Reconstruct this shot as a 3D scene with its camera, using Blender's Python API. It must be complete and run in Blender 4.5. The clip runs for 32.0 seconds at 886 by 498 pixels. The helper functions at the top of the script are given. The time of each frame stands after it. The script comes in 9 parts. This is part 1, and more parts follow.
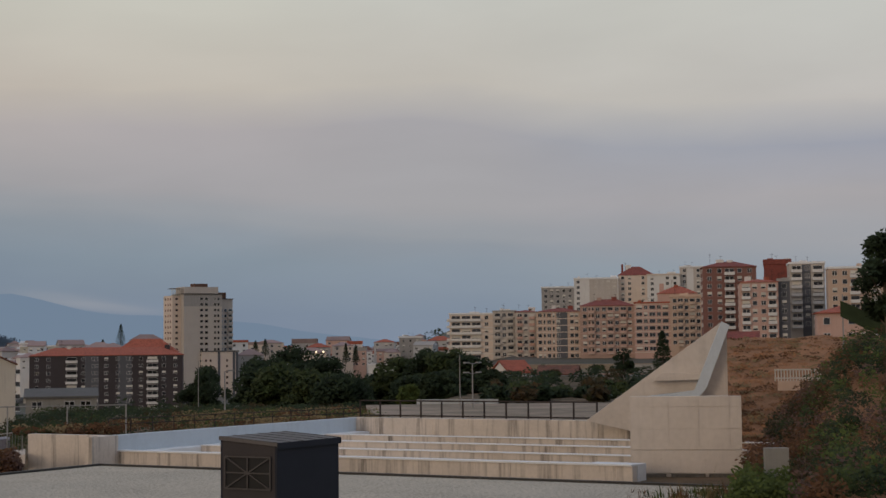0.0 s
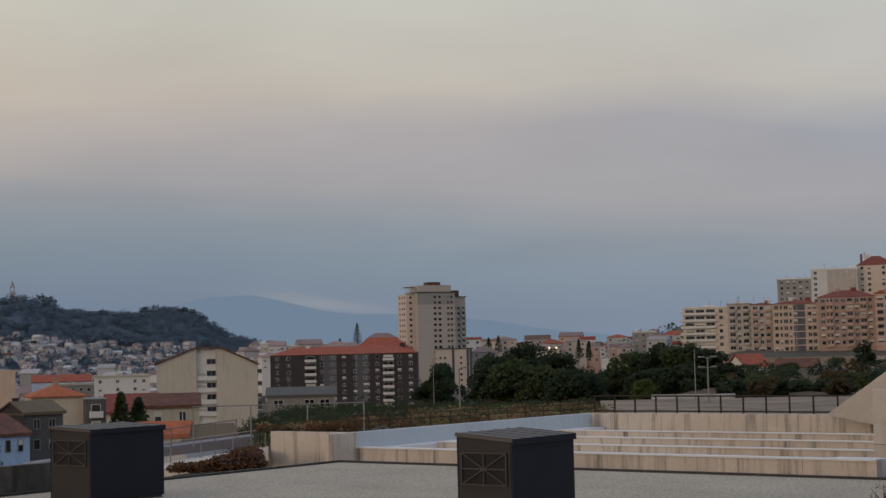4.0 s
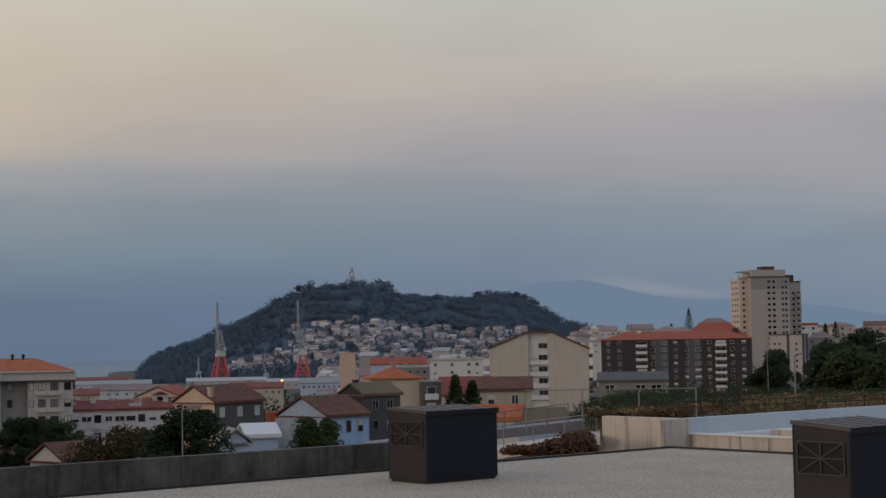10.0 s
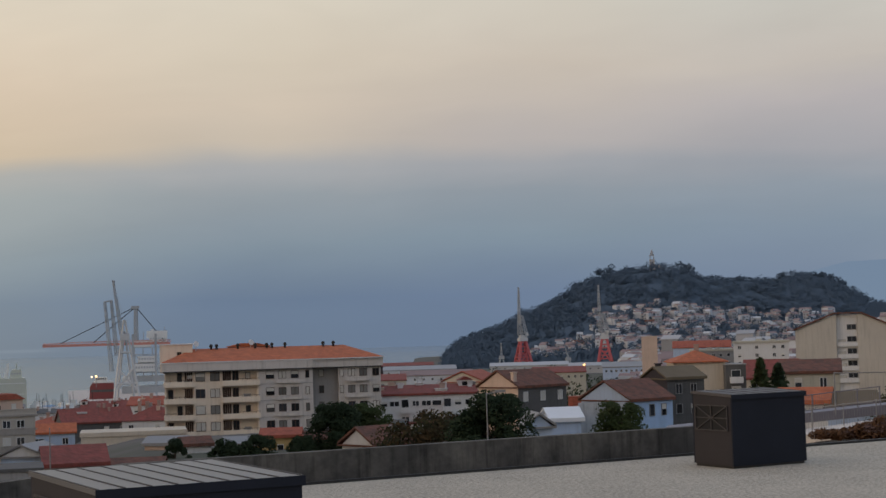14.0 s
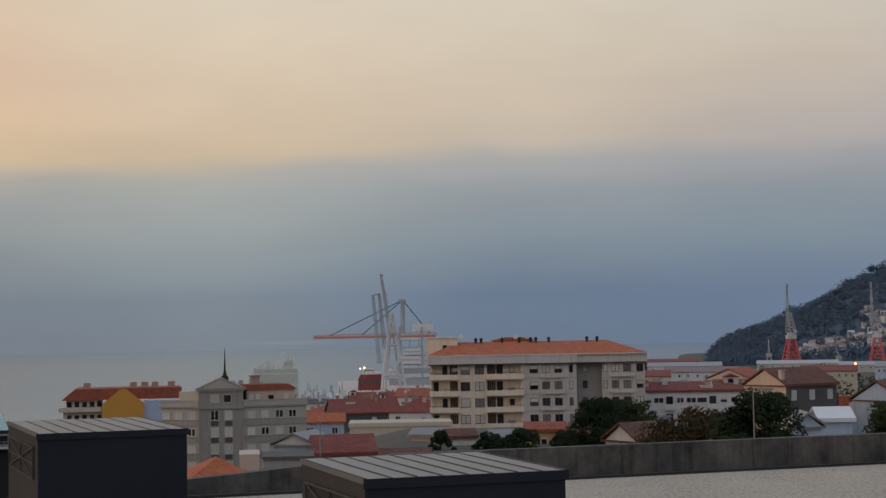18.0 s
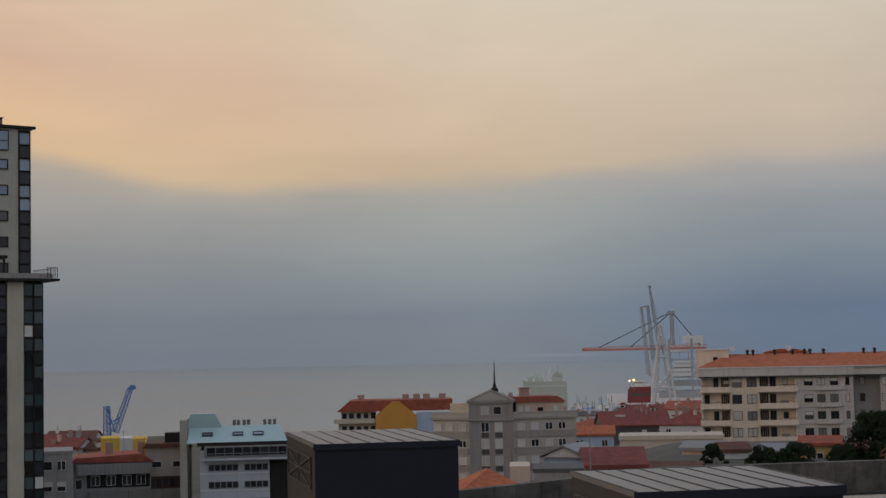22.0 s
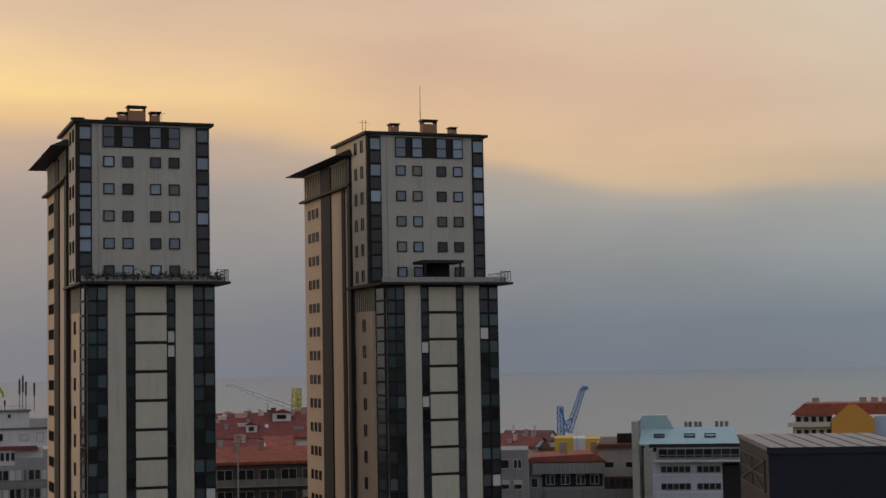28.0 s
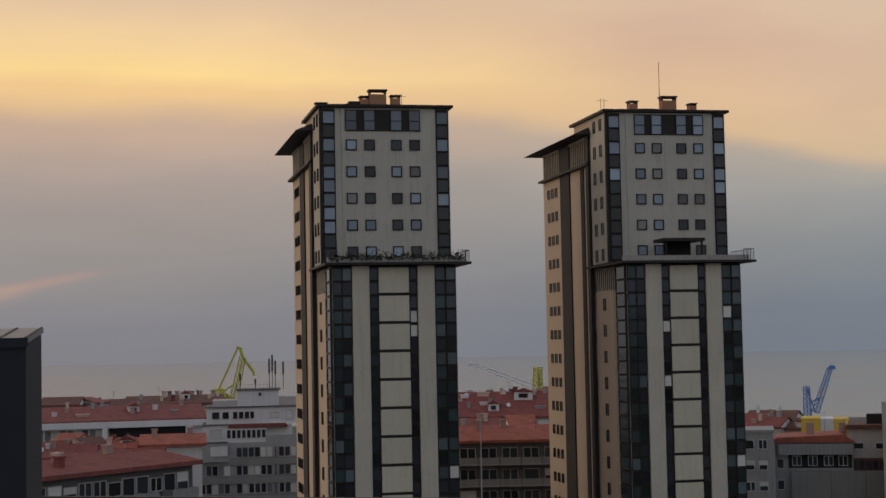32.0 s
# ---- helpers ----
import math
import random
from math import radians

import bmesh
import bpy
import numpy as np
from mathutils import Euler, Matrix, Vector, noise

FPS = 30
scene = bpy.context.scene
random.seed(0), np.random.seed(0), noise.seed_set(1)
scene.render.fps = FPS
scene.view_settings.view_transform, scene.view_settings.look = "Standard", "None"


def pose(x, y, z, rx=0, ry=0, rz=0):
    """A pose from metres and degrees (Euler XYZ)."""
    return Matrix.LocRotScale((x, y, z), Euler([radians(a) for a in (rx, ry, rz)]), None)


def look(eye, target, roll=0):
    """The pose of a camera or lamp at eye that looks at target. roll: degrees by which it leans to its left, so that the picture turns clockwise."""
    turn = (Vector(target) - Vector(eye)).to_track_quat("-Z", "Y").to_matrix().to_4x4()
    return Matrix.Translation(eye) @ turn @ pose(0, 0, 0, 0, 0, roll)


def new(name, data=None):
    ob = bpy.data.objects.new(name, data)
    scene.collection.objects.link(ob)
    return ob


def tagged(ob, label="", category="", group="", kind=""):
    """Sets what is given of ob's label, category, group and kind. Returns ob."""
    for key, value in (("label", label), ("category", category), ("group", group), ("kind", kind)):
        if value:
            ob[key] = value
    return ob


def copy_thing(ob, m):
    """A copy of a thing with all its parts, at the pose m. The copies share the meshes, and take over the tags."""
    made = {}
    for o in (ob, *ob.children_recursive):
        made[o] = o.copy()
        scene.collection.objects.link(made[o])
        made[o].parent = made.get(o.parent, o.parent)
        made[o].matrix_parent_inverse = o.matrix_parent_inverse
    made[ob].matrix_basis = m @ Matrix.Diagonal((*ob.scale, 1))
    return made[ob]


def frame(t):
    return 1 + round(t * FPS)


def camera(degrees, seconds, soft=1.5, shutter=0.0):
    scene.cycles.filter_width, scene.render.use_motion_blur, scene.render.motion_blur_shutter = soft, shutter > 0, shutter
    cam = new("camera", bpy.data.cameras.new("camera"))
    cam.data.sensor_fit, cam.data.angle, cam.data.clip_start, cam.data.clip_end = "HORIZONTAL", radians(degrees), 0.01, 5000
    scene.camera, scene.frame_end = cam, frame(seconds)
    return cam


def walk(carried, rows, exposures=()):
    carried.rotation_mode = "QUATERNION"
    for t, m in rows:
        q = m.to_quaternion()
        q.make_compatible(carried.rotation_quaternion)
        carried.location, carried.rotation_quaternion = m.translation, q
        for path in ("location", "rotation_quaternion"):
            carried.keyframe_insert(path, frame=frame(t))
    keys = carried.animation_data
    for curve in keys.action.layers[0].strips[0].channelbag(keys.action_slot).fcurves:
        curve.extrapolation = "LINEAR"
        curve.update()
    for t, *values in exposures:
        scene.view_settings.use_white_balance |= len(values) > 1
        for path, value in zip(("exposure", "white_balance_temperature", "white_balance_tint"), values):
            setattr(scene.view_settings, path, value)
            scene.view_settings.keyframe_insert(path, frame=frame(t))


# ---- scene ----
# The camera stands on a roof and turns slowly to its left: seconds, heading, tilt and lean in degrees.
EYE = 4.4
cam = camera(30.9, 32.0, soft=1.5)
TURNS = [
    (0, -37.60, 3.64, -0.63),
    (0.5, -36.26, 3.59, -0.51),
    (1, -35.05, 3.38, -0.77),
    (1.5, -34.22, 3.23, -0.94),
    (2, -33.35, 3.27, -0.99),
    (2.5, -32.29, 3.46, -0.78),
    (3, -31.47, 3.82, -1.33),
    (3.5, -30.58, 3.81, -1.40),
    (4, -29.35, 3.64, -1.38),
    (4.5, -28.28, 3.51, -1.40),
    (6.5, -25.34, 3.20, -1.48),
    (7, -24.20, 3.23, -1.68),
    (7.5, -23.03, 3.28, -1.80),
    (8, -21.88, 3.31, -1.54),
    (8.5, -20.74, 3.37, -1.48),
    (9, -19.69, 3.58, -1.38),
    (9.5, -18.85, 3.32, -1.38),
    (10, -17.55, 3.34, -0.98),
    (10.5, -16.91, 3.71, -1.46),
    (11, -15.83, 3.53, -1.17),
    (11.5, -14.46, 2.91, -1.14),
    (12, -13.26, 2.69, -1.43),
    (12.5, -11.67, 2.86, -1.44),
    (13, -9.81, 2.92, -1.98),
    (13.5, -8.13, 3.02, -1.85),
    (15.5, -3.99, 2.79, -1.32),
    (16, -2.80, 2.65, -1.21),
    (16.5, -1.41, 2.86, -1.39),
    (17, 0.00, 2.76, -1.03),
    (17.5, 1.15, 2.92, -0.97),
    (18, 2.58, 3.05, -0.96),
    (18.5, 3.49, 3.14, -0.95),
    (19, 4.33, 3.05, -1.18),
    (19.5, 6.10, 3.02, -1.23),
    (20, 7.65, 3.23, -1.14),
    (20.5, 8.90, 3.20, -1.29),
    (21, 9.84, 3.26, -1.35),
    (21.5, 11.16, 3.34, -1.25),
    (22, 12.12, 3.66, -1.14),
    (22.5, 12.88, 3.92, -0.95),
    (23, 13.88, 3.63, -1.67),
    (23.5, 15.71, 3.34, -2.08),
    (24, 17.33, 3.48, -2.38),
    (24.5, 19.16, 3.85, -2.22),
    (25, 20.18, 4.12, -1.35),
    (25.5, 21.74, 4.11, -1.75),
    (27.5, 26.85, 4.24, -0.91),
    (28, 28.08, 4.02, -1.05),
    (28.5, 29.30, 3.85, -0.72),
    (29, 30.26, 3.80, -0.72),
    (29.5, 31.26, 3.86, -0.63),
    (30, 32.18, 3.65, -0.58),
    (30.5, 33.50, 3.78, -0.45),
    (31, 34.63, 3.90, -0.82),
    (31.5, 35.71, 3.70, -0.77),
    (32, 36.66, 3.44, -1.14),
]
walk(cam, [(t, pose(0, 0, EYE, 90 + tilt, 0, yaw) @ pose(0, 0, 0, 0, 0, lean)) for t, yaw, tilt, lean in TURNS],
     [(0, 0, 6450, 10), (4, 0, 6400, 10), (8, -0.03, 6220, 10), (11, -0.09, 6200, 10), (13, 0.11, 6230, 10), (16, 0.1, 6350, 10.5), (18, 0.05, 6420, 11), (20, 0, 6500, 12), (22, -0.05, 6530, 12.5), (25, -0.05, 6560, 13), (32, -0.02, 6560, 13)])


# ---- light ----
def lin(r, g, b):
    """A colour given by its display values, 0 to 255."""
    return tuple((c / 12.92 if c <= 0.04045 else ((c + 0.055) / 1.055) ** 2.4) for c in (r / 255, g / 255, b / 255)) + (1,)


def node(tree, kind, inputs=(), **props):
    n = tree.nodes.new(kind)
    for k, v in props.items():
        setattr(n, k, v)
    for k, v in dict(inputs).items():
        if isinstance(v, bpy.types.NodeSocket):
            tree.links.new(v, n.inputs[k])
        else:
            n.inputs[k].default_value = v
    return n


def calc(tree, op, a, b=0.0, c=0.0):
    return node(tree, "ShaderNodeMath", {0: a, 1: b, 2: c}, operation=op).outputs[0]


def ramp(tree, fac, stops):
    n = node(tree, "ShaderNodeValToRGB", {"Fac": fac})
    els = n.color_ramp.elements
    while len(els) < len(stops):
        els.new(0.5)
    for e, (p, c) in zip(els, stops):
        e.position, e.color = p, c
    return n.outputs["Color"]


SUN_BEARING, SUN_HEIGHT = 100.0, 9.0


def make_sky():
    w = bpy.data.worlds.new("evening_sky")
    scene.world = w
    w.use_nodes = True
    tr = w.node_tree
    tr.nodes.clear()
    way = node(tr, "ShaderNodeTexCoord").outputs["Generated"]
    sep = node(tr, "ShaderNodeSeparateXYZ", {0: way}).outputs
    level = calc(tr, "MULTIPLY", calc(tr, "ARCSINE", sep[2]), 57.2958)
    bearing = calc(tr, "MULTIPLY", calc(tr, "ARCTAN2", calc(tr, "MULTIPLY", sep[0], -1.0), sep[1]), 57.2958)
    # soft unevenness of the cloud layers, long along the horizon
    flat = node(tr, "ShaderNodeCombineXYZ", {0: calc(tr, "MULTIPLY", bearing, 0.05), 1: calc(tr, "MULTIPLY", level, 0.2), 2: 3.7}).outputs[0]
    n1 = node(tr, "ShaderNodeTexNoise", {"Vector": flat, "Scale": 1.0, "Detail": 3.0, "Roughness": 0.5}).outputs[0]
    fine = node(tr, "ShaderNodeCombineXYZ", {0: calc(tr, "MULTIPLY", bearing, 0.2), 1: calc(tr, "MULTIPLY", level, 0.55), 2: 9.1}).outputs[0]
    n2 = node(tr, "ShaderNodeTexNoise", {"Vector": fine, "Scale": 1.0, "Detail": 3.0, "Roughness": 0.5}).outputs[0]
    wob = calc(tr, "ADD", calc(tr, "MULTIPLY", calc(tr, "SUBTRACT", n1, 0.5), 1.1), calc(tr, "MULTIPLY", calc(tr, "SUBTRACT", n2, 0.5), 0.7))
    lift = calc(tr, "ADD", level, calc(tr, "MULTIPLY", wob, calc(tr, "SMOOTH_MIN", 1.0, calc(tr, "MULTIPLY", calc(tr, "MAXIMUM", level, 0.0), 0.3), 0.2)))
    # by bearing: the levels of ten layers from the horizon to the zenith, and their colours
    layers = (
        (-52, (0, 1.4, 2.8, 3.3, 3.7, 5.5, 7.1, 8.6, 12.5, 30), "8793a3 8994a2 9298a2 969aa2 9c9da3 a7a3a6 9c9ea9 beb9b4 c6c6bf a8b6cc"),
        (-44, (0, 1.4, 2.8, 3.4, 3.8, 5.4, 7.4, 8.9, 12.5, 30), "828f9f 84919f 8c96a1 9398a1 999ba2 a4a1a5 9fa0a8 beb9b2 c6c5bd a8b6cc"),
        (-38, (0, 1.4, 2.9, 3.55, 3.9, 5.3, 8.2, 9.6, 12.5, 30), "7c899d 7d8b9d 8893a0 8f96a0 969aa1 a2a0a3 a5a2a5 beb8af c5c4bc a8b6cc"),
        (-29, (0, 1.4, 3.2, 4.2, 4.8, 5.9, 7.8, 9.2, 12.5, 30), "768499 79879a 828f9c 8c949e 979aa0 a3a0a3 aba5a6 c0b8ad c6c4b9 a8b6cc"),
        (-19, (0, 1.4, 3.4, 4.9, 5.6, 6.6, 7.9, 9, 12.5, 30), "6c7b92 707f94 7d8a98 8c949d 96999f a3a0a2 b2aaa7 bfb5aa c6c3b7 a8b6cc"),
        (-10, (0, 1.4, 3.5, 5.2, 6, 7.15, 8.3, 9.5, 12.5, 30), "67788f 687991 7c8a96 8d949b 9c9da0 b4aba5 c0b4a8 c7baaa cec7b7 a8b6cc"),
        (0, (0, 1.4, 3.4, 5.1, 5.85, 7.1, 8.2, 9.8, 12.5, 30), "68788c 66778d 7e8b96 91979b a2a2a2 c2b4a2 ccbca8 d1c3ae d6ccb9 a8b6cc"),
        (11, (0, 1.4, 2.6, 4.9, 5.55, 6.65, 7.5, 9.3, 12.3, 30), "78828b 798590 8c969b a0a4a1 a8a7a1 cbb79c d3bea3 d6c2a9 dbceb8 a8b6cc"),
        (21, (0, 1.2, 2.8, 4.8, 5.35, 6.45, 7.8, 10, 12.6, 30), "747d88 757f8a 868d92 9e9f9d aaa69e d5bb99 dcbd9c d9bba0 dac4a8 acb6c8"),
        (28, (0, 1, 3, 5.5, 6.5, 7.75, 8.8, 10.5, 12.8, 30), "767e89 777f8a 898d90 a4a09b b2a89b ddbc94 e0be98 d9b79d d9bea3 b2b6c0"),
        (36, (0, 0.9, 3.2, 6, 7.4, 8.75, 9.4, 10.8, 12.6, 30), "7b8089 7c8089 8e8e90 a59d96 bea997 eac593 f2cf97 e8c69c ddc0a1 b6b4ba"),
        (46, (0, 0.8, 3.2, 5.9, 7.6, 9.15, 9.8, 10.8, 12.5, 30), "808289 80828a 94908f a89b94 c8ad98 f4cc90 ffdc94 f6d49c e2c4a2 b8b4b6"),
    )
    around = calc(tr, "DIVIDE", calc(tr, "ADD", bearing, 60.0), 120.0)

    def across(values):
        out = ramp(tr, around, [((at + 60) / 120, v) for (at, _, _), v in zip(layers, values)])
        out.node.color_ramp.interpolation = "EASE"
        return out

    def hue(text):
        return lin(int(text[0:2], 16), int(text[2:4], 16), int(text[4:6], 16))
    col, below = None, None
    for k in range(10):
        here = across([hue(row.split()[k]) for _, _, row in layers])
        height = calc(tr, "MULTIPLY", across([(h[k] / 30,) * 3 + (1,) for _, h, _ in layers]), 30.0)
        if col is None:
            col = here
        else:
            t = calc(tr, "DIVIDE", calc(tr, "SUBTRACT", lift, below), calc(tr, "SUBTRACT", height, below))
            f = node(tr, "ShaderNodeMapRange", {"Value": t}, interpolation_type="SMOOTHSTEP" if k == 5 else "LINEAR").outputs[0]
            col = node(tr, "ShaderNodeMix", {0: f, 6: col, 7: here}, data_type="RGBA").outputs[2]
        below = height
    # single wisps of lit cloud low over the land and the sea
    for at, up, wide, tall, slant, share, tint in ((-25.7, 1.66, 1.7, 0.16, 0.1, 0.24, "a8a6a8"), (-24.2, 1.95, 1.5, 0.22, 0.12, 0.2, "a2a2a6"), (50.6, 2.45, 1.6, 0.15, -0.17, 0.3, "c89a88"), (52.5, 2.0, 1.2, 0.25, -0.17, 0.4, "c8a08c"), (8.0, -0.2, 1.1, 0.05, 0.0, 0.16, "a3adb5")):
        x = calc(tr, "DIVIDE", calc(tr, "SUBTRACT", bearing, at), wide)
        y = calc(tr, "DIVIDE", calc(tr, "SUBTRACT", calc(tr, "SUBTRACT", level, up), calc(tr, "MULTIPLY", calc(tr, "SUBTRACT", bearing, at), slant)), tall)
        r = calc(tr, "ADD", calc(tr, "MULTIPLY", x, x), calc(tr, "MULTIPLY", y, y))
        f = calc(tr, "MULTIPLY", calc(tr, "DIVIDE", share, calc(tr, "ADD", 1.0, calc(tr, "MULTIPLY", r, r))), calc(tr, "ADD", 0.5, n2))
        col = node(tr, "ShaderNodeMix", {0: f, 6: col, 7: hue(tint)}, data_type="RGBA").outputs[2]
    wisp = node(tr, "ShaderNodeCombineXYZ", {0: calc(tr, "MULTIPLY", bearing, 0.11), 1: calc(tr, "ADD", calc(tr, "MULTIPLY", lift, 0.42), calc(tr, "MULTIPLY", bearing, 0.02)), 2: 21.3}).outputs[0]
    n3 = node(tr, "ShaderNodeTexNoise", {"Vector": wisp, "Scale": 1.0, "Detail": 4.0, "Roughness": 0.5, "Distortion": 0.3}).outputs[0]
    tone = calc(tr, "ADD", 1.0, calc(tr, "MULTIPLY", calc(tr, "SUBTRACT", n3, 0.5), 0.2))
    col = node(tr, "ShaderNodeVectorMath", {0: col, 3: tone}, operation="SCALE").outputs[0]
    clear = node(tr, "ShaderNodeTexSky", sky_type="NISHITA", sun_disc=False, sun_elevation=radians(SUN_HEIGHT), sun_rotation=radians(-SUN_BEARING)).outputs[0]
    dim = node(tr, "ShaderNodeVectorMath", {0: clear, 3: 0.1}, operation="SCALE").outputs[0]
    both = node(tr, "ShaderNodeMix", {0: 0.96, 6: dim, 7: col}, data_type="RGBA").outputs[2]
    bg = node(tr, "ShaderNodeBackground", {"Color": both, "Strength": 1.0})
    tr.links.new(bg.outputs[0], node(tr, "ShaderNodeOutputWorld").inputs[0])


make_sky()
sun = new("sun", bpy.data.lights.new("sun", "SUN"))
sun.data.energy, sun.data.angle, sun.data.color = 0.5, radians(14), (1.0, 0.78, 0.58)
_b = radians(SUN_BEARING)
sun.matrix_world = look((-math.sin(_b) * 900, math.cos(_b) * 900, 900 * math.tan(radians(SUN_HEIGHT))), (0, 0, 0))


# ---- materials ----
def paint(name, rgb, rough=0.85, spread=0.12, scale=0.6, grain=14.0, bump=0.15, streaks=0.0, per_piece=0.0, metal=0.0, second=None, mix_scale=0.2, spec=0.5, speckle=0.0):
    """A surface in a base colour, mottled at two sizes, with fine relief; streaks: dark runs down the face; per_piece: how much pieces differ."""
    m = bpy.data.materials.new(name)
    m.use_nodes = True
    tr = m.node_tree
    bsdf = tr.nodes["Principled BSDF"]
    at = node(tr, "ShaderNodeNewGeometry").outputs["Position"]
    big = node(tr, "ShaderNodeTexNoise", {"Vector": at, "Scale": scale, "Detail": 5.0, "Roughness": 0.6}).outputs[0]
    small = node(tr, "ShaderNodeTexNoise", {"Vector": at, "Scale": grain, "Detail": 3.0}).outputs[0]
    v = calc(tr, "ADD", calc(tr, "MULTIPLY", calc(tr, "SUBTRACT", big, 0.5), spread * 2.4), calc(tr, "MULTIPLY", calc(tr, "SUBTRACT", small, 0.5), spread * 1.2))
    if streaks:
        run = node(tr, "ShaderNodeMapping", {"Vector": at, "Scale": (2.0, 2.0, 0.12)}).outputs[0]
        s = node(tr, "ShaderNodeTexNoise", {"Vector": run, "Scale": 1.0, "Detail": 4.0, "Roughness": 0.7}).outputs[0]
        v = calc(tr, "SUBTRACT", v, calc(tr, "MULTIPLY", calc(tr, "MAXIMUM", calc(tr, "SUBTRACT", s, 0.5), 0.0), streaks * 4))
    if speckle:
        dots = node(tr, "ShaderNodeTexNoise", {"Vector": at, "Scale": 9.0, "Detail": 4.0, "Roughness": 0.75}).outputs[0]
        v = calc(tr, "ADD", v, calc(tr, "MULTIPLY", calc(tr, "SUBTRACT", dots, 0.5), speckle * 3))
    if per_piece:
        rnd = node(tr, "ShaderNodeObjectInfo").outputs["Random"]
        v = calc(tr, "ADD", v, calc(tr, "MULTIPLY", calc(tr, "SUBTRACT", rnd, 0.5), per_piece * 2))
    base = (*rgb, 1)
    if second:
        patch = node(tr, "ShaderNodeTexNoise", {"Vector": at, "Scale": mix_scale, "Detail": 6.0, "Roughness": 0.65}).outputs[0]
        f = node(tr, "ShaderNodeMapRange", {"Value": patch, 1: 0.42, 2: 0.6}).outputs[0]
        base = node(tr, "ShaderNodeMix", {0: f, 6: base, 7: (*second, 1)}, data_type="RGBA").outputs[2]
    hsv = node(tr, "ShaderNodeHueSaturation", {"Color": base, "Value": calc(tr, "ADD", v, 1.0)})
    tr.links.new(hsv.outputs[0], bsdf.inputs["Base Color"])
    bsdf.inputs["Roughness"].default_value = rough
    bsdf.inputs["Metallic"].default_value = metal
    bsdf.inputs["Specular IOR Level"].default_value = spec
    if bump:
        tr.links.new(node(tr, "ShaderNodeBump", {"Height": small, "Strength": bump, "Distance": 0.02}).outputs[0], bsdf.inputs["Normal"])
    return m


def glazing(name, rgb, rough=0.08):
    m = bpy.data.materials.new(name)
    m.use_nodes = True
    tr = m.node_tree
    bsdf = tr.nodes["Principled BSDF"]
    rnd = node(tr, "ShaderNodeObjectInfo").outputs["Random"]
    hsv = node(tr, "ShaderNodeHueSaturation", {"Color": (*rgb, 1), "Value": calc(tr, "ADD", calc(tr, "MULTIPLY", rnd, 1.6), 0.4)})
    tr.links.new(hsv.outputs[0], bsdf.inputs["Base Color"])
    bsdf.inputs["Roughness"].default_value = rough
    bsdf.inputs["IOR"].default_value = 1.5
    return m


def roof_tiles(name, rgb, second):
    """Weathered clay tiles: courses across the slope, tiles that differ a little, lichen and soot in soft stains."""
    m = paint(name, rgb, 0.87, 0.2, 0.5, 5.0, 0.0, second=second, mix_scale=0.9)
    tr = m.node_tree
    bsdf = tr.nodes["Principled BSDF"]
    hsv = bsdf.inputs["Base Color"].links[0].from_node
    at = node(tr, "ShaderNodeTexCoord").outputs["Object"]
    sep = node(tr, "ShaderNodeSeparateXYZ", {0: at}).outputs
    course = calc(tr, "FRACT", calc(tr, "MULTIPLY", sep[2], 7.0))
    cell = node(tr, "ShaderNodeCombineXYZ", {0: calc(tr, "FLOOR", calc(tr, "MULTIPLY", calc(tr, "ADD", sep[0], sep[1]), 3.2)), 1: calc(tr, "FLOOR", calc(tr, "MULTIPLY", sep[2], 7.0)), 2: 0.0}).outputs[0]
    each = node(tr, "ShaderNodeTexWhiteNoise", {"Vector": cell}).outputs["Value"]
    old = hsv.inputs["Value"].links[0].from_socket
    tr.links.new(calc(tr, "ADD", old, calc(tr, "ADD", calc(tr, "MULTIPLY", calc(tr, "SUBTRACT", each, 0.5), 0.3), calc(tr, "MULTIPLY", calc(tr, "SUBTRACT", course, 0.5), 0.14))), hsv.inputs["Value"])
    tr.links.new(node(tr, "ShaderNodeBump", {"Height": course, "Strength": 0.3, "Distance": 0.03}).outputs[0], bsdf.inputs["Normal"])
    return m


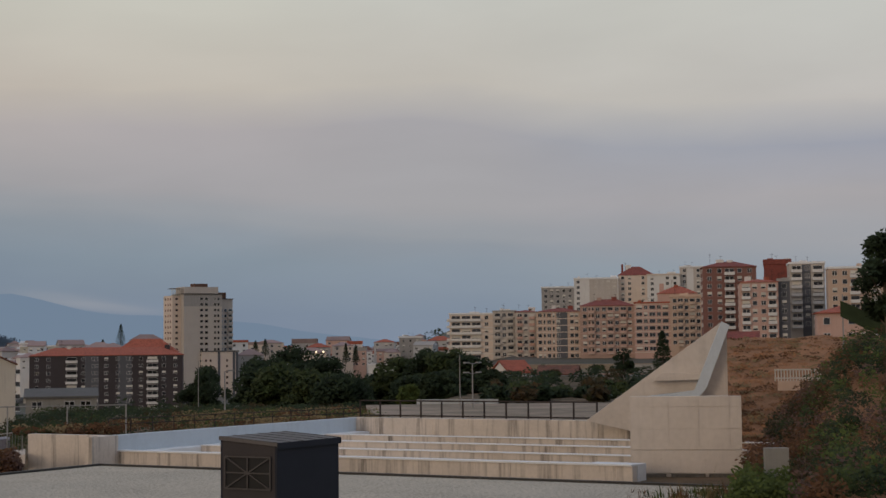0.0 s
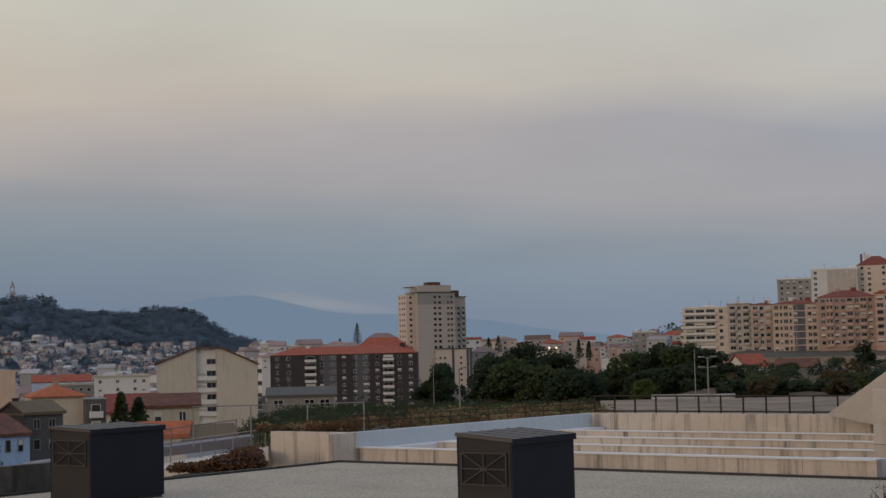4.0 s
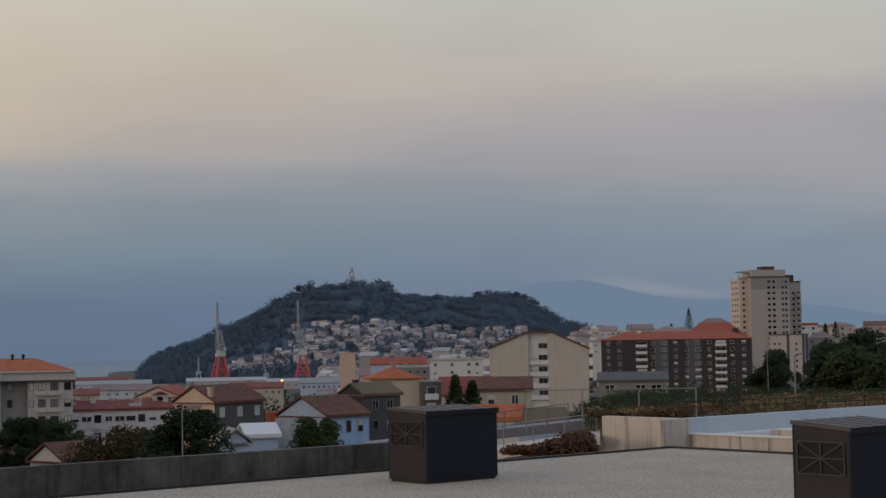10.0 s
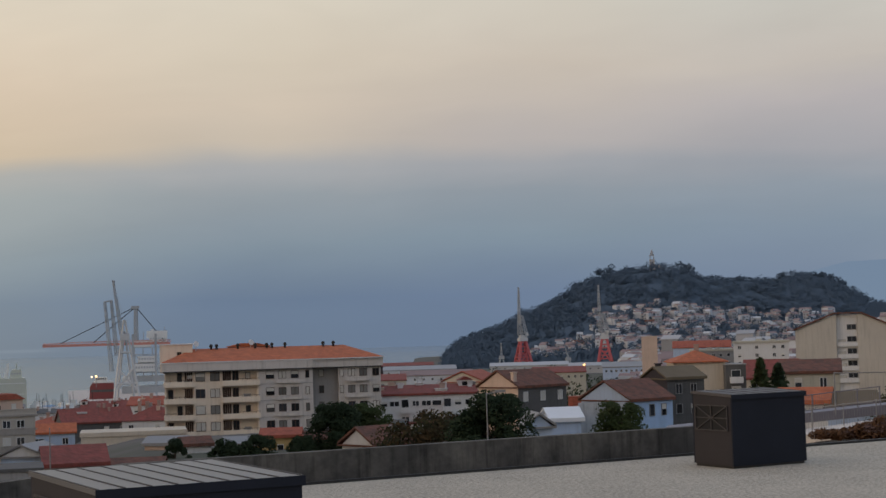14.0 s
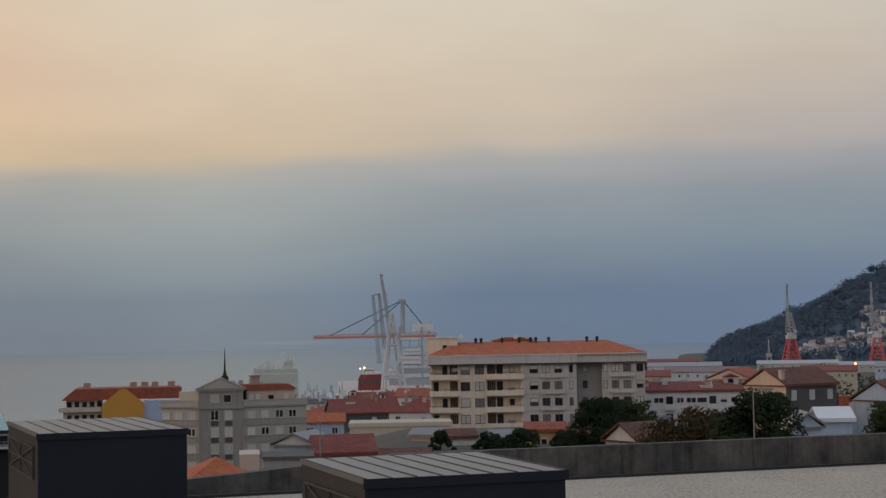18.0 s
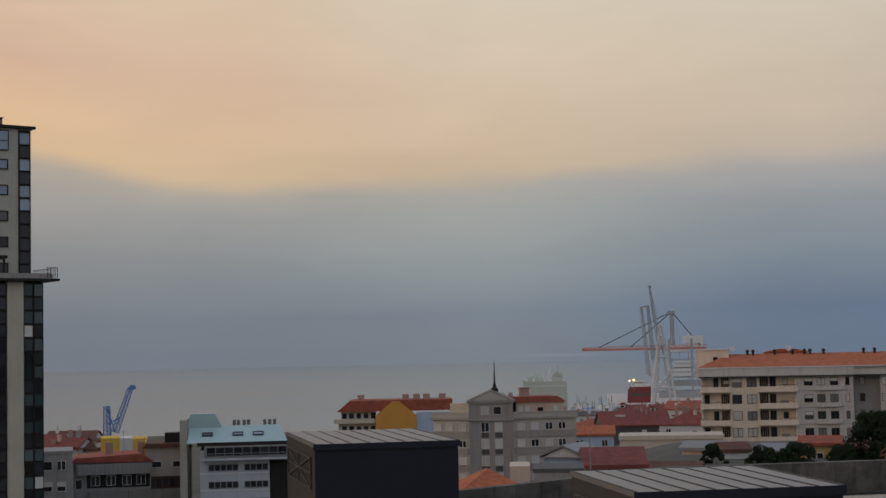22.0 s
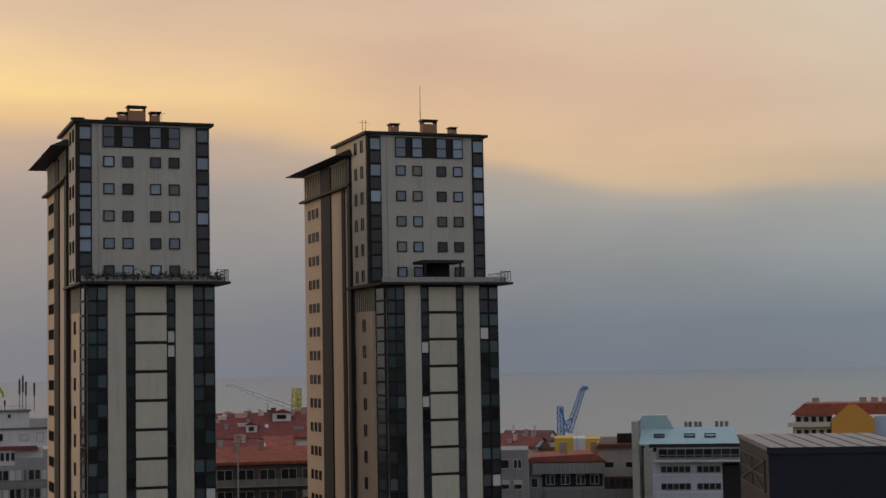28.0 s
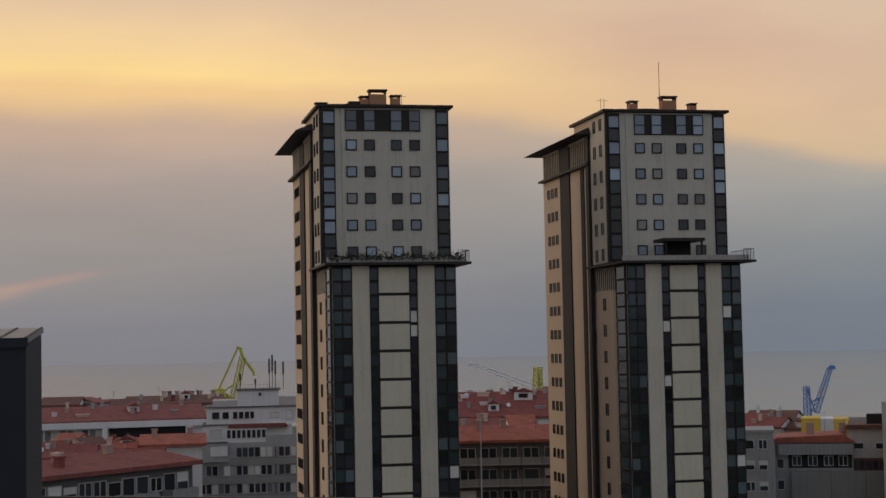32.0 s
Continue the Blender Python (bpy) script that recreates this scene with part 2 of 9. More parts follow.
M = dict(
    gravel=paint("gravel", (0.42, 0.373, 0.3), 0.95, 0.22, 0.35, 2.2, 0.9, speckle=1.1),
    concrete=paint("concrete", (0.565, 0.52, 0.48), 0.9, 0.16, 0.6, 8.0, 0.25, streaks=0.6),
    concrete_dark=paint("concrete_dark", (0.075, 0.07, 0.064), 0.92, 0.45, 0.5, 6.0, 0.3, streaks=0.7, second=(0.15, 0.138, 0.12), mix_scale=0.45),
    concrete_blue=paint("concrete_blue", (0.5, 0.57, 0.64), 0.7, 0.1, 0.5, 8.0, 0.1, streaks=0.1),
    cap=paint("cap", (0.7, 0.72, 0.75), 0.6, 0.08),
    edge=paint("edge", (0.02, 0.019, 0.018), 0.6, 0.2),
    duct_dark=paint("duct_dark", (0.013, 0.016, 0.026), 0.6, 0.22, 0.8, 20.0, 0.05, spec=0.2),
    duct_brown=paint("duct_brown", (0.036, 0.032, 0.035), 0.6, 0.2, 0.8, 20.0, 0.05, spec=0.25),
    duct_roof=paint("duct_roof", (0.17, 0.166, 0.163), 0.42, 0.16, 0.7, 12.0, 0.05, metal=0.35),
    duct_roof_dull=paint("duct_roof_dull", (0.1, 0.093, 0.095), 0.55, 0.18, 0.7, 12.0, 0.05, metal=0.2, spec=0.3),
    concrete_stained=paint("concrete_stained", (0.585, 0.53, 0.48), 0.92, 0.2, 0.6, 8.0, 0.25, streaks=0.9),
    duct_seam=paint("duct_seam", (0.07, 0.066, 0.064), 0.6, 0.15, bump=0.03, spec=0.2),
    duct_brace=paint("duct_brace", (0.05, 0.045, 0.046), 0.6, 0.15, bump=0.03),
    # for grilles and dark strips, and as painted shade in open loggias
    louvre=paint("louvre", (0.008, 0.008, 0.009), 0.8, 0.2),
    soil=paint("soil", (0.3, 0.15, 0.076), 0.97, 0.24, 0.9, 6.0, 1.0, second=(0.24, 0.125, 0.065), speckle=0.4, spec=0.12),
    grass=paint("grass", (0.06, 0.052, 0.03), 0.95, 0.3, 0.1, 2.0, 0.8, second=(0.15, 0.105, 0.07), mix_scale=0.08, spec=0.12),
    city=paint("city", (0.1, 0.095, 0.09), 0.95, 0.3, 0.02, 0.6, 0.3, second=(0.05, 0.06, 0.035), mix_scale=0.02),
    tile_red=roof_tiles("tile_red", (0.35, 0.095, 0.058), (0.27, 0.078, 0.048)),
    tile_wine=roof_tiles("tile_wine", (0.225, 0.058, 0.046), (0.17, 0.05, 0.04)),
    tile_orange=roof_tiles("tile_orange", (0.43, 0.125, 0.052), (0.35, 0.105, 0.048)),
    tile_brown=roof_tiles("tile_brown", (0.155, 0.064, 0.042), (0.1, 0.05, 0.036)),
    stone=paint("stone", (0.45, 0.43, 0.365), 0.9, 0.13, 0.3, 2.5, 0.15, streaks=0.2),
    stone_pale=paint("stone_pale", (0.49, 0.45, 0.365), 0.85, 0.13, 0.3, 2.5, 0.12, streaks=0.18),
    office_white=paint("office_white", (0.54, 0.57, 0.62), 0.8, 0.08, 0.25, 3.0, 0.1, streaks=0.16),
    white=paint("white", (0.62, 0.62, 0.62), 0.85, 0.08, 0.25, 3.0, 0.1, streaks=0.14),
    cream=paint("cream", (0.55, 0.485, 0.395), 0.88, 0.08, 0.25, 3.0, 0.1, streaks=0.14),
    peach=paint("peach", (0.58, 0.44, 0.355), 0.88, 0.1, 0.25, 3.0, 0.1, streaks=0.16),
    ochre=paint("ochre", (0.6, 0.3, 0.06), 0.88, 0.08, 0.3, 3.0, 0.1),
    yellow=paint("yellow", (0.65, 0.42, 0.06), 0.85, 0.08),
    brick=paint("brick", (0.37, 0.265, 0.225), 0.9, 0.14, 0.25, 3.0, 0.15),
    brick_dark=paint("brick_dark", (0.042, 0.036, 0.042), 0.85, 0.2, 0.25, 3.0, 0.15),
    # warmer than the front stone: sunset glow put into the side colour
    tower_side=paint("tower_side", (0.5, 0.4, 0.3), 0.85, 0.08, 0.25, 3.0, 0.1, streaks=0.06),
    panel=paint("panel", (0.5, 0.465, 0.36), 0.75, 0.12, 0.35, 2.0, 0.05, per_piece=0.07, streaks=0.12),
    grey=paint("grey", (0.31, 0.305, 0.3), 0.9, 0.14, 0.25, 3.0, 0.1, streaks=0.26),
    grey_dark=paint("grey_dark", (0.1, 0.1, 0.1), 0.9, 0.2, 0.3, 3.0, 0.1, streaks=0.3),
    blue_paint=paint("blue_paint", (0.36, 0.5, 0.72), 0.8, 0.14, streaks=0.15),
    blue_pale=paint("blue_pale", (0.41, 0.51, 0.67), 0.8, 0.1, streaks=0.16),
    teal_roof=paint("teal_roof", (0.38, 0.53, 0.53), 0.5, 0.1),
    dark_metal=paint("dark_metal", (0.024, 0.021, 0.02), 0.6, 0.15, bump=0.03, spec=0.25),
    galvanised=paint("galvanised", (0.25, 0.25, 0.255), 0.55, 0.08, bump=0.03, metal=0.3),
    rail_dark=paint("rail_dark", (0.03, 0.022, 0.02), 0.8, 0.2),
    rust=paint("rust", (0.09, 0.045, 0.03), 0.8, 0.2),
    crane_red=paint("crane_red", (0.46, 0.1, 0.11), 0.6, 0.1, bump=0.03),
    crane_grey=paint("crane_grey", (0.36, 0.39, 0.42), 0.6, 0.1, bump=0.03),
    crane_blue=paint("crane_blue", (0.1, 0.22, 0.5), 0.6, 0.1, bump=0.03),
    crane_yellow=paint("crane_yellow", (0.46, 0.43, 0.06), 0.6, 0.1, bump=0.03),
    crane_pale=paint("crane_pale", (0.5, 0.52, 0.54), 0.5, 0.06, bump=0.03),
    ship_white=paint("ship_white", (0.7, 0.72, 0.72), 0.5, 0.05, bump=0.03),
    ship_red=paint("ship_red", (0.22, 0.05, 0.05), 0.6, 0.1, bump=0.03),
    glass=glazing("glass", (0.02, 0.023, 0.028)),
    # pale blue base colour stands in for sky mirrored in the panes
    glass_painted_sky=glazing("glass_painted_sky", (0.17, 0.215, 0.26), 0.05),
    glass_teal=glazing("glass_teal", (0.055, 0.075, 0.08)),
    glass_dull=glazing("glass_dull", (0.12, 0.12, 0.115), 0.12),
    glass_green=glazing("glass_green", (0.02, 0.035, 0.035)),
    blind=paint("blind", (0.55, 0.54, 0.5), 0.8, 0.08, bump=0.03, per_piece=0.15),
    leaf=paint("leaf", (0.038, 0.056, 0.019), 0.75, 0.4, 0.4, 3.0, 0.2, second=(0.045, 0.058, 0.022), mix_scale=0.5, spec=0.12),
    leaf_light=paint("leaf_light", (0.07, 0.095, 0.025), 0.75, 0.35, 0.5, 3.0, 0.2, spec=0.12),
    leaf_dark=paint("leaf_dark", (0.026, 0.04, 0.02), 0.8, 0.4, 0.4, 3.0, 0.2, spec=0.12),
    # far woods: the blue of the haze is put into the leaf colour
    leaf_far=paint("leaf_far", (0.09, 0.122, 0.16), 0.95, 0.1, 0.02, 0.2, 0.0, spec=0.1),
    dry=paint("dry", (0.108, 0.056, 0.029), 0.9, 0.35, 0.5, 4.0, 0.2, spec=0.12),
    straw=paint("straw", (0.2, 0.15, 0.08), 0.9, 0.3, 0.5, 4.0, 0.2, spec=0.12),
    leaf_autumn=paint("leaf_autumn", (0.055, 0.036, 0.016), 0.8, 0.4, 0.4, 3.0, 0.2, second=(0.03, 0.036, 0.016), mix_scale=0.5, spec=0.12),
    rail_violet=paint("rail_violet", (0.17, 0.165, 0.2), 0.6, 0.14),
    tile_moss=paint("tile_moss", (0.14, 0.11, 0.07), 0.9, 0.25, 0.4, 5.0, 0.4),
    tower_beige=paint("tower_beige", (0.43, 0.4, 0.375), 0.9, 0.08, 0.2, 3.0, 0.1, streaks=0.06),
    apt_cream=paint("apt_cream", (0.74, 0.645, 0.53), 0.9, 0.08, 0.25, 3.0, 0.1, streaks=0.18),
    apt_grey=paint("apt_grey", (0.55, 0.52, 0.495), 0.9, 0.1, 0.25, 3.0, 0.1, streaks=0.28),
    brown_frame=paint("brown_frame", (0.06, 0.035, 0.025), 0.6, 0.15, bump=0.03),
    concrete_panel=paint("concrete_panel", (0.23, 0.225, 0.21), 0.9, 0.14, 0.4, 5.0, 0.1, streaks=0.2),
    crane_salmon=paint("crane_salmon", (0.55, 0.24, 0.2), 0.6, 0.1, bump=0.03),
    ship_pale=paint("ship_pale", (0.52, 0.56, 0.5), 0.6, 0.06, bump=0.03),
    # distant walls and tiles: haze put into the colours, muted and bluer
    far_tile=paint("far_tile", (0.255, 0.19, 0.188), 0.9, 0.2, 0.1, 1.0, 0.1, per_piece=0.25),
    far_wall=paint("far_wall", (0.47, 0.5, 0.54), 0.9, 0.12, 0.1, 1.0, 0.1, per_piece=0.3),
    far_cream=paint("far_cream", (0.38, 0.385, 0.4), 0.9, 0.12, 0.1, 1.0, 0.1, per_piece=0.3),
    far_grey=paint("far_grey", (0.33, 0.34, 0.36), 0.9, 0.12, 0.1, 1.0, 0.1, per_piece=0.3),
    bark=paint("bark", (0.08, 0.06, 0.045), 0.95, 0.25),
    flat_cream=paint("flat_cream", (0.6, 0.52, 0.46), 0.9, 0.1, 0.2, 3.0, 0.1, streaks=0.12),
    flat_grey=paint("flat_grey", (0.45, 0.42, 0.395), 0.9, 0.1, 0.2, 3.0, 0.1, streaks=0.12),
    flat_rose=paint("flat_rose", (0.49, 0.335, 0.29), 0.9, 0.12, 0.2, 3.0, 0.1, streaks=0.1),
    flat_tan=paint("flat_tan", (0.48, 0.365, 0.295), 0.9, 0.12, 0.2, 3.0, 0.1, streaks=0.1),
    flat_umber=paint("flat_umber", (0.2, 0.1, 0.085), 0.9, 0.12, 0.2, 3.0, 0.1),
    slate_strip=paint("slate_strip", (0.075, 0.082, 0.1), 0.6, 0.15, 0.2, 3.0, 0.05),
    gable_cream=paint("gable_cream", (0.5, 0.465, 0.41), 0.9, 0.1, 0.2, 3.0, 0.1, streaks=0.2),
    corner_stone=paint("corner_stone", (0.44, 0.405, 0.36), 0.9, 0.12, 0.3, 3.0, 0.12, streaks=0.2),
    corner_dark=paint("corner_dark", (0.33, 0.305, 0.28), 0.9, 0.12, 0.3, 3.0, 0.12, streaks=0.25),
    yellow_wall=paint("yellow_wall", (0.5, 0.37, 0.17), 0.9, 0.15, 0.4, 3.0, 0.1, streaks=0.2),
    concrete_cast=paint("concrete_cast", (0.55, 0.5, 0.455), 0.9, 0.16, 0.5, 5.0, 0.25, streaks=0.12),
    chimney_brick=paint("chimney_brick", (0.36, 0.18, 0.1), 0.9, 0.2, 0.8, 6.0, 0.2),
    yard=paint("yard", (0.31, 0.25, 0.2), 0.97, 0.3, 0.25, 2.0, 0.3, second=(0.22, 0.185, 0.14), spec=0.1),
    block_wall=paint("block_wall", (0.4, 0.43, 0.46), 0.9, 0.25, 0.8, 3.0, 0.2, streaks=0.4),
)


def sea_material():
    m = bpy.data.materials.new("sea")
    m.use_nodes = True
    tr = m.node_tree
    bsdf = tr.nodes["Principled BSDF"]
    bsdf.inputs["Base Color"].default_value = (0.05, 0.07, 0.08, 1)
    pos = node(tr, "ShaderNodeNewGeometry").outputs["Position"]
    out = node(tr, "ShaderNodeVectorMath", {0: pos}, operation="LENGTH").outputs["Value"]
    wind = node(tr, "ShaderNodeTexNoise", {"Vector": node(tr, "ShaderNodeMapping", {"Vector": pos, "Scale": (0.0012, 0.004, 1.0)}).outputs[0], "Scale": 1.0, "Detail": 4.0}).outputs[0]
    calm = node(tr, "ShaderNodeMapRange", {"Value": out, 1: 1000.0, 2: 4600.0, 3: 0.135, 4: 0.08}).outputs[0]
    tr.links.new(calc(tr, "ADD", calm, calc(tr, "MULTIPLY", calc(tr, "SUBTRACT", wind, 0.5), 0.1)), bsdf.inputs["Roughness"])
    at = node(tr, "ShaderNodeNewGeometry").outputs["Position"]
    n = node(tr, "ShaderNodeTexNoise", {"Vector": at, "Scale": 0.06, "Detail": 6.0, "Roughness": 0.6}).outputs[0]
    tr.links.new(node(tr, "ShaderNodeBump", {"Height": n, "Strength": 0.05, "Distance": 2.0}).outputs[0], bsdf.inputs["Normal"])
    return m


M["sea"] = sea_material()


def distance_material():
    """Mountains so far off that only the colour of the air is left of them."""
    m = bpy.data.materials.new("mountain_haze")
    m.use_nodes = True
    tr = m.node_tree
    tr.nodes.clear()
    # the haze is a flat emission colour; the slopes take no light
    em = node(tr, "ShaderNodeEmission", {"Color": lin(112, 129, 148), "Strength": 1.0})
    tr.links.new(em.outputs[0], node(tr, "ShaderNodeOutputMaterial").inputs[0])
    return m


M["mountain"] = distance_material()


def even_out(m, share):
    """Leans the shading of the far leaves towards one fixed direction, flat as in haze."""
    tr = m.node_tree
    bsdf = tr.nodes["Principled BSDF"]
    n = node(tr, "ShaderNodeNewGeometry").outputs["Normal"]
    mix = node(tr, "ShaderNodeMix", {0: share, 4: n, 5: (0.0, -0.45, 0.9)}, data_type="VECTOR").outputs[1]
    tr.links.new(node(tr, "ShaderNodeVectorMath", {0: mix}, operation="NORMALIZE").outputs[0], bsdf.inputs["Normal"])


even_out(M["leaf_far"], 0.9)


# ---- building blocks ----
def polar(bearing, d, z=0.0):
    """A place by its bearing (degrees, to the left of +y) and distance from the viewpoint."""
    a = radians(bearing)
    return Vector((-math.sin(a) * d, math.cos(a) * d, z))


def add_box(bm, x0, x1, y0, y1, z0, z1, mat=0):
    v = [bm.verts.new(p) for p in ((x0, y0, z0), (x1, y0, z0), (x1, y1, z0), (x0, y1, z0), (x0, y0, z1), (x1, y0, z1), (x1, y1, z1), (x0, y1, z1))]
    for q in ((0, 3, 2, 1), (4, 5, 6, 7), (0, 1, 5, 4), (1, 2, 6, 5), (2, 3, 7, 6), (3, 0, 4, 7)):
        bm.faces.new([v[i] for i in q]).material_index = mat
    return v


def add_poly(bm, pts, mat=0):
    f = bm.faces.new([bm.verts.new(p) for p in pts])
    f.material_index = mat
    return f


def add_prism(bm, outline, y0, y1, mat=0):
    """An outline in x and z, given thickness from y0 to y1."""
    a = [bm.verts.new((x, y0, z)) for x, z in outline]
    b = [bm.verts.new((x, y1, z)) for x, z in outline]
    n = len(outline)
    fs = [bm.faces.new(a), bm.faces.new(b[::-1])] + [bm.faces.new((a[i], b[i], b[(i + 1) % n], a[(i + 1) % n])) for i in range(n)]
    for f in fs:
        f.material_index = mat


def add_bar(bm, p, q, r, sides=5, r2=None, mat=0):
    p, q = Vector(p), Vector(q)
    w = (q - p).normalized()
    u = w.orthogonal().normalized()
    v = w.cross(u)
    r2 = r if r2 is None else r2
    rings = []
    for c, s in ((p, r), (q, r2)):
        rings.append([bm.verts.new(c + (u * math.cos(k * math.tau / sides) + v * math.sin(k * math.tau / sides)) * s) for k in range(sides)])
    for k in range(sides):
        bm.faces.new((rings[0][k], rings[0][(k + 1) % sides], rings[1][(k + 1) % sides], rings[1][k])).material_index = mat
    bm.faces.new(rings[0][::-1]).material_index = mat
    bm.faces.new(rings[1]).material_index = mat


def finish(bm, name, mats, recalc=True):
    if recalc:
        bmesh.ops.recalc_face_normals(bm, faces=bm.faces)
    me = bpy.data.meshes.new(name)
    bm.to_mesh(me)
    bm.free()
    for m in mats if isinstance(mats, (list, tuple)) else [mats]:
        me.materials.append(M[m])
    return me


def part(name, bm, mats, parent, label="", m=None):
    ob = new(name, finish(bm, name, mats))
    ob.parent = parent
    if m is not None:
        ob.matrix_basis = m
    if label:
        tagged(ob, label)
    return ob


def piece(name, mesh, parent, m):
    ob = new(name, mesh)
    ob.parent = parent
    ob.matrix_basis = m
    return ob


def thing(name, label, category, m, group="", kind=""):
    ob = new(name)
    ob.empty_display_size = 0.5
    ob.matrix_basis = m
    return tagged(ob, label, category, group, kind)


def solid(name, bm, mats, label, category="", kind="", group="", m=None):
    ob = new(name, finish(bm, name, mats))
    if m is not None:
        ob.matrix_basis = m
    return tagged(ob, label, category, group, kind)


WINDOWS = {}


def shared(key, make, mats):
    if key not in WINDOWS:
        bm = bmesh.new()
        make(bm)
        WINDOWS[key] = finish(bm, key[0], mats)
    return WINDOWS[key]


def add_ring(bm, w, h, t, y0, y1):
    """A frame of one piece round an opening w by h, its bars t wide."""
    o = [(-w / 2, -h / 2), (w / 2, -h / 2), (w / 2, h / 2), (-w / 2, h / 2)]
    i = [(-w / 2 + t, -h / 2 + t), (w / 2 - t, -h / 2 + t), (w / 2 - t, h / 2 - t), (-w / 2 + t, h / 2 - t)]
    v = [[bm.verts.new((x, y, z)) for x, z in ring] for ring, y in ((o, y0), (i, y0), (o, y1), (i, y1))]
    for k in range(4):
        j = (k + 1) % 4
        for a, b in ((0, 1), (2, 3), (0, 2), (1, 3)):
            bm.faces.new((v[a][k], v[a][j], v[b][j], v[b][k]))


FAR = [False]      # set while a building far from the roof is made: its windows are of one piece


def window(parent, m, w, h, frame_mat="white", glass_mat="glass", style="plain", t=0.07):
    """A window frame proud of the wall, with its pane, and a mullion or a half-drawn blind."""
    w, h = round(w, 1), round(h, 1)
    if FAR[0]:
        def whole(bm):
            add_ring(bm, w, h, t, -0.12, 0.02)
            add_box(bm, -w / 2 + 0.02, w / 2 - 0.02, -0.05, 0.015, -h / 2 + 0.02, h / 2 - 0.02, 1)
            if style == "blind":
                add_box(bm, -w / 2 + 0.07, w / 2 - 0.07, -0.08, -0.052, -h * 0.1, h / 2 - 0.07, 2)
            elif style == "double" and w > 0.9:
                add_box(bm, -0.06, 0.06, -0.1, -0.052, -h / 2 + 0.07, h / 2 - 0.07, 0)
        return piece("window", shared(("far", w, h, frame_mat, glass_mat, style), whole, [frame_mat, glass_mat, "blind"]), parent, m)
    ob = piece("window", shared(("window", w, h, frame_mat, t), lambda bm: add_ring(bm, w, h, t, -0.12, 0.02), [frame_mat]), parent, m)
    piece("pane", shared(("pane", w, h, glass_mat), lambda bm: add_box(bm, -w / 2 + 0.02, w / 2 - 0.02, -0.05, 0.015, -h / 2 + 0.02, h / 2 - 0.02), [glass_mat]), ob, Matrix.Identity(4))
    if style == "double" and w > 0.9:
        piece("mullion", shared(("mullion", h, frame_mat), lambda bm: add_box(bm, -0.05, 0.05, -0.1, -0.052, -h / 2 + 0.07, h / 2 - 0.07), [frame_mat]), ob, Matrix.Identity(4))
    if style == "blind":
        piece("blind", shared(("blind", w, h), lambda bm: add_box(bm, -w / 2 + 0.07, w / 2 - 0.07, -0.08, -0.052, h * 0.02, h / 2 - 0.07), ["blind"]), ob, Matrix.Identity(4))
    return ob


def balcony(parent, m, w, depth, rail, slab):
    w = round(w, 1)
    if FAR[0]:
        def whole(bm):
            add_box(bm, -w / 2, w / 2, -depth, 0.0, -0.1, 0.1)
            add_box(bm, -w / 2, w / 2, -depth, -depth + 0.12, 0.1, 1.0, 1)
            for x in (-w / 2, w / 2 - 0.12):
                add_box(bm, x, x + 0.12, -depth + 0.12, 0.0, 0.1, 1.0, 1)
        return piece("balcony", shared(("far_balcony", w, depth, rail, slab), whole, [slab, rail]), parent, m)

    def railing(bm):
        o = [(-w / 2, 0), (-w / 2, -depth), (w / 2, -depth), (w / 2, 0)]
        i = [(-w / 2 + 0.1, 0), (-w / 2 + 0.1, -depth + 0.1), (w / 2 - 0.1, -depth + 0.1), (w / 2 - 0.1, 0)]
        v = [[bm.verts.new((x, y, z)) for x, y in path] for path, z in ((o, 0.1), (i, 0.1), (o, 1.0), (i, 1.0))]
        for k in range(3):
            for a, b in ((0, 1), (2, 3), (0, 2), (1, 3)):
                bm.faces.new((v[a][k], v[a][k + 1], v[b][k + 1], v[b][k]))
        for k in (0, 3):
            bm.faces.new((v[0][k], v[1][k], v[3][k], v[2][k]))
    ob = piece("balcony", shared(("balcony", w, depth, slab), lambda bm: add_box(bm, -w / 2, w / 2, -depth, 0.0, -0.1, 0.1), [slab]), parent, m)
    piece("railing", shared(("railing", w, depth, rail), railing, [rail]), ob, Matrix.Identity(4))
    return ob


def faces_of(w, dep):
    """The four upright faces of a block with its front at y = 0: place of the left foot, turn and length."""
    return {"F": (pose(-w / 2, 0, 0), w), "L": (pose(-w / 2, dep, 0, 0, 0, -90), dep), "R": (pose(w / 2, 0, 0, 0, 0, 90), dep), "B": (pose(w / 2, dep, 0, 0, 0, 180), w)}


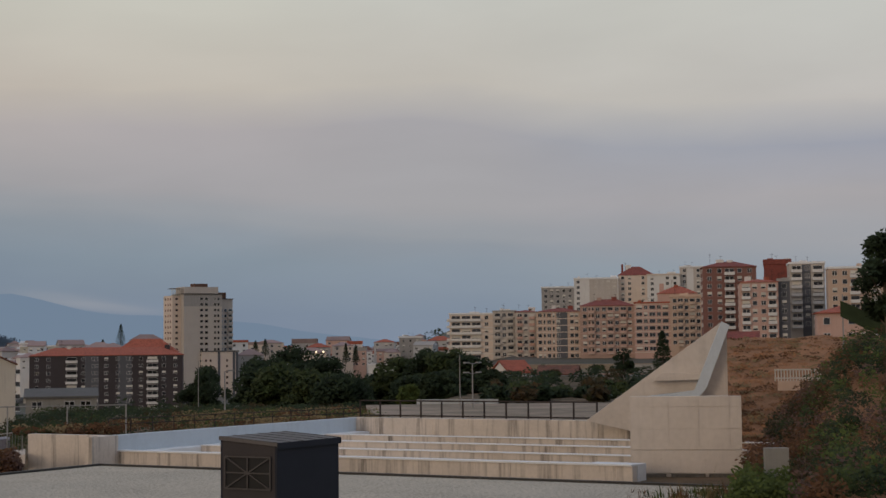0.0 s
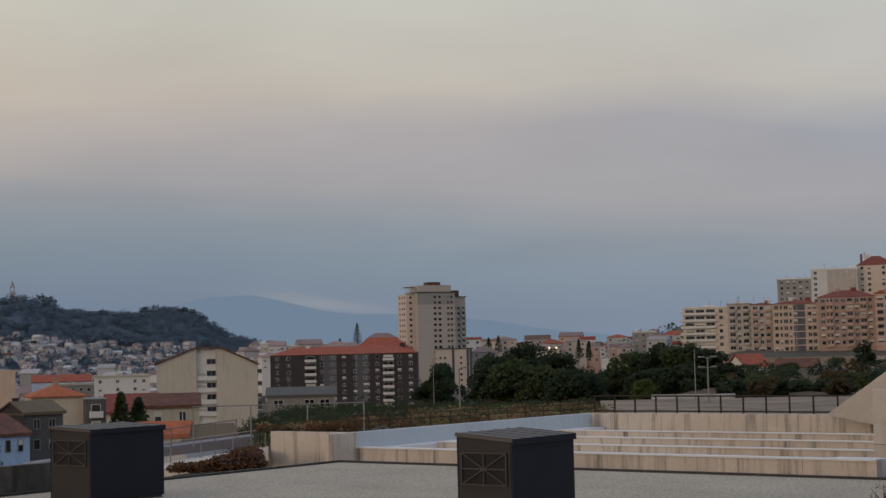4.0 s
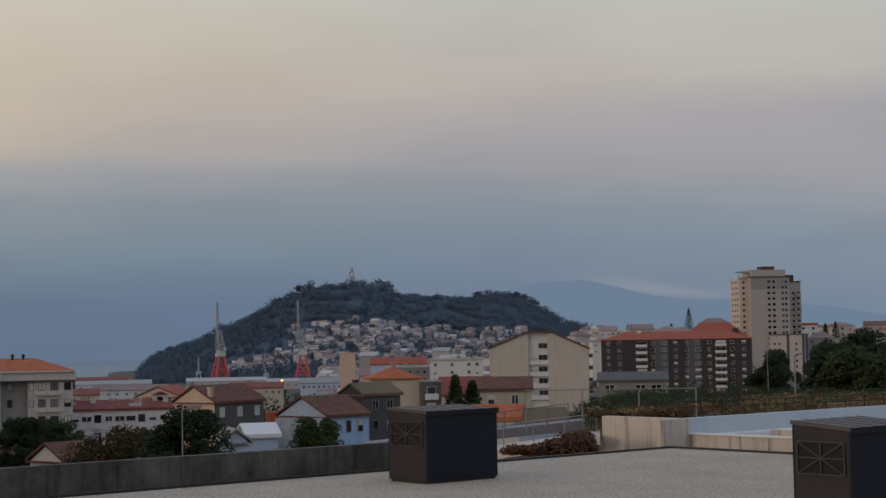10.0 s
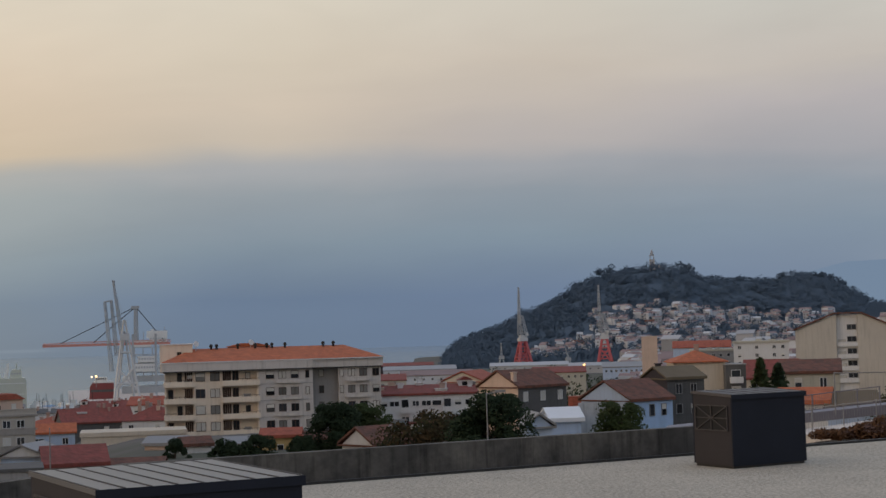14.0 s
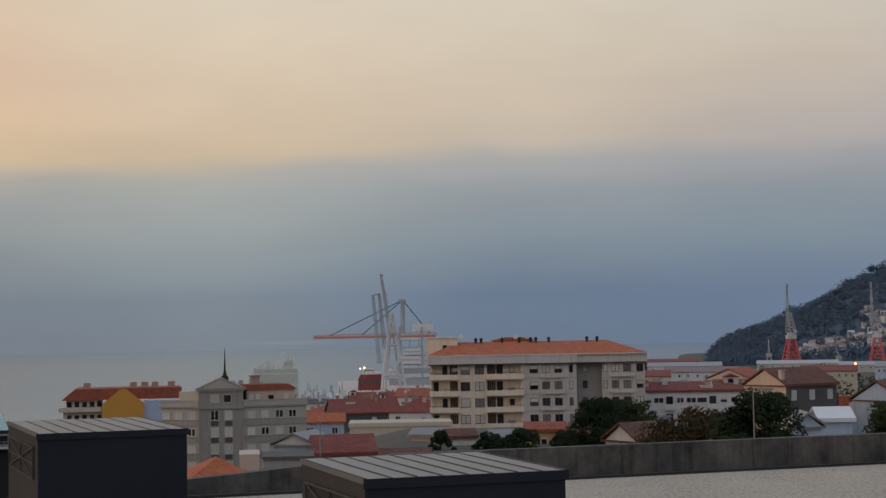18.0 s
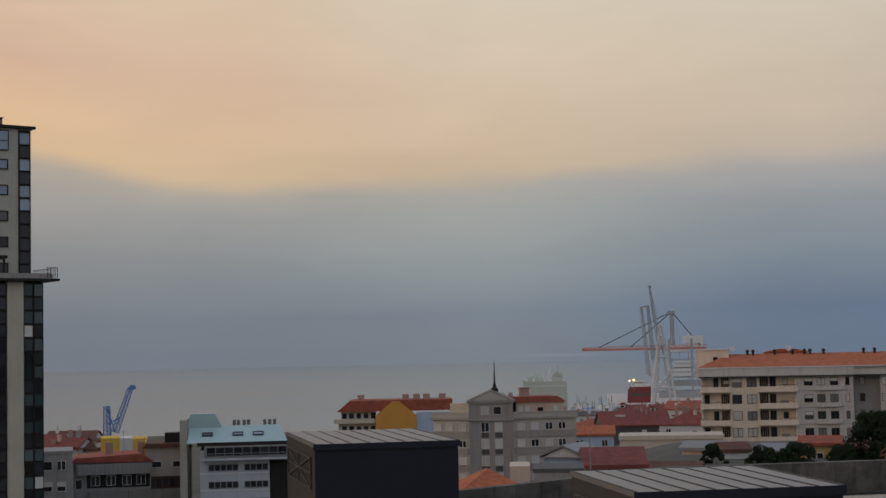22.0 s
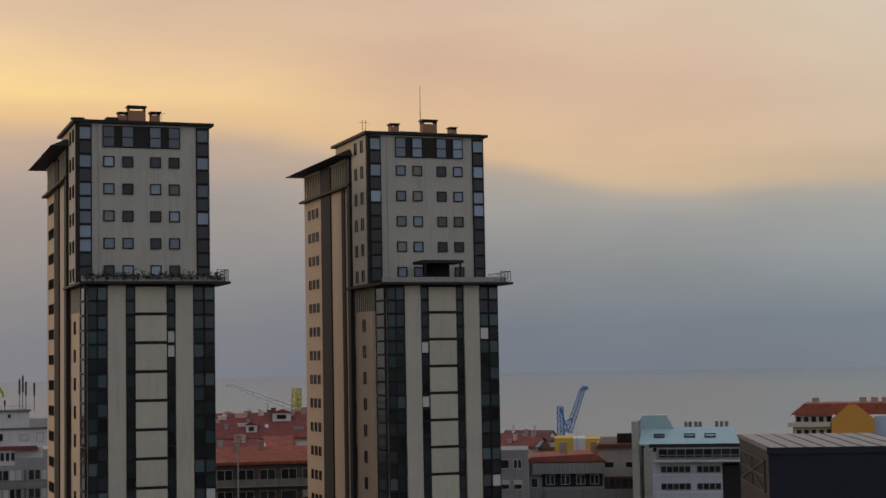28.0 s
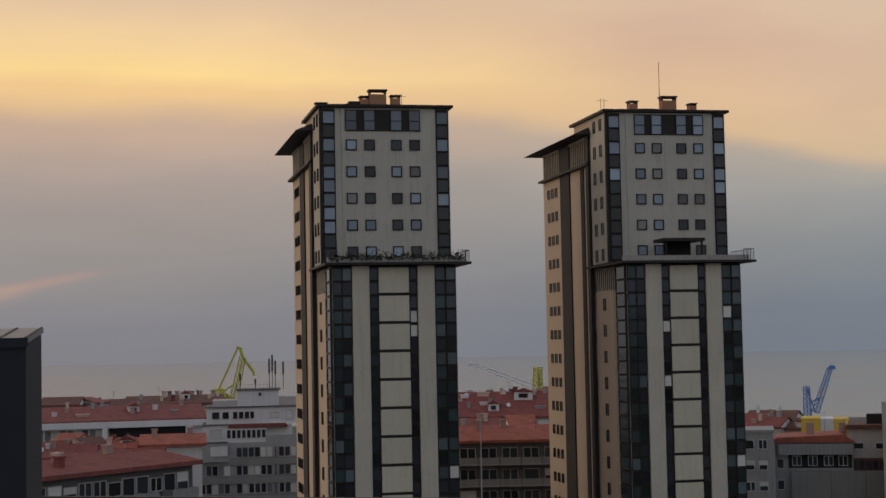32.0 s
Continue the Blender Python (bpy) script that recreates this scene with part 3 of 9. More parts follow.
def fill_face(parent, m, length, z0, pitch, floors, pattern, win, frame_mat="white", glass_mat="glass", rail="white", slab="white", rng=None, margin=0.6):
    """Windows, French windows and balconies over one face: a letter of the pattern for each bay."""
    n = len(pattern)
    bay = (length - 2 * margin) / n
    for f in range(floors):
        for k, ch in enumerate(pattern):
            x = margin + bay * (k + 0.5)
            z = z0 + pitch * f
            if ch == ".":
                continue
            style = "plain" if rng is None else rng.choice(("plain", "double", "blind", "double"))
            if ch in "wWs":
                ww = win[0] * (1.7 if ch == "W" else 0.55 if ch == "s" else 1)
                window(parent, m @ pose(x, -0.01, z + pitch * 0.52), min(ww, bay * 0.92), win[1], frame_mat, glass_mat, style)
            elif ch == "B":
                window(parent, m @ pose(x, -0.01, z + pitch * 0.5), bay * 0.86, pitch * 0.62, frame_mat, glass_mat, style)
                balcony(parent, m @ pose(x, 0.0, z), bay, 1.3, rail, slab)
            elif ch == "b":
                window(parent, m @ pose(x, -0.01, z + pitch * 0.42), bay * 0.72, pitch * 0.7, frame_mat, glass_mat, style)
                balcony(parent, m @ pose(x, 0.0, z), bay * 0.96, 1.1, rail, slab)


def roof_part(parent, kind, w, dep, z, rise, mat, over=0.5, wall=None):
    bm = bmesh.new()
    x0, x1, y0, y1 = -w / 2 - over, w / 2 + over, -over, dep + over
    if kind == "flat":
        add_box(bm, x0, x1, y0, y1, z, z + rise)
        return part("roof", bm, mat, parent)
    lo = z
    add_box(bm, x0, x1, y0, y1, lo - 0.18, lo)
    if kind == "hip":
        k = min(x1 - x0, y1 - y0) / 2
        if (x1 - x0) >= (y1 - y0):
            a, b = (x0 + k, (y0 + y1) / 2, z + rise), (x1 - k, (y0 + y1) / 2, z + rise)
        else:
            a, b = ((x0 + x1) / 2, y0 + k, z + rise), ((x0 + x1) / 2, y1 - k, z + rise)
        c = [(x0, y0, z + 0.01), (x1, y0, z + 0.01), (x1, y1, z + 0.01), (x0, y1, z + 0.01)]
        if (x1 - x0) >= (y1 - y0):
            for q in ((c[0], c[1], b, a), (c[2], c[3], a, b), (c[1], c[2], b), (c[3], c[0], a)):
                add_poly(bm, q)
        else:
            for q in ((c[0], c[1], a), (c[1], c[2], b, a), (c[2], c[3], b), (c[3], c[0], a, b)):
                add_poly(bm, q)
    elif kind == "gable":
        ym = (y0 + y1) / 2
        t = 0.22
        for s, (ya, yb) in ((1, (y0, ym)), (-1, (y1, ym))):
            pts = [(x0, ya, z), (x1, ya, z), (x1, yb, z + rise), (x0, yb, z + rise)]
            up = [(p[0], p[1], p[2] + t) for p in pts]
            add_poly(bm, pts)
            add_poly(bm, up)
            for i in range(4):
                j = (i + 1) % 4
                add_poly(bm, (pts[i], pts[j], up[j], up[i]))
        if wall:
            for xa in (-w / 2, w / 2 - 0.3):
                b2 = bmesh.new()
                a = [(xa, 0, z), (xa, dep, z), (xa, dep / 2, z + rise * 0.96)]
                b = [(xa + 0.3, p[1], p[2]) for p in a]
                add_poly(b2, a)
                add_poly(b2, b)
                for i in range(3):
                    j = (i + 1) % 3
                    add_poly(b2, (a[i], a[j], b[j], b[i]))
                part("gable", b2, wall, parent)
    elif kind == "gablef":
        t = 0.22
        for xa in (x0, x1):
            pts = [(xa, y0, z), (xa, y1, z), (0, y1, z + rise), (0, y0, z + rise)]
            up = [(p[0], p[1], p[2] + t) for p in pts]
            add_poly(bm, pts)
            add_poly(bm, up)
            for i in range(4):
                j = (i + 1) % 4
                add_poly(bm, (pts[i], pts[j], up[j], up[i]))
        if wall:
            for ya in (0.0, dep - 0.3):
                b2 = bmesh.new()
                add_prism(b2, [(-w / 2, z), (w / 2, z), (0, z + rise * 0.96)], ya, ya + 0.3)
                part("gable", b2, wall, parent)
    elif kind == "shed":
        pts = [(x0, y0, z), (x1, y0, z), (x1, y1, z + rise), (x0, y1, z + rise)]
        up = [(p[0], p[1], p[2] + 0.15) for p in pts]
        add_poly(bm, pts)
        add_poly(bm, up)
        for i in range(4):
            j = (i + 1) % 4
            add_poly(bm, (pts[i], pts[j], up[j], up[i]))
    return part("roof", bm, mat, parent)


def building(name, label, left, right, d, foot, top, dep, skew=0.0, wall="white", roof="flat", roof_mat="cap", rise=0.5, floors=0, pitch=3.0, F="", L="", R="",
             win=(1.2, 1.3), frame_mat="white", glass_mat="glass", rail="white", slab="white", group="", seed=1, over=0.4, base=0.0, chimneys=0, category="building", margin=0.6, low=None, strips=(), bands=None):
    """A block between two bearings at a distance, from the ground (foot) to its eaves (top); skew turns its front off the line of sight."""
    mid = (left + right) / 2
    w = 2 * d * math.tan(radians(abs(left - right) / 2)) / math.cos(radians(skew))
    at = polar(mid, d)
    FAR[0] = d > 395
    ob = thing(name, label, category, pose(at.x, at.y, foot, 0, 0, mid + skew), group)
    h = top - foot
    bm = bmesh.new()
    add_box(bm, -w / 2, w / 2, 0, dep, -(low if low else 6.0), h)
    part("wall", bm, wall, ob)
    roof_part(ob, roof, w, dep, h, rise, roof_mat, over, wall)
    rng = random.Random(seed)
    fs = faces_of(w, dep)
    z0 = h - floors * pitch - 0.2 if not base else base
    for key, pat in (("F", F), ("L", L), ("R", R)):
        if pat and floors:
            m, ln = fs[key]
            fill_face(ob, m, ln, z0, pitch, floors, pat, win, frame_mat, glass_mat, rail, slab, rng, margin)
    for u0, u1, strip_mat in strips:
        bm = bmesh.new()
        add_box(bm, -w / 2 + w * u0, -w / 2 + w * u1, -0.07, -0.004, -6, h - 0.3)
        part("facade_strip", bm, strip_mat, ob)
    if bands:
        for f in range(floors + 1):
            bm = bmesh.new()
            z = z0 + pitch * f
            add_box(bm, -w / 2 - 0.06, w / 2 + 0.06, -0.1, -0.005, z - 0.16, z + 0.16)
            part("floor_band", bm, bands, ob)
    if name == "apartment_block":
        for _ in range(2):
            bm = bmesh.new()
            x, ww = rng.uniform(-w * 0.4, w * 0.4), rng.uniform(0.5, 1.5)
            add_box(bm, x - ww, x + ww, dep * 0.4, dep * 0.65, h, h + rise + rng.uniform(0.4, 1.3))
            part("roof_hut", bm, rng.choice((wall, "white", roof_mat)), ob)
        for _ in range(2):
            bm = bmesh.new()
            x = rng.uniform(-w * 0.4, w * 0.4)
            t = rng.uniform(1.6, 3.2)
            add_bar(bm, (x, dep / 2, h), (x, dep / 2, h + rise + t), 0.06, 4)
            add_bar(bm, (x - 0.6, dep / 2, h + rise + t * 0.85), (x + 0.6, dep / 2, h + rise + t * 0.85), 0.05, 4)
            part("aerial", bm, "dark_metal", ob)
    for k in range(chimneys):
        bm = bmesh.new()
        x, y = rng.uniform(-w * 0.42, w * 0.42), rng.uniform(dep * 0.3, dep * 0.7)
        add_box(bm, x - 0.4, x + 0.4, y - 0.3, y + 0.3, h, h + rise + 0.9)
        add_box(bm, x - 0.5, x + 0.5, y - 0.4, y + 0.4, h + rise + 0.9, h + rise + 1.05)
        part("chimney", bm, "brick", ob)
    FAR[0] = False
    return ob


# ---- ground and sea ----
SEA = -33.0


def smooth(a, b, x):
    t = min(1.0, max(0.0, (x - a) / (b - a)))
    return t * t * (3 - 2 * t)


def chain(x, pts):
    for (xa, ya), (xb, yb) in zip(pts, pts[1:]):
        if x <= xb:
            return ya + (yb - ya) * max(0.0, (x - xa) / (xb - xa))
    return pts[-1][1]


def land(bearing, d):
    """The height of the ground: a slope down to the harbour, a plateau beside the roof, and a rising hillside beyond it."""
    town = chain(d, ((0, -7), (120, -8), (250, -10), (300, -14), (500, -22), (820, -32), (900, -36), (5000, -60)))
    low = chain(d, ((0, -8), (60, -14), (120, -20), (300, -24), (500, -28), (780, -32.5), (840, -36), (5000, -60)))
    town = town + (low - town) * smooth(5, 9, bearing)
    shore = chain(d, ((0, -7), (120, -8), (300, -13), (600, -26), (1000, -31), (2600, -30), (3200, -38), (5000, -60)))
    field = chain(d, ((0, -0.6), (110, -0.4), (160, -1.2), (300, -8), (520, -17), (700, -19.5), (820, -16), (1350, 1), (1600, 0), (2000, -20), (5000, -40)))
    rise = chain(d, ((0, -0.6), (130, 0.2), (300, -1), (450, -1), (680, -1), (780, 8), (1000, 18), (1200, 30), (5000, 40)))
    a = smooth(-3.5, -6.5, bearing)
    b = smooth(-19.5, -23.5, bearing)
    c = smooth(-35, -39.5, bearing)
    z = town + (shore - town) * a
    z = z + (field - z) * b
    return z + (rise - z) * c


def make_ground():
    bm = bmesh.new()
    rs = [0.5, 20, 40, 52, 58, 64, 70, 80, 95, 115, 140, 170, 210, 260, 320, 400, 480, 560, 650, 760, 840, 900, 1000, 1200, 1500, 1900, 2400, 3000, 3800, 4950]
    az = [-70 + 2.0 * k for k in range(71)] + [80 + 20 * k for k in range(11)]
    grid = []
    for b in az:
        row = []
        for r in rs:
            bb = b if b <= 72 else (72 if b < 180 else -70)
            row.append(bm.verts.new(polar(b, r, land(bb, r) + 0.4 * noise.noise((b * 0.7, r * 0.02, 0)) * (1 if 120 < r < 800 else 0))))
        grid.append(row)
    n = len(az)
    for i in range(n):
        for j in range(len(rs) - 1):
            a, b = grid[i], grid[(i + 1) % n]
            f = bm.faces.new((a[j], a[j + 1], b[j + 1], b[j]))
            f.material_index = 1 if -52 < az[i] < -21 and rs[j] < 300 else 0
            f.smooth = True
    solid("ground", bm, ["city", "grass"], "sloping town ground falling to the harbour", kind="structure")
    bm = bmesh.new()
    ring = [bm.verts.new(polar(k * 10, 4960, SEA)) for k in range(36)]
    bm.faces.new(ring)
    solid("water", bm, "sea", "calm grey sea of the bay under haze", kind="structure")


make_ground()

# ---- the roof deck, its edge and the parapet wall ----
E1 = Vector((0.9265, 0.3762, 0))     # along the far edge
E2 = Vector((0.3762, -0.9265, 0))    # along the right edge, towards the viewpoint
CORNER = Vector((28.2, 59.1, 0))
TURN = math.degrees(math.atan2(E1.y, E1.x))
DECK = Matrix.Translation(CORNER) @ pose(0, 0, 0, 0, 0, TURN)   # x along E1, y away from the viewpoint


def make_deck():
    bm = bmesh.new()
    add_box(bm, -130, 0, -110, 0, -1.2, 0)
    ob = solid("floor", bm, "gravel", "flat roof covered with pale gravel", kind="structure", m=DECK)
    bm = bmesh.new()
    add_box(bm, -130, 0.2, 0, 0.2, -0.6, 0.08)
    add_box(bm, 0, 0.2, -110, 0, -0.6, 0.08)
    solid("trim", bm, "edge", "black metal edging round the gravel roof", kind="structure", m=DECK)
    bm = bmesh.new()
    add_prism(bm, [(-130, -6), (-11.5, -6), (-11.5, 0.9), (-34.0, 0.9), (-37.5, 0.62), (-43.0, 0.25), (-60, -0.8), (-130, -3)], 1.0, 1.4)
    solid("wall_far", bm, "concrete_dark", "long stained dark concrete parapet wall beyond the roof", kind="structure", m=DECK)


make_deck()


def vent_box(label, near, w, dep, h, back, turn=TURN, seams=8, lattice=True, foot=0.0, roof_mat="duct_roof"):
    """A metal-clad air shaft: dark cladding, a lattice of louvres in one side, a seamed lean-to roof that rises to the back."""
    ob = thing("vent_housing", label, "vent housing", pose(near.x, near.y, foot, 0, 0, turn), "vent housings on the gravel roof")
    bm = bmesh.new()
    t = 0.06
    pts = [(0, 0), (dep, 0), (dep, h + back), (0, h)]
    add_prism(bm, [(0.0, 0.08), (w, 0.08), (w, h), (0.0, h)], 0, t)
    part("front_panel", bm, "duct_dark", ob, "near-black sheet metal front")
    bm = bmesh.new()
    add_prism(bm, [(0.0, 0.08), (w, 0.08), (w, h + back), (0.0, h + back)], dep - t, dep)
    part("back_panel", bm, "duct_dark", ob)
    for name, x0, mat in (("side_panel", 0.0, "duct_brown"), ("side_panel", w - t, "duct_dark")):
        bm = bmesh.new()
        a = [(x0, y, z) for y, z in ((t, 0.08), (dep - t, 0.08), (dep - t, h + back * (1 - t / dep)), (t, h + back * t / dep))]
        b = [(p[0] + t, p[1], p[2]) for p in a]
        add_poly(bm, a), add_poly(bm, b)
        for i in range(4):
            j = (i + 1) % 4
            add_poly(bm, (a[i], a[j], b[j], b[i]))
        part(name, bm, mat, ob)
    bm = bmesh.new()
    o = 0.03
    lo = [(-o, -o, h + 0.005), (w + o, -o, h + 0.005), (w + o, dep + o, h + back + 0.01), (-o, dep + o, h + back + 0.01)]
    hi = [(x, y, z + 0.08) for x, y, z in lo]
    add_poly(bm, lo), add_poly(bm, hi)
    for i in range(4):
        j = (i + 1) % 4
        add_poly(bm, (lo[i], lo[j], hi[j], hi[i]))
    roof = part("roof", bm, roof_mat, ob, "grey standing-seam metal roof")
    bm = bmesh.new()
    add_box(bm, -o - 0.01, w + o + 0.01, -o - 0.03, -o - 0.002, h - 0.06, h + 0.09)
    part("fascia", bm, "duct_dark", ob)
    sb = bmesh.new()
    ang = math.atan2(back, dep)
    add_box(sb, -0.018, 0.018, 0, math.hypot(dep + 2 * o, back), 0, 0.014)
    seam = finish(sb, "seam", ["duct_seam"])
    for k in range(seams + 1):
        x = -o + 0.03 + (w + 2 * o - 0.06) * k / seams
        piece("seam", seam, roof, Matrix.Translation((x, -o, h + 0.086)) @ Matrix.Rotation(ang, 4, "X"))
    if lattice:
        y0, y1, z0, z1 = dep * 0.1, dep * 0.9, h * 0.53, h * 0.88
        bm = bmesh.new()
        add_box(bm, -0.012, -0.002, y0, y1, z0, z1)
        grille = part("grille", bm, "louvre", ob, "recessed black air grille")
        fr = bmesh.new()
        for a, b in (((y0, z0), (y1, z0)), ((y0, z1), (y1, z1)), ((y0, z0), (y0, z1)), ((y1, z0), (y1, z1)), ((y0, z0), (y1, z1)), ((y0, z1), (y1, z0)),
                     ((y0, (z0 + z1) / 2), (y1, (z0 + z1) / 2)), (((y0 + y1) / 2, z0), ((y0 + y1) / 2, z1))):
            add_bar(fr, (-0.04, a[0], a[1]), (-0.04, b[0], b[1]), 0.022, 4)
        part("bracing", fr, "duct_brace", grille, "crossed metal braces")
    bm = bmesh.new()
    add_box(bm, 0.05, w - 0.05, 0.05, dep - 0.05, 0, 0.08)
    part("plinth", bm, "edge", ob)
    return ob


vent_box("dark metal-clad vent housing beside the pale parapet", polar(-16.86, 50.2), 2.92, 1.95, 2.18, 0.08, seams=5, roof_mat="duct_roof_dull")
vent_box("dark metal-clad vent housing with a crossed air grille", polar(-31.64, 38.4), 2.6, 1.68, 2.18, 0.12, seams=5, roof_mat="duct_roof_dull")
vent_box("low-seen dark vent housing with a broad seamed roof", polar(5.48, 24.4), 3.27, 4.1, 2.15, 0.02, turn=TURN - 1)
vent_box("dark vent housing with a pale seamed roof", polar(16.81, 38.8), 3.52, 6.1, 2.15, 0.02, turn=24.0)
vent_box("tall dark metal-clad shaft head with a lean-to roof", polar(51.29, 26.0) - Vector((math.cos(radians(41)), math.sin(radians(41)), 0)) * 3.2, 3.2, 1.4, 4.56, 0.17, turn=41, lattice=False)


# ---- the sunken concrete court and retaining walls ----
def make_court():
    P0 = Vector((30.7, 61.9, 0))
    m = Matrix.Translation(P0) @ pose(0, 0, 0, 0, 0, TURN - 90)   # x towards the viewpoint's side, y away to the right
    bm = bmesh.new()
    add_box(bm, -1, 26, 0.4, 18.4, -1.2, -0.35)
    solid("pavement", bm, "concrete", "concrete floor of the sunken court", kind="structure", m=m)
    bm = bmesh.new()
    add_box(bm, -0.4, 23.1, 0, 0.4, -1.2, 0.32)
    near = solid("wall_court_near", bm, "concrete_stained", "low stained concrete court wall with a pale cap", kind="structure", m=m)
    for k in range(11):
        bm = bmesh.new()
        add_box(bm, -0.3 + 2.07 * k, 1.75 + 2.07 * k, -0.02, -0.003, -1.2, 0.315)
        part("panel", bm, "concrete_stained", near)
    bm = bmesh.new()
    add_box(bm, -0.4, 23.1, -0.06, 0.46, 0.32, 0.38)
    solid("coping_near", bm, "cap", "pale coping on the court wall", kind="structure", m=m)
    bm = bmesh.new()
    add_box(bm, 21.2, 23.1, 0.46, 1.2, -1.2, 0.36)
    solid("slab_end", bm, "cap", "pale concrete slab closing the end of the court", kind="structure", m=m)
    bm = bmesh.new()
    add_box(bm, -0.8, -0.4, 0, 18.2, -1.2, 1.0)
    solid("wall_court_side", bm, "concrete_blue", "long smooth bluish-white court side wall", kind="structure", m=m)
    bm = bmesh.new()
    add_box(bm, -0.4, 0.5, 0.46, 18.1, -0.3, 0.3)
    solid("ledge_side", bm, "cap", "pale ledge along the foot of the court side wall", kind="structure", m=m)
    bm = bmesh.new()
    add_box(bm, -0.8, 18, 18.2, 18.7, -1.2, 1.0)
    back = solid("wall_court_back", bm, "concrete_stained", "streaked concrete back wall of the court", kind="structure", m=m)
    for k in range(8):
        bm = bmesh.new()
        add_box(bm, -0.35 + 2.3 * k, 1.9 + 2.3 * k, 18.18, 18.197, -1.2, 0.96)
        part("panel", bm, "concrete_stained", back)
    for y in (4.4, 9.2, 14.0):
        bm = bmesh.new()
        add_box(bm, 0.5, 24, y, y + 0.35, -0.6, 0.34)
        ob = thing("roof_beam", "pale concrete beam spanning the sunken court", "beam", m, "beams across the court")
        part("beam", bm, "concrete_stained", ob)
        bm = bmesh.new()
        add_box(bm, 0.5, 24, y - 0.04, y + 0.39, 0.34, 0.38)
        part("coping", bm, "cap", ob)
    bm = bmesh.new()
    add_box(bm, -5.2, -0.8, -0.4, 0.0, -1.2, 1.0)
    add_box(bm, -0.8, -0.4, -1.6, 0.0, -1.2, 1.0)
    solid("wall_corner", bm, "concrete_stained", "pale concrete parapet at the roof corner", kind="structure", m=m)


make_court()


def clip(poly, lo, hi):
    """The part of an outline (x, z) between two heights."""
    for keep, level in ((1, lo), (-1, hi)):
        out = []
        for (xa, za), (xb, zb) in zip(poly, poly[1:] + poly[:1]):
            ia, ib = keep * (za - level) >= 0, keep * (zb - level) >= 0
            if ia:
                out.append((xa, za))
            if ia != ib:
                t = (level - za) / (zb - za)
                out.append((xa + (xb - xa) * t, level))
        poly = out
    return poly


def make_retaining():
    at = polar(-46.1, 59.0)
    bm = bmesh.new()
    add_box(bm, -2.0, 2.0, 0, 0.6, -1.4, 0.72)
    add_box(bm, -2.0, 2.0, 0.03, 0.6, 0.73, 2.66)
    block = solid("wall_block", bm, ["concrete_cast"], "squat board-marked concrete wall with weathered joints", kind="structure", m=pose(at.x, at.y, 0, 0, 0, -46.1))
    for x0, x1 in ((-2.0, -0.61), (-0.61, 0.47), (0.47, 1.58), (1.58, 2.0)):
        for z0, z1 in ((0.74, 1.49), (1.49, 2.29), (2.29, 2.66)):
            bm = bmesh.new()
            add_box(bm, x0 + 0.006, x1 - 0.006, 0.004, 0.029, z0 + 0.006, z1 - 0.006)
            part("panel", bm, "concrete_cast", block)
    for x0, x1 in ((-2.0, -0.2), (-0.2, 2.0)):
        bm = bmesh.new()
        add_box(bm, x0 + 0.006, x1 - 0.006, -0.03, -0.002, -0.1, 0.715)
        part("panel", bm, "concrete_cast", block)
    # dark blocks stand in for the shadow gap along the wall's foot
    for x in (-1.35, 0.05, 1.4):
        bm = bmesh.new()
        add_box(bm, x - 0.6, x + 0.62, -0.25, 0.0, -1.0, -0.12)
        part("footing", bm, "concrete_dark", block)
    at = polar(-45.1, 76.0)
    m = pose(at.x, at.y, 0, 0, 0, -45.1)
    bm = bmesh.new()
    add_prism(bm, [(-3.3, 1.05), (3.3, -0.5), (3.3, 5.4), (3.0, 5.55)], 0, 0.6)
    wing = solid("wall_wing", bm, "concrete_cast", "triangular concrete wing wall holding back the earth", kind="structure", m=m)
    for k in range(7):
        out = clip([(-3.3, 1.05), (3.3, -0.5), (3.3, 5.4), (3.0, 5.55)], -0.4 + 0.85 * k + 0.004, 0.45 + 0.85 * k - 0.004)
        if len(out) > 2:
            bm = bmesh.new()
            add_prism(bm, out, -0.02, -0.002)
            part("panel", bm, "concrete_cast", wing)
    bm = bmesh.new()
    add_prism(bm, [(-0.1, 2.9), (0.2, 3.25), (2.2, 3.2), (2.35, 2.95)], -0.55, 0)
    solid("ledge", bm, "concrete_cast", "concrete ledge cast on the wing wall", kind="structure", m=m)
    bm = bmesh.new()
    add_prism(bm, [(3.05, 5.62), (3.42, 5.45), (2.3, 2.55), (1.75, 2.45)], -0.75, 0.0)
    add_prism(bm, [(-0.4, 2.2), (1.75, 2.45), (2.3, 2.55), (2.0, 2.2)], -0.75, -0.2)
    solid("coping_wing", bm, "concrete_blue", "smooth bluish-white coping of the wing wall", kind="structure", m=m)
    # the bare slope of earth behind
    bm = bmesh.new()
    cols = 24
    rows = []
    for j, (d, z) in enumerate(((66, 0.0), (78, 1.2), (90, 3.2), (104, 4.9), (110, 5.1), (130, 5.0))):
        rows.append([bm.verts.new(polar(-46.9 - 12.0 * i / cols, d, z + 0.35 * noise.noise((i * 0.6, j * 1.7, 0)))) for i in range(cols + 1)])
    for a, b in zip(rows, rows[1:]):
        for i in range(cols):
            bm.faces.new((a[i], b[i], b[i + 1], a[i + 1])).smooth = True
    solid("slope", bm, "soil", "bare reddish-brown slope of earth", kind="structure")


make_retaining()

# ---- blocks of flats on the hillside ----
def el(d, degrees):
    """The height at which something d metres off is seen so many degrees above eye level."""
    return 4.4 + d * math.tan(radians(degrees))


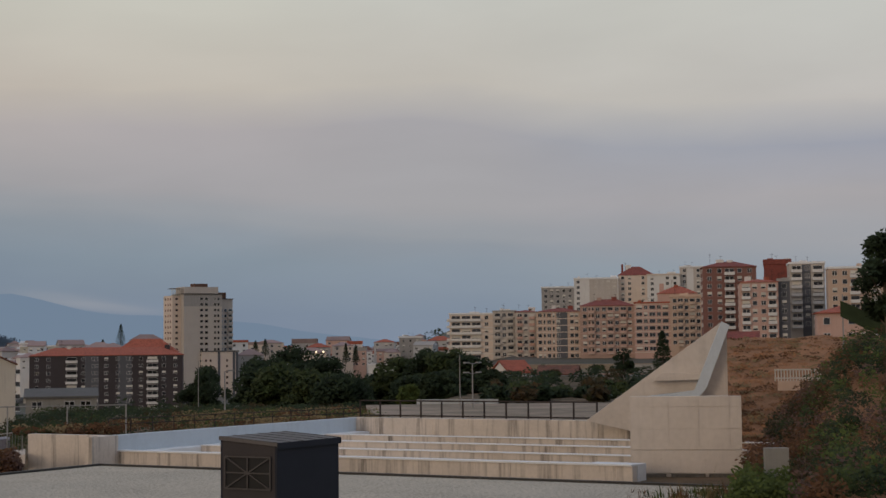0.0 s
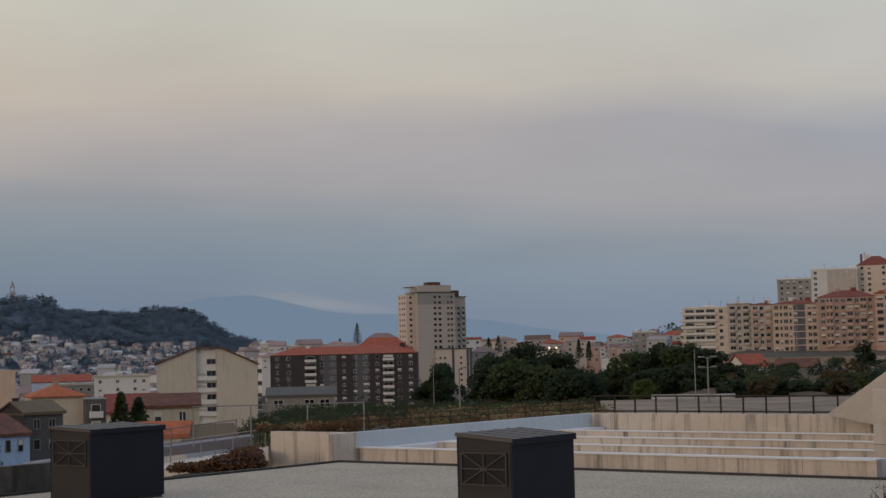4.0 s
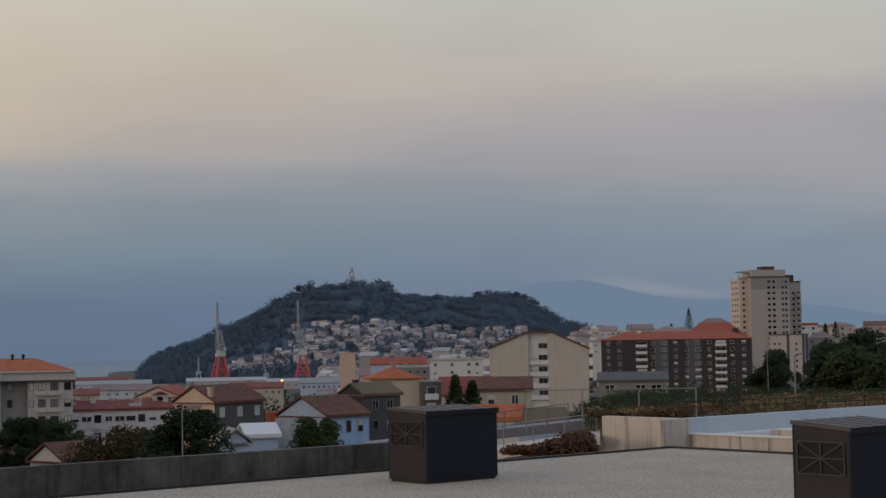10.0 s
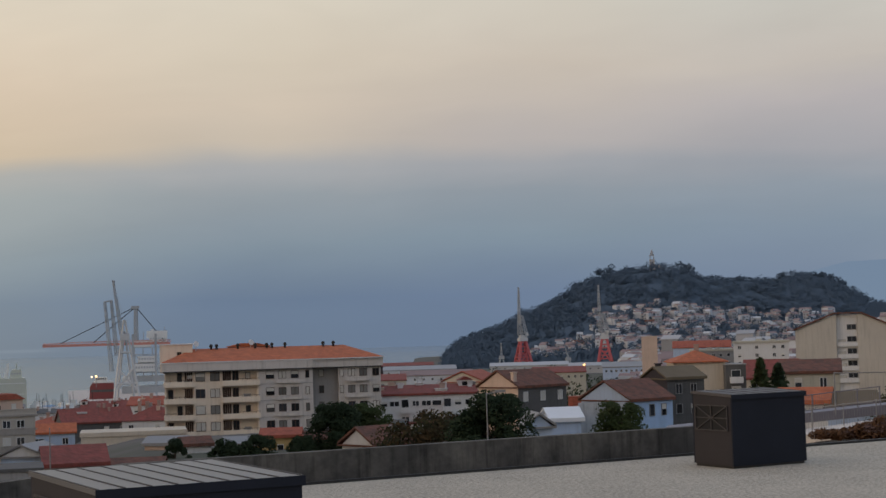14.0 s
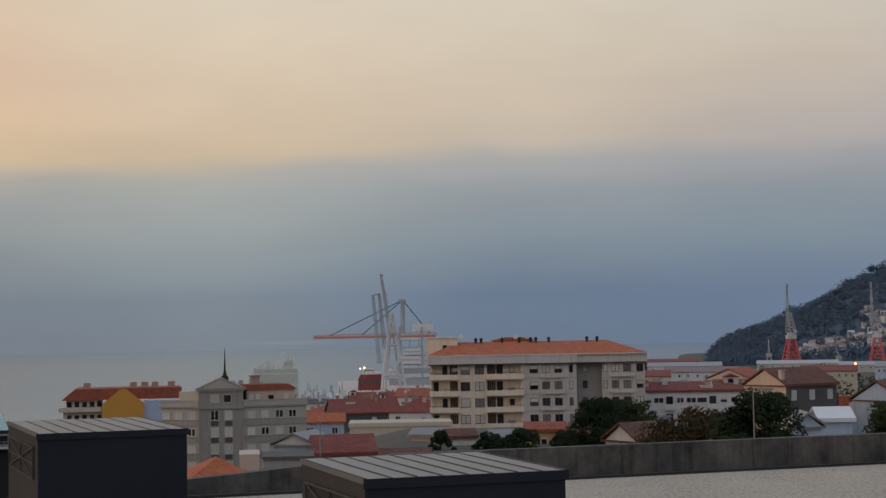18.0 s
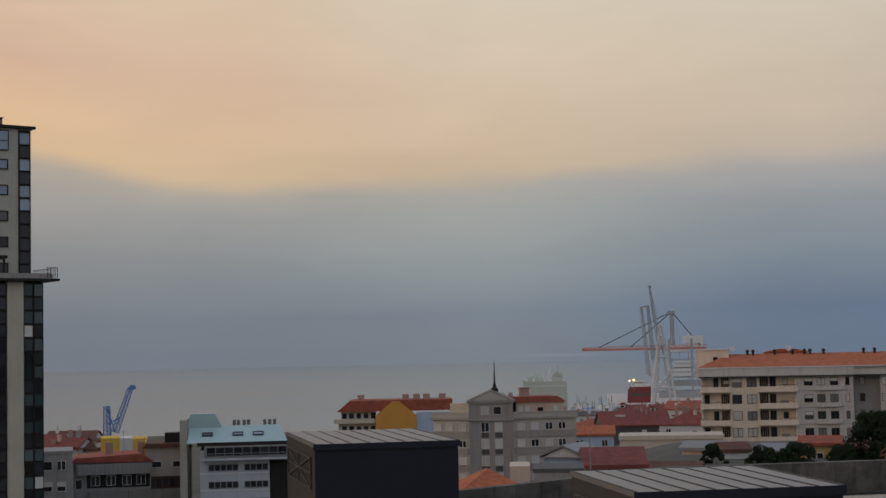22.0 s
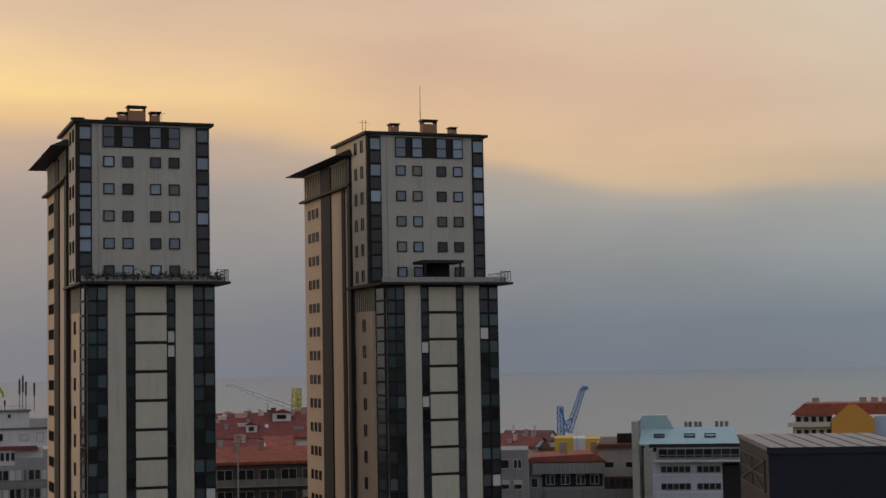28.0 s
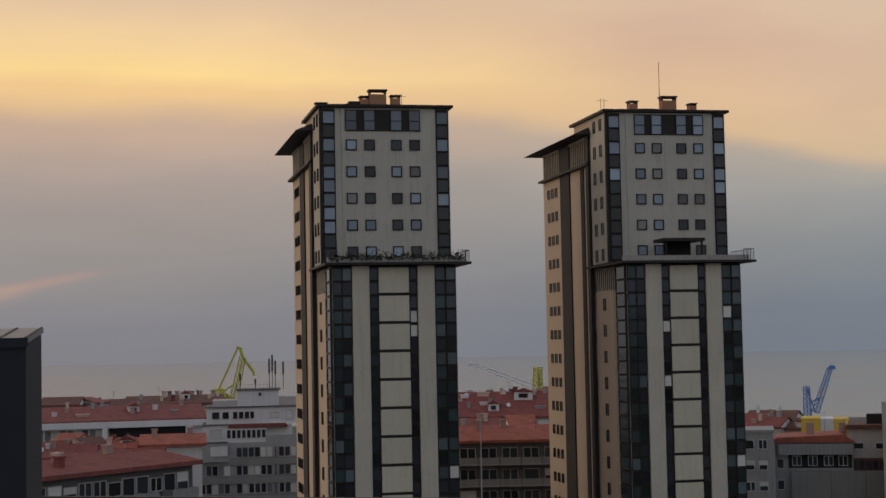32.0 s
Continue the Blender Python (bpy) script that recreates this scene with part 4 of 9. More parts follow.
def flats(label, l, r, d, top, wall, roof, roof_mat, rise, F, seed, skew=0, floors=7, low=-0.5, **more):
    return building("apartment_block", label, l, r, d, el(d, low), el(d, top), 15, skew, wall, roof, roof_mat, rise, floors, 2.85, F, seed=seed, group="blocks of flats on the hillside", over=0.3, win=(1.6, 1.55), **more)


flats("cream apartment block with long white balcony bands", -37.8, -39.35, 700, 1.3, "flat_cream", "flat", "cap", 0.5, "BBBw", 2, -6, L="BB", slab="white", bands="white")
flats("pale grey apartment block with stacked balconies", -39.35, -40.15, 695, 1.38, "flat_grey", "flat", "grey", 0.5, "BwB", 3, -4, slab="flat_grey", rail="flat_grey")
flats("grey and salmon apartment block with stacked balconies", -40.15, -40.9, 690, 1.36, "flat_grey", "hip", "tile_wine", 0.9, "bwb", 4, 0, slab="flat_rose", rail="flat_rose")
flats("tan brick apartment block with a dark glazed corner", -40.9, -42.46, 680, 1.36, "flat_tan", "hip", "tile_wine", 1.6, "wswsw..ww", 5, -4, strips=((0.47, 0.71, "slate_strip"),), bands="flat_cream")
flats("wide reddish block of flats with open balconies", -42.46, -44.38, 675, 1.55, "brick", "hip", "tile_wine", 2.8, "wBwwBwBw", 6, -2, rail="flat_rose", slab="flat_cream", strips=((0.18, 0.22, "brick"), (0.6, 0.64, "brick")), bands="flat_rose")
flats("rose-coloured block of flats with paired white windows", -44.38, -45.64, 670, 1.6, "flat_rose", "flat", "tile_red", 0.7, "WwWwW", 7, 0, bands="flat_cream")
flats("tan block of flats with golden brick balconies", -45.64, -46.78, 665, 1.82, "flat_tan", "flat", "peach", 0.7, "wBwBw", 8, 0, rail="flat_tan", slab="flat_cream")
flats("low red-roofed block between the flats", -45.2, -46.6, 720, 1.95, "flat_rose", "hip", "tile_red", 3.4, "", 9, 0, 0)
flats("grey-green block behind the hillside row", -41.1, -42.26, 850, 2.2, "grey", "flat", "cap", 0.7, "wwwww", 10, 0, 5)
flats("white slab block behind the hillside row", -42.26, -43.83, 850, 2.5, "white", "flat", "cap", 0.7, "w..wwww", 11, 0, 6, strips=((0.35, 0.98, "flat_grey"),))
flats("cream block with a wine-red penthouse roof", -43.83, -45.1, 855, 2.62, "flat_cream", "hip", "tile_wine", 4.8, "ww.ww", 12, 0, 6)
flats("white and cream block behind the hillside row", -44.85, -46.0, 840, 2.6, "white", "flat", "flat_cream", 0.7, "w.ww", 13, 0, 6)
flats("grey slab block behind the hillside row", -46.0, -46.8, 845, 2.85, "flat_grey", "flat", "cap", 0.7, "w.w", 14, 0, 6, strips=((0.3, 0.6, "white"),))
flats("tall umber brick block with a stack of white balconies", -46.8, -48.66, 600, 2.86, "flat_umber", "hip", "tile_wine", 2.2, "wwBww", 15, 4, 8, rail="white", slab="white", L="ww")
flats("tan block of flats with white balcony stacks", -48.08, -49.4, 560, 2.3, "flat_rose", "hip", "tile_red", 1.2, "BwwB", 16, 3, 8, rail="white", slab="white")
flats("slate-blue end block beside the tan flats", -49.4, -49.8, 563, 2.3, "slate_strip", "flat", "grey", 0.5, "w", 17, 3, 8)
flats("wine-red penthouse behind the tan flats", -48.92, -49.85, 640, 2.9, "tile_wine", "flat", "tile_wine", 2.0, "", 18, 0, 0)
flats("white and blue-grey tower block with balconies", -49.8, -51.0, 590, 2.9, "flat_grey", "flat", "cap", 0.7, "BwB", 19, 4, 8, rail="white", slab="white", strips=((0.35, 0.6, "slate_strip"),))
flats("tan block of flats at the top of the slope", -51.1, -53.6, 560, 2.7, "flat_tan", "flat", "cap", 0.7, "wwBwBww", 20, 4, 8, rail="white", slab="white")

# ---- the middle distance ----
building("apartment_block", "dark brick apartment block with white balcony stacks", -23.11, -28.34, 660, -19, 4.2, 18, -4, "brick_dark", "hip", "tile_red", 3.2, 8, 2.8, "ww.BwDwwDwBww".replace("D", "W"), "ww", rail="white", slab="white", frame_mat="white", win=(1.5, 1.3), seed=22, strips=((0.36, 0.45, "slate_strip"), (0.575, 0.665, "slate_strip")))

# ---- the twin towers ----
def tower(label, at, turn, seed, mast, pergola, shift):
    """Origin: foot of the upper block's front left corner, 20 m below the roof deck; x along the front, y away."""
    rng = random.Random(seed)
    ob = thing("tower", label, "tower", pose(at.x, at.y, -19.82, 0, 0, turn), "twin residential towers")

    def block(name, mat, *boxes, label=""):
        bm = bmesh.new()
        for b in boxes:
            add_box(bm, *b)
        return part(name, bm, mat, ob, label)
    W = 14.0
    block("upper_wall", "stone", (0, W + 0.6, 0, 6.2, 33.4, 50.8))
    block("wing_wall", "tower_side", (0.15, W - 0.2, 6.2, 28, -8, 49.0))
    block("lower_wall", "stone_pale", (0.4, W, -5, 6.2, -8, 32.9))
    block("cornice", "dark_metal", (-0.5, W + 1.5, -6.2, 7.7, 32.98, 33.25), label="thin dark projecting cornice")
    block("roof_slab", "dark_metal", (-0.4, W + 1.05, -0.45, 13.6, 50.85, 51.15))
    block("attic_wall", "tower_side", (0.02, W + 0.4, 6.2, 12.8, 49.0, 50.85))
    # the back wing's flared roof, its slatted loggia and ledge
    bm = bmesh.new()
    v = [bm.verts.new(p) for p in ((-2.0, 5.8, 49.05), (W + 1.2, 5.8, 49.05), (W + 1.2, 30, 49.05), (-2.0, 30, 49.05), (-0.2, 6.6, 49.9), (W, 6.6, 49.9), (W, 28.4, 49.9), (-0.2, 28.4, 49.9))]
    for q in ((0, 3, 2, 1), (4, 5, 6, 7), (0, 1, 5, 4), (1, 2, 6, 5), (2, 3, 7, 6), (3, 0, 4, 7)):
        bm.faces.new([v[i] for i in q])
    part("wing_roof", bm, "dark_metal", ob, "dark flared eaves")
    block("ledge", "dark_metal", (-0.5, 0.14, 6.3, 28.4, 45.4, 45.65))
    slat = shared(("slat", 1), lambda b: add_box(b, -0.03, 0.03, -0.09, 0.09, 0, 3.2), ["stone_pale"])
    for k in range(9):
        for lo in (8.2, 20.2):
            piece("slat", slat, ob, pose(0.03, lo + 0.78 * k, 45.7))
    block("loggia_rail", "stone_pale", (-0.08, 0.1, 7.9, 15.2, 48.7, 48.95), (-0.08, 0.1, 20.0, 27.4, 48.7, 48.95))
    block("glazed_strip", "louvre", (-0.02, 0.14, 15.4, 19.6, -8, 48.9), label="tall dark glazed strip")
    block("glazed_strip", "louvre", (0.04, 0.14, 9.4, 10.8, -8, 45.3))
    # near-black backing: the shade behind the slats as a colour
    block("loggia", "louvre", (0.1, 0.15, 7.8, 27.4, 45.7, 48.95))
    block("corner_fin", "dark_metal", (-0.3, 0.14, 6.3, 7.4, -8, 48.9))
    for f in range(14):
        for y in (21.8, 23.6, 25.4):
            window(ob, pose(0.16, y, 43.6 - 3.05 * f, 0, 0, -90), 0.9, 1.2, "dark_metal", "glass")
    for f in range(6):
        for y in (2.0, 4.4):
            window(ob, pose(0.01, y, 49.6 - 3.05 * f, 0, 0, -90), 0.8, 1.4, "dark_metal", "glass")
    # the upper front: four windows a floor, a glazed top storey, corner strips
    block("top_band", "dark_metal", (3.2 + shift, 11.65 + shift, -0.06, 0.0, 48.2, 50.6), label="dark band of the top storey")
    for x in (3.85 + shift, 5.9 + shift, 8.93 + shift, 11.0 + shift):
        window(ob, pose(x, -0.07, 49.4), 1.3, 2.3, "dark_metal", "glass_painted_sky", "plain")
        block("transom", "dark_metal", (x - 0.6, x + 0.6, -0.2, -0.13, 49.3, 49.38))
        for f in range(5):
            window(ob, pose(x, -0.01, 46.65 - 2.98 * f), 1.2, 1.2, "dark_metal", rng.choice(("glass_painted_sky", "glass_painted_sky", "glass_dull", "glass")), t=0.12)
    block("corner_panel", "dark_metal", (-0.08, 0.2, -0.09, 0.3, 33.4, 50.8))
    for x in (0.95, 13.8):
        block("strip", "dark_metal", (x - 0.72, x + 0.72, -0.07, -0.005, 33.4, 50.7))
        for f in range(11):
            window(ob, pose(x, -0.08, 49.7 - 1.53 * f), 1.3, 1.4, "dark_metal", rng.choice(("glass_painted_sky", "glass", "glass", "glass_green")) if f > 4 else ("glass_painted_sky" if f % 2 == 0 else "glass"), t=0.06)
    block("pier", "stone", (2.4, 2.7, -0.12, -0.005, 33.4, 50.7))
    # the lower front: glazed corners, stone piers, a stack of pale panels between dark strips
    for x0, x1 in ((0.45, 2.5), (11.6, 13.95)):
        block("strip", "dark_metal", (x0, x1, -5.1, -5.0, -8, 32.9))
        n = 24
        for f in range(n):
            z = 32.0 - 1.53 * f
            for k in range(2):
                xc = x0 + (x1 - x0) * (k + 0.5) / 2
                open_one = rng.random() < 0.025
                window(ob, pose(xc, -5.11, z), (x1 - x0) / 2 - 0.06, 1.4, "dark_metal", "blind" if open_one else rng.choice(("glass_teal", "glass_teal", "glass_green")) if f % 2 == 0 else rng.choice(("glass", "glass", "glass", "glass_green")), t=0.06)
    for x0, x1 in ((2.55, 4.4), (9.7, 11.55)):
        block("pier", "stone_pale", (x0, x1, -5.35, -5.0, -8, 32.9))
    for x0, x1 in ((4.42, 5.42), (8.78, 9.68)):
        block("strip", "dark_metal", (x0, x1, -5.06, -5.0, -8, 32.9))
        for f in range(24):
            window(ob, pose((x0 + x1) / 2, -5.07, 32.0 - 1.53 * f), x1 - x0 - 0.06, 1.3, "dark_metal", "blind" if rng.random() < 0.08 else "glass", t=0.05)
    block("strip", "dark_metal", (5.43, 8.77, -5.04, -5.0, -8, 32.9))
    slab = shared(("wall_panel", 1), lambda b: add_box(b, 5.46, 8.74, -5.22, -5.0, 0, 2.72), ["panel"])
    for f in range(13):
        piece("wall_panel", slab, ob, pose(0, 0, 30.0 - 3.05 * f))
    # the lower left side
    block("glazed_return", "dark_metal", (0.28, 0.4, -5.0, -1.6, -8, 32.9))
    for f in range(24):
        window(ob, pose(0.27, -3.3, 32.0 - 1.53 * f, 0, 0, -90), 3.2, 1.45, "dark_metal", "glass_green", t=0.05)
    block("side_band", "dark_metal", (0.3, 0.4, -1.5, 6.2, 30.2, 32.9))
    for k in range(10):
        piece("slat", slat, ob, pose(0.25, -1.0 + 0.74 * k, 29.7))
    # sheet over the left face, its warm light in the colour
    block("side_wall", "tower_side", (0.22, 0.4, -0.6, 6.1, -8, 30.2))
    for f in range(12):
        window(ob, pose(0.2, 2.6, 28.6 - 3.05 * f, 0, 0, -90), 0.8, 1.4, "dark_metal", "glass")
    block("downpipe", "dark_metal", (0.1, 0.38, 6.2, 6.5, -8, 32.9))
    # terrace rail and planting, roof things
    block("parapet", "corner_dark", (-0.2, W + 0.9, -5.6, -5.45, 33.25, 33.85))
    bm = bmesh.new()
    for k in range(15):
        x = W + 1.3
        add_bar(bm, (x, -5.9 + 0.5 * k, 33.3), (x, -5.9 + 0.5 * k, 34.5), 0.03, 4)
    for k in range(4):
        add_bar(bm, (W + 0.1 + 0.4 * k, -5.95, 33.3), (W + 0.1 + 0.4 * k, -5.95, 34.5), 0.03, 4)
    add_bar(bm, (W + 1.3, -5.9, 34.5), (W + 1.3, 1.1, 34.5), 0.04, 4)
    add_bar(bm, (W, -5.95, 34.5), (W + 1.3, -5.95, 34.5), 0.04, 4)
    part("terrace_rail", bm, "dark_metal", ob)
    if pergola:
        block("pergola_roof", "dark_metal", (5.0, 9.9, -4.9, -1.2, 35.5, 35.85), label="dark pergola on the terrace")
        for x in (5.3, 9.6):
            block("pergola_post", "dark_metal", (x - 0.1, x + 0.1, -4.7, -4.5, 33.35, 35.5))
        block("pergola_screen", "louvre", (6.2, 9.5, -1.3, -1.22, 33.35, 35.5), label="dark screen under the pergola")
    else:
        bm = bmesh.new()
        for k in range(1500):
            x, z = rng.uniform(0, W + 0.6), 33.6 + abs(rng.gauss(0, 0.3))
            p = Vector((x, -5.7 + rng.uniform(-0.1, 0.3), z))
            a = Vector([rng.gauss(0, 0.13) for _ in range(3)])
            b = Vector([rng.gauss(0, 0.13) for _ in range(3)])
            add_poly(bm, (p, p + a, p + a + b))
        tagged(part("planting", bm, "leaf_dark", ob, "low plants along the terrace"), kind="stuff")
    chims = ((3.5, 1.0, 1.3, 0), (7.5, 1.8, 1.9, 0), (11.0, 0.8, 1.1, 0)) if mast else ((0.3, 1.2, 1.0, 3.5), (5.9, 1.9, 2.0, 0), (4.9, 0.95, 1.3, 0.3), (8.4, 1.0, 1.4, 0))
    for x, w, h, back in chims:
        bm = bmesh.new()
        add_box(bm, x, x + w, 1.5 + back, 2.6 + back, 51.15, 51.15 + h * 0.72)
        ch = part("chimney", bm, "chimney_brick", ob, "brick chimney with an open capped head")
        bm = bmesh.new()
        add_box(bm, x - 0.12, x + w + 0.12, 1.4 + back, 2.7 + back, 51.15 + h * 0.9, 51.15 + h)
        for px in (x, x + w - 0.15):
            add_box(bm, px, px + 0.15, 1.5 + back, 2.6 + back, 51.15 + h * 0.72, 51.15 + h * 0.9)
        part("cap", bm, "dark_metal", ch)
    block("roof_hatch", "dark_metal", (3.6, 4.9, 2.0, 4.0, 51.15, 51.85) if not mast else (4.8, 7.2, 2.0, 4.0, 51.15, 51.6))
    if mast:
        bm = bmesh.new()
        add_bar(bm, (7.7, 2.9, 51.15), (7.7, 2.9, 57.3), 0.05, 5, 0.03)
        part("mast", bm, "dark_metal", ob, "thin roof mast")
    bm = bmesh.new()
    for x in ((0.6, 1.0) if mast else (9.9,)):
        add_bar(bm, (x, 3.5, 51.15), (x, 3.5, 53.0), 0.03, 4)
        add_bar(bm, (x - 0.5, 3.5, 52.7), (x + 0.5, 3.5, 52.7), 0.02, 4)
    part("aerial", bm, "dark_metal", ob)
    return ob


tower("tall stone-clad residential tower with a planted dark cornice", polar(41.0, 176.8), 48.5, 1, False, False, -0.35)
tower("tall stone-clad residential tower with a roof mast and pergola", polar(30.75, 185.5), 48.5, 2, True, True, 0.25)


# ---- foliage ----
def add_leaves(bm, rng, centre, radii, count, size, mat=0):
    for _ in range(count):
        d = Vector([rng.gauss(0, 1) for _ in range(3)]).normalized() * rng.uniform(0.55, 1.0)
        p = Vector((centre[0] + d.x * radii[0], centre[1] + d.y * radii[1], centre[2] + d.z * radii[2]))
        a = Vector([rng.gauss(0, 1) for _ in range(3)]).normalized() * size * rng.uniform(0.6, 1.3)
        b = a.orthogonal().normalized() * size * rng.uniform(0.3, 0.7)
        vs = [bm.verts.new(q) for q in (p - a, p + b, p + a, p - b)]
        bm.faces.new(vs).material_index = mat


def tree(label, at, height, width, leaf="leaf", seed=1, clumps=26, leaves=70, size=0.3, trunk_h=0.25, kind="tree", group=""):
    """A tapered trunk with limbs, and a crown of many small leaves in clumps."""
    rng = random.Random(seed)
    ob = thing(kind, label, "tree", pose(at.x, at.y, at.z), group)
    bm = bmesh.new()
    r0 = height * 0.028 + 0.05
    mid = (rng.uniform(-0.2, 0.2), rng.uniform(-0.2, 0.2), height * 0.5)
    add_bar(bm, (0, 0, -0.5), mid, r0, 7, r0 * 0.6)
    add_bar(bm, mid, (mid[0] * 1.5, mid[1] * 1.5, height * 0.82), r0 * 0.6, 6, r0 * 0.2)
    crown = bmesh.new()
    if at.length < 200:
        clumps, leaves, size = clumps * 2, leaves * 2, size * 0.62
    elif at.length < 400:
        clumps, leaves, size = round(clumps * 1.6), round(leaves * 1.6), size * 0.85
    for k in range(clumps):
        a = rng.uniform(0, math.tau)
        u = rng.random()
        z = height * (trunk_h + (0.97 - trunk_h) * u)
        reach = width / 2 * (0.25 + 0.75 * math.sin(math.pi * min(0.97, 0.16 + 0.76 * u))) * math.sqrt(rng.random())
        c = (math.cos(a) * reach, math.sin(a) * reach, z)
        rr = width * rng.uniform(0.10, 0.19)
        add_leaves(crown, rng, c, (rr, rr, rr * 0.8), leaves, size)
        if k % 3 == 0:
            add_bar(bm, (mid[0] * u, mid[1] * u, max(height * 0.2, z * 0.6)), c, r0 * 0.25, 4, r0 * 0.08)
    part("trunk", bm, "bark", ob)
    part("crown", crown, leaf, ob)
    return ob


def conifer(label, at, height, width, leaf="leaf_dark", seed=1):
    rng = random.Random(seed)
    ob = thing("conifer", label, "tree", pose(at.x, at.y, at.z))
    bm = bmesh.new()
    add_bar(bm, (0, 0, -0.5), (0, 0, height * 0.95), height * 0.02 + 0.06, 6, 0.03)
    part("trunk", bm, "bark", ob)
    bm = bmesh.new()
    for k in range(22):
        u = k / 22
        rr = width / 2 * (1 - u) ** 0.8 + 0.15
        add_leaves(bm, rng, (0, 0, height * (0.08 + 0.9 * u)), (rr, rr, height * 0.04), 60, 0.28)
    part("crown", bm, leaf, ob)
    return ob


def scrub(name, label, spots, leaf, count, size, spread, seed, mats=None):
    """Low growth that nobody could count: one object."""
    rng = random.Random(seed)
    bm = bmesh.new()
    for p, r, h in spots:
        k = len(mats) if mats else 1
        add_leaves(bm, rng, (p.x, p.y, p.z + h * 0.45), (r, r, h * 0.6), count, size, rng.randrange(k))
    return solid(name, bm, mats or leaf, label, kind="stuff")


def field_place(b, d, up=0.0):
    return polar(b, d, land(b, d) + up)


for k, (b, d, h, w, leaf) in enumerate(((-31.2, 225, 8.5, 7.5, "leaf_dark"), (-32.1, 232, 10.0, 9, "leaf_dark"), (-33.2, 228, 8.5, 9, "leaf_dark"), (-34.2, 235, 5.2, 8, "leaf_dark"), (-31.7, 205, 6.5, 8, "leaf"),
                                        (-32.9, 200, 5.5, 8, "leaf"), (-35.2, 215, 4.8, 8, "leaf_dark"), (-36.0, 212, 7.2, 8, "leaf"), (-36.9, 210, 7.0, 8, "leaf_dark"), (-37.7, 206, 6.0, 7.5, "leaf"), (-38.6, 200, 4.6, 6, "leaf_dark"), (-34.4, 225, 4.8, 8, "leaf_dark"), (-32.6, 245, 9.6, 10, "leaf_dark"), (-34.8, 232, 5.2, 9, "leaf_dark"), (-35.6, 224, 5.6, 9, "leaf_dark"), (-37.3, 216, 6.4, 8, "leaf_dark"), (-31.0, 215, 6.6, 7, "leaf_dark"), (-33.8, 205, 5.0, 7, "leaf_dark"), (-39.2, 196, 2.8, 4, "leaf_dark"), (-36.5, 185, 3.6, 6, "leaf_dark"), (-37.6, 180, 3.2, 6, "leaf_dark"),
                                        (-34.0, 190, 4.6, 7, "leaf_dark"), (-36.33, 150, 2.5, 2.0, "leaf_light"), (-33.5, 260, 7.5, 9, "leaf_dark"))):
    tree("broad dark tree at the edge of the field" if leaf != "leaf_light" else "young yellow-green tree in the field", field_place(b, d, -0.5), h, w, leaf, 50 + k, 30, 80, 0.36, 0.12, group="trees beyond the field")
tree("rounded dark evergreen before the pale tower", polar(-29.2, 330, -9.8), 11.0, 10.4, "leaf_dark", 70, 40, 110, 0.42, 0.02)
conifer("dark cypress below the hillside flats", polar(-45.35, 300, 0.5), 7.4, 4.6, seed=71)
tree("small rounded tree below the hillside flats", polar(-44.0, 300, 0.0), 4.0, 4.5, "leaf_dark", 72, 14, 60, 0.3, 0.1)
tree("tree with reddish leaves behind the parapet wall", polar(-6.2, 142, -9.5), 6.6, 9.5, "leaf_autumn", 73, 26, 80, 0.3, 0.1)
tree("large dark leafy tree behind the parapet wall", polar(-8.45, 118, -9.0), 9.2, 6.2, "leaf_dark", 74, 52, 120, 0.26, 0.04)
tree("leafy tree beside the apartment building", polar(-2.9, 186, -9.8), 6.4, 6.6, "leaf_dark", 75, 40, 100, 0.28, 0.04)
tree("low leafy tree beside the apartment building", polar(-4.0, 190, -9.8), 5.9, 6.4, "leaf", 76, 36, 90, 0.28, 0.04)
tree("bushy tree before the blue cottage", polar(-12.95, 108, -5.5), 5.0, 4.2, "leaf", 77, 26, 90, 0.2, 0.05)
for k, (b, d, h, w) in enumerate(((2.75, 190, 5.2, 3.2), (1.1, 188, 5.6, 4.2), (0.55, 185, 4.8, 4.0), (-0.15, 182, 4.6, 4.4), (-1.7, 184, 3.4, 3.6))):
    tree("small garden tree before the apartment building", polar(b, d, 4.4 - d * 0.0605 - 0.25 * (k % 3) - h), h, w, "leaf_dark", 80 + k, 20, 80, 0.26, 0.1, group="garden trees")
conifer("pointed green conifer beside a red roof", polar(-17.9, 172, -6.5), 7.6, 4.0, "leaf", 83)
conifer("pointed green conifer beside a red roof", polar(-18.5, 170, -6.5), 7.0, 4.2, "leaf_dark", 84)
tree("dark pine at the top of the overgrown bank", polar(-53.15, 72, 3.5), 5.7, 3.1, "leaf_dark", 85, 24, 110, 0.2, 0.36)

_r = random.Random(5)
_spots = [(field_place(_r.uniform(-34.5, -21.5), _r.uniform(95, 175)), _r.uniform(0.8, 1.8), _r.uniform(0.3, 0.9)) for _ in range(300)]
scrub("shrubs", "low green and straw-coloured scrub over the field", _spots, None, 90, 0.13, 1, 6, ["leaf_dark", "leaf_dark", "leaf", "leaf_autumn", "leaf_dark"])
_spots = [(polar(b, 73.4 + _r.uniform(0, 3), 0.85), 0.45, _r.uniform(0.15, 0.5)) for b in [_r.uniform(-26, -22.8) for _ in range(70)]] + [(polar(_r.uniform(-34.5, -26), _r.uniform(88, 96), 0.2), 0.8, 0.5) for _ in range(60)]
_tall = [(polar(_r.uniform(-35.2, -28.5), _r.uniform(90, 116), 0.0), _r.uniform(0.7, 1.6), _r.uniform(0.3, 0.7)) for _ in range(150)]
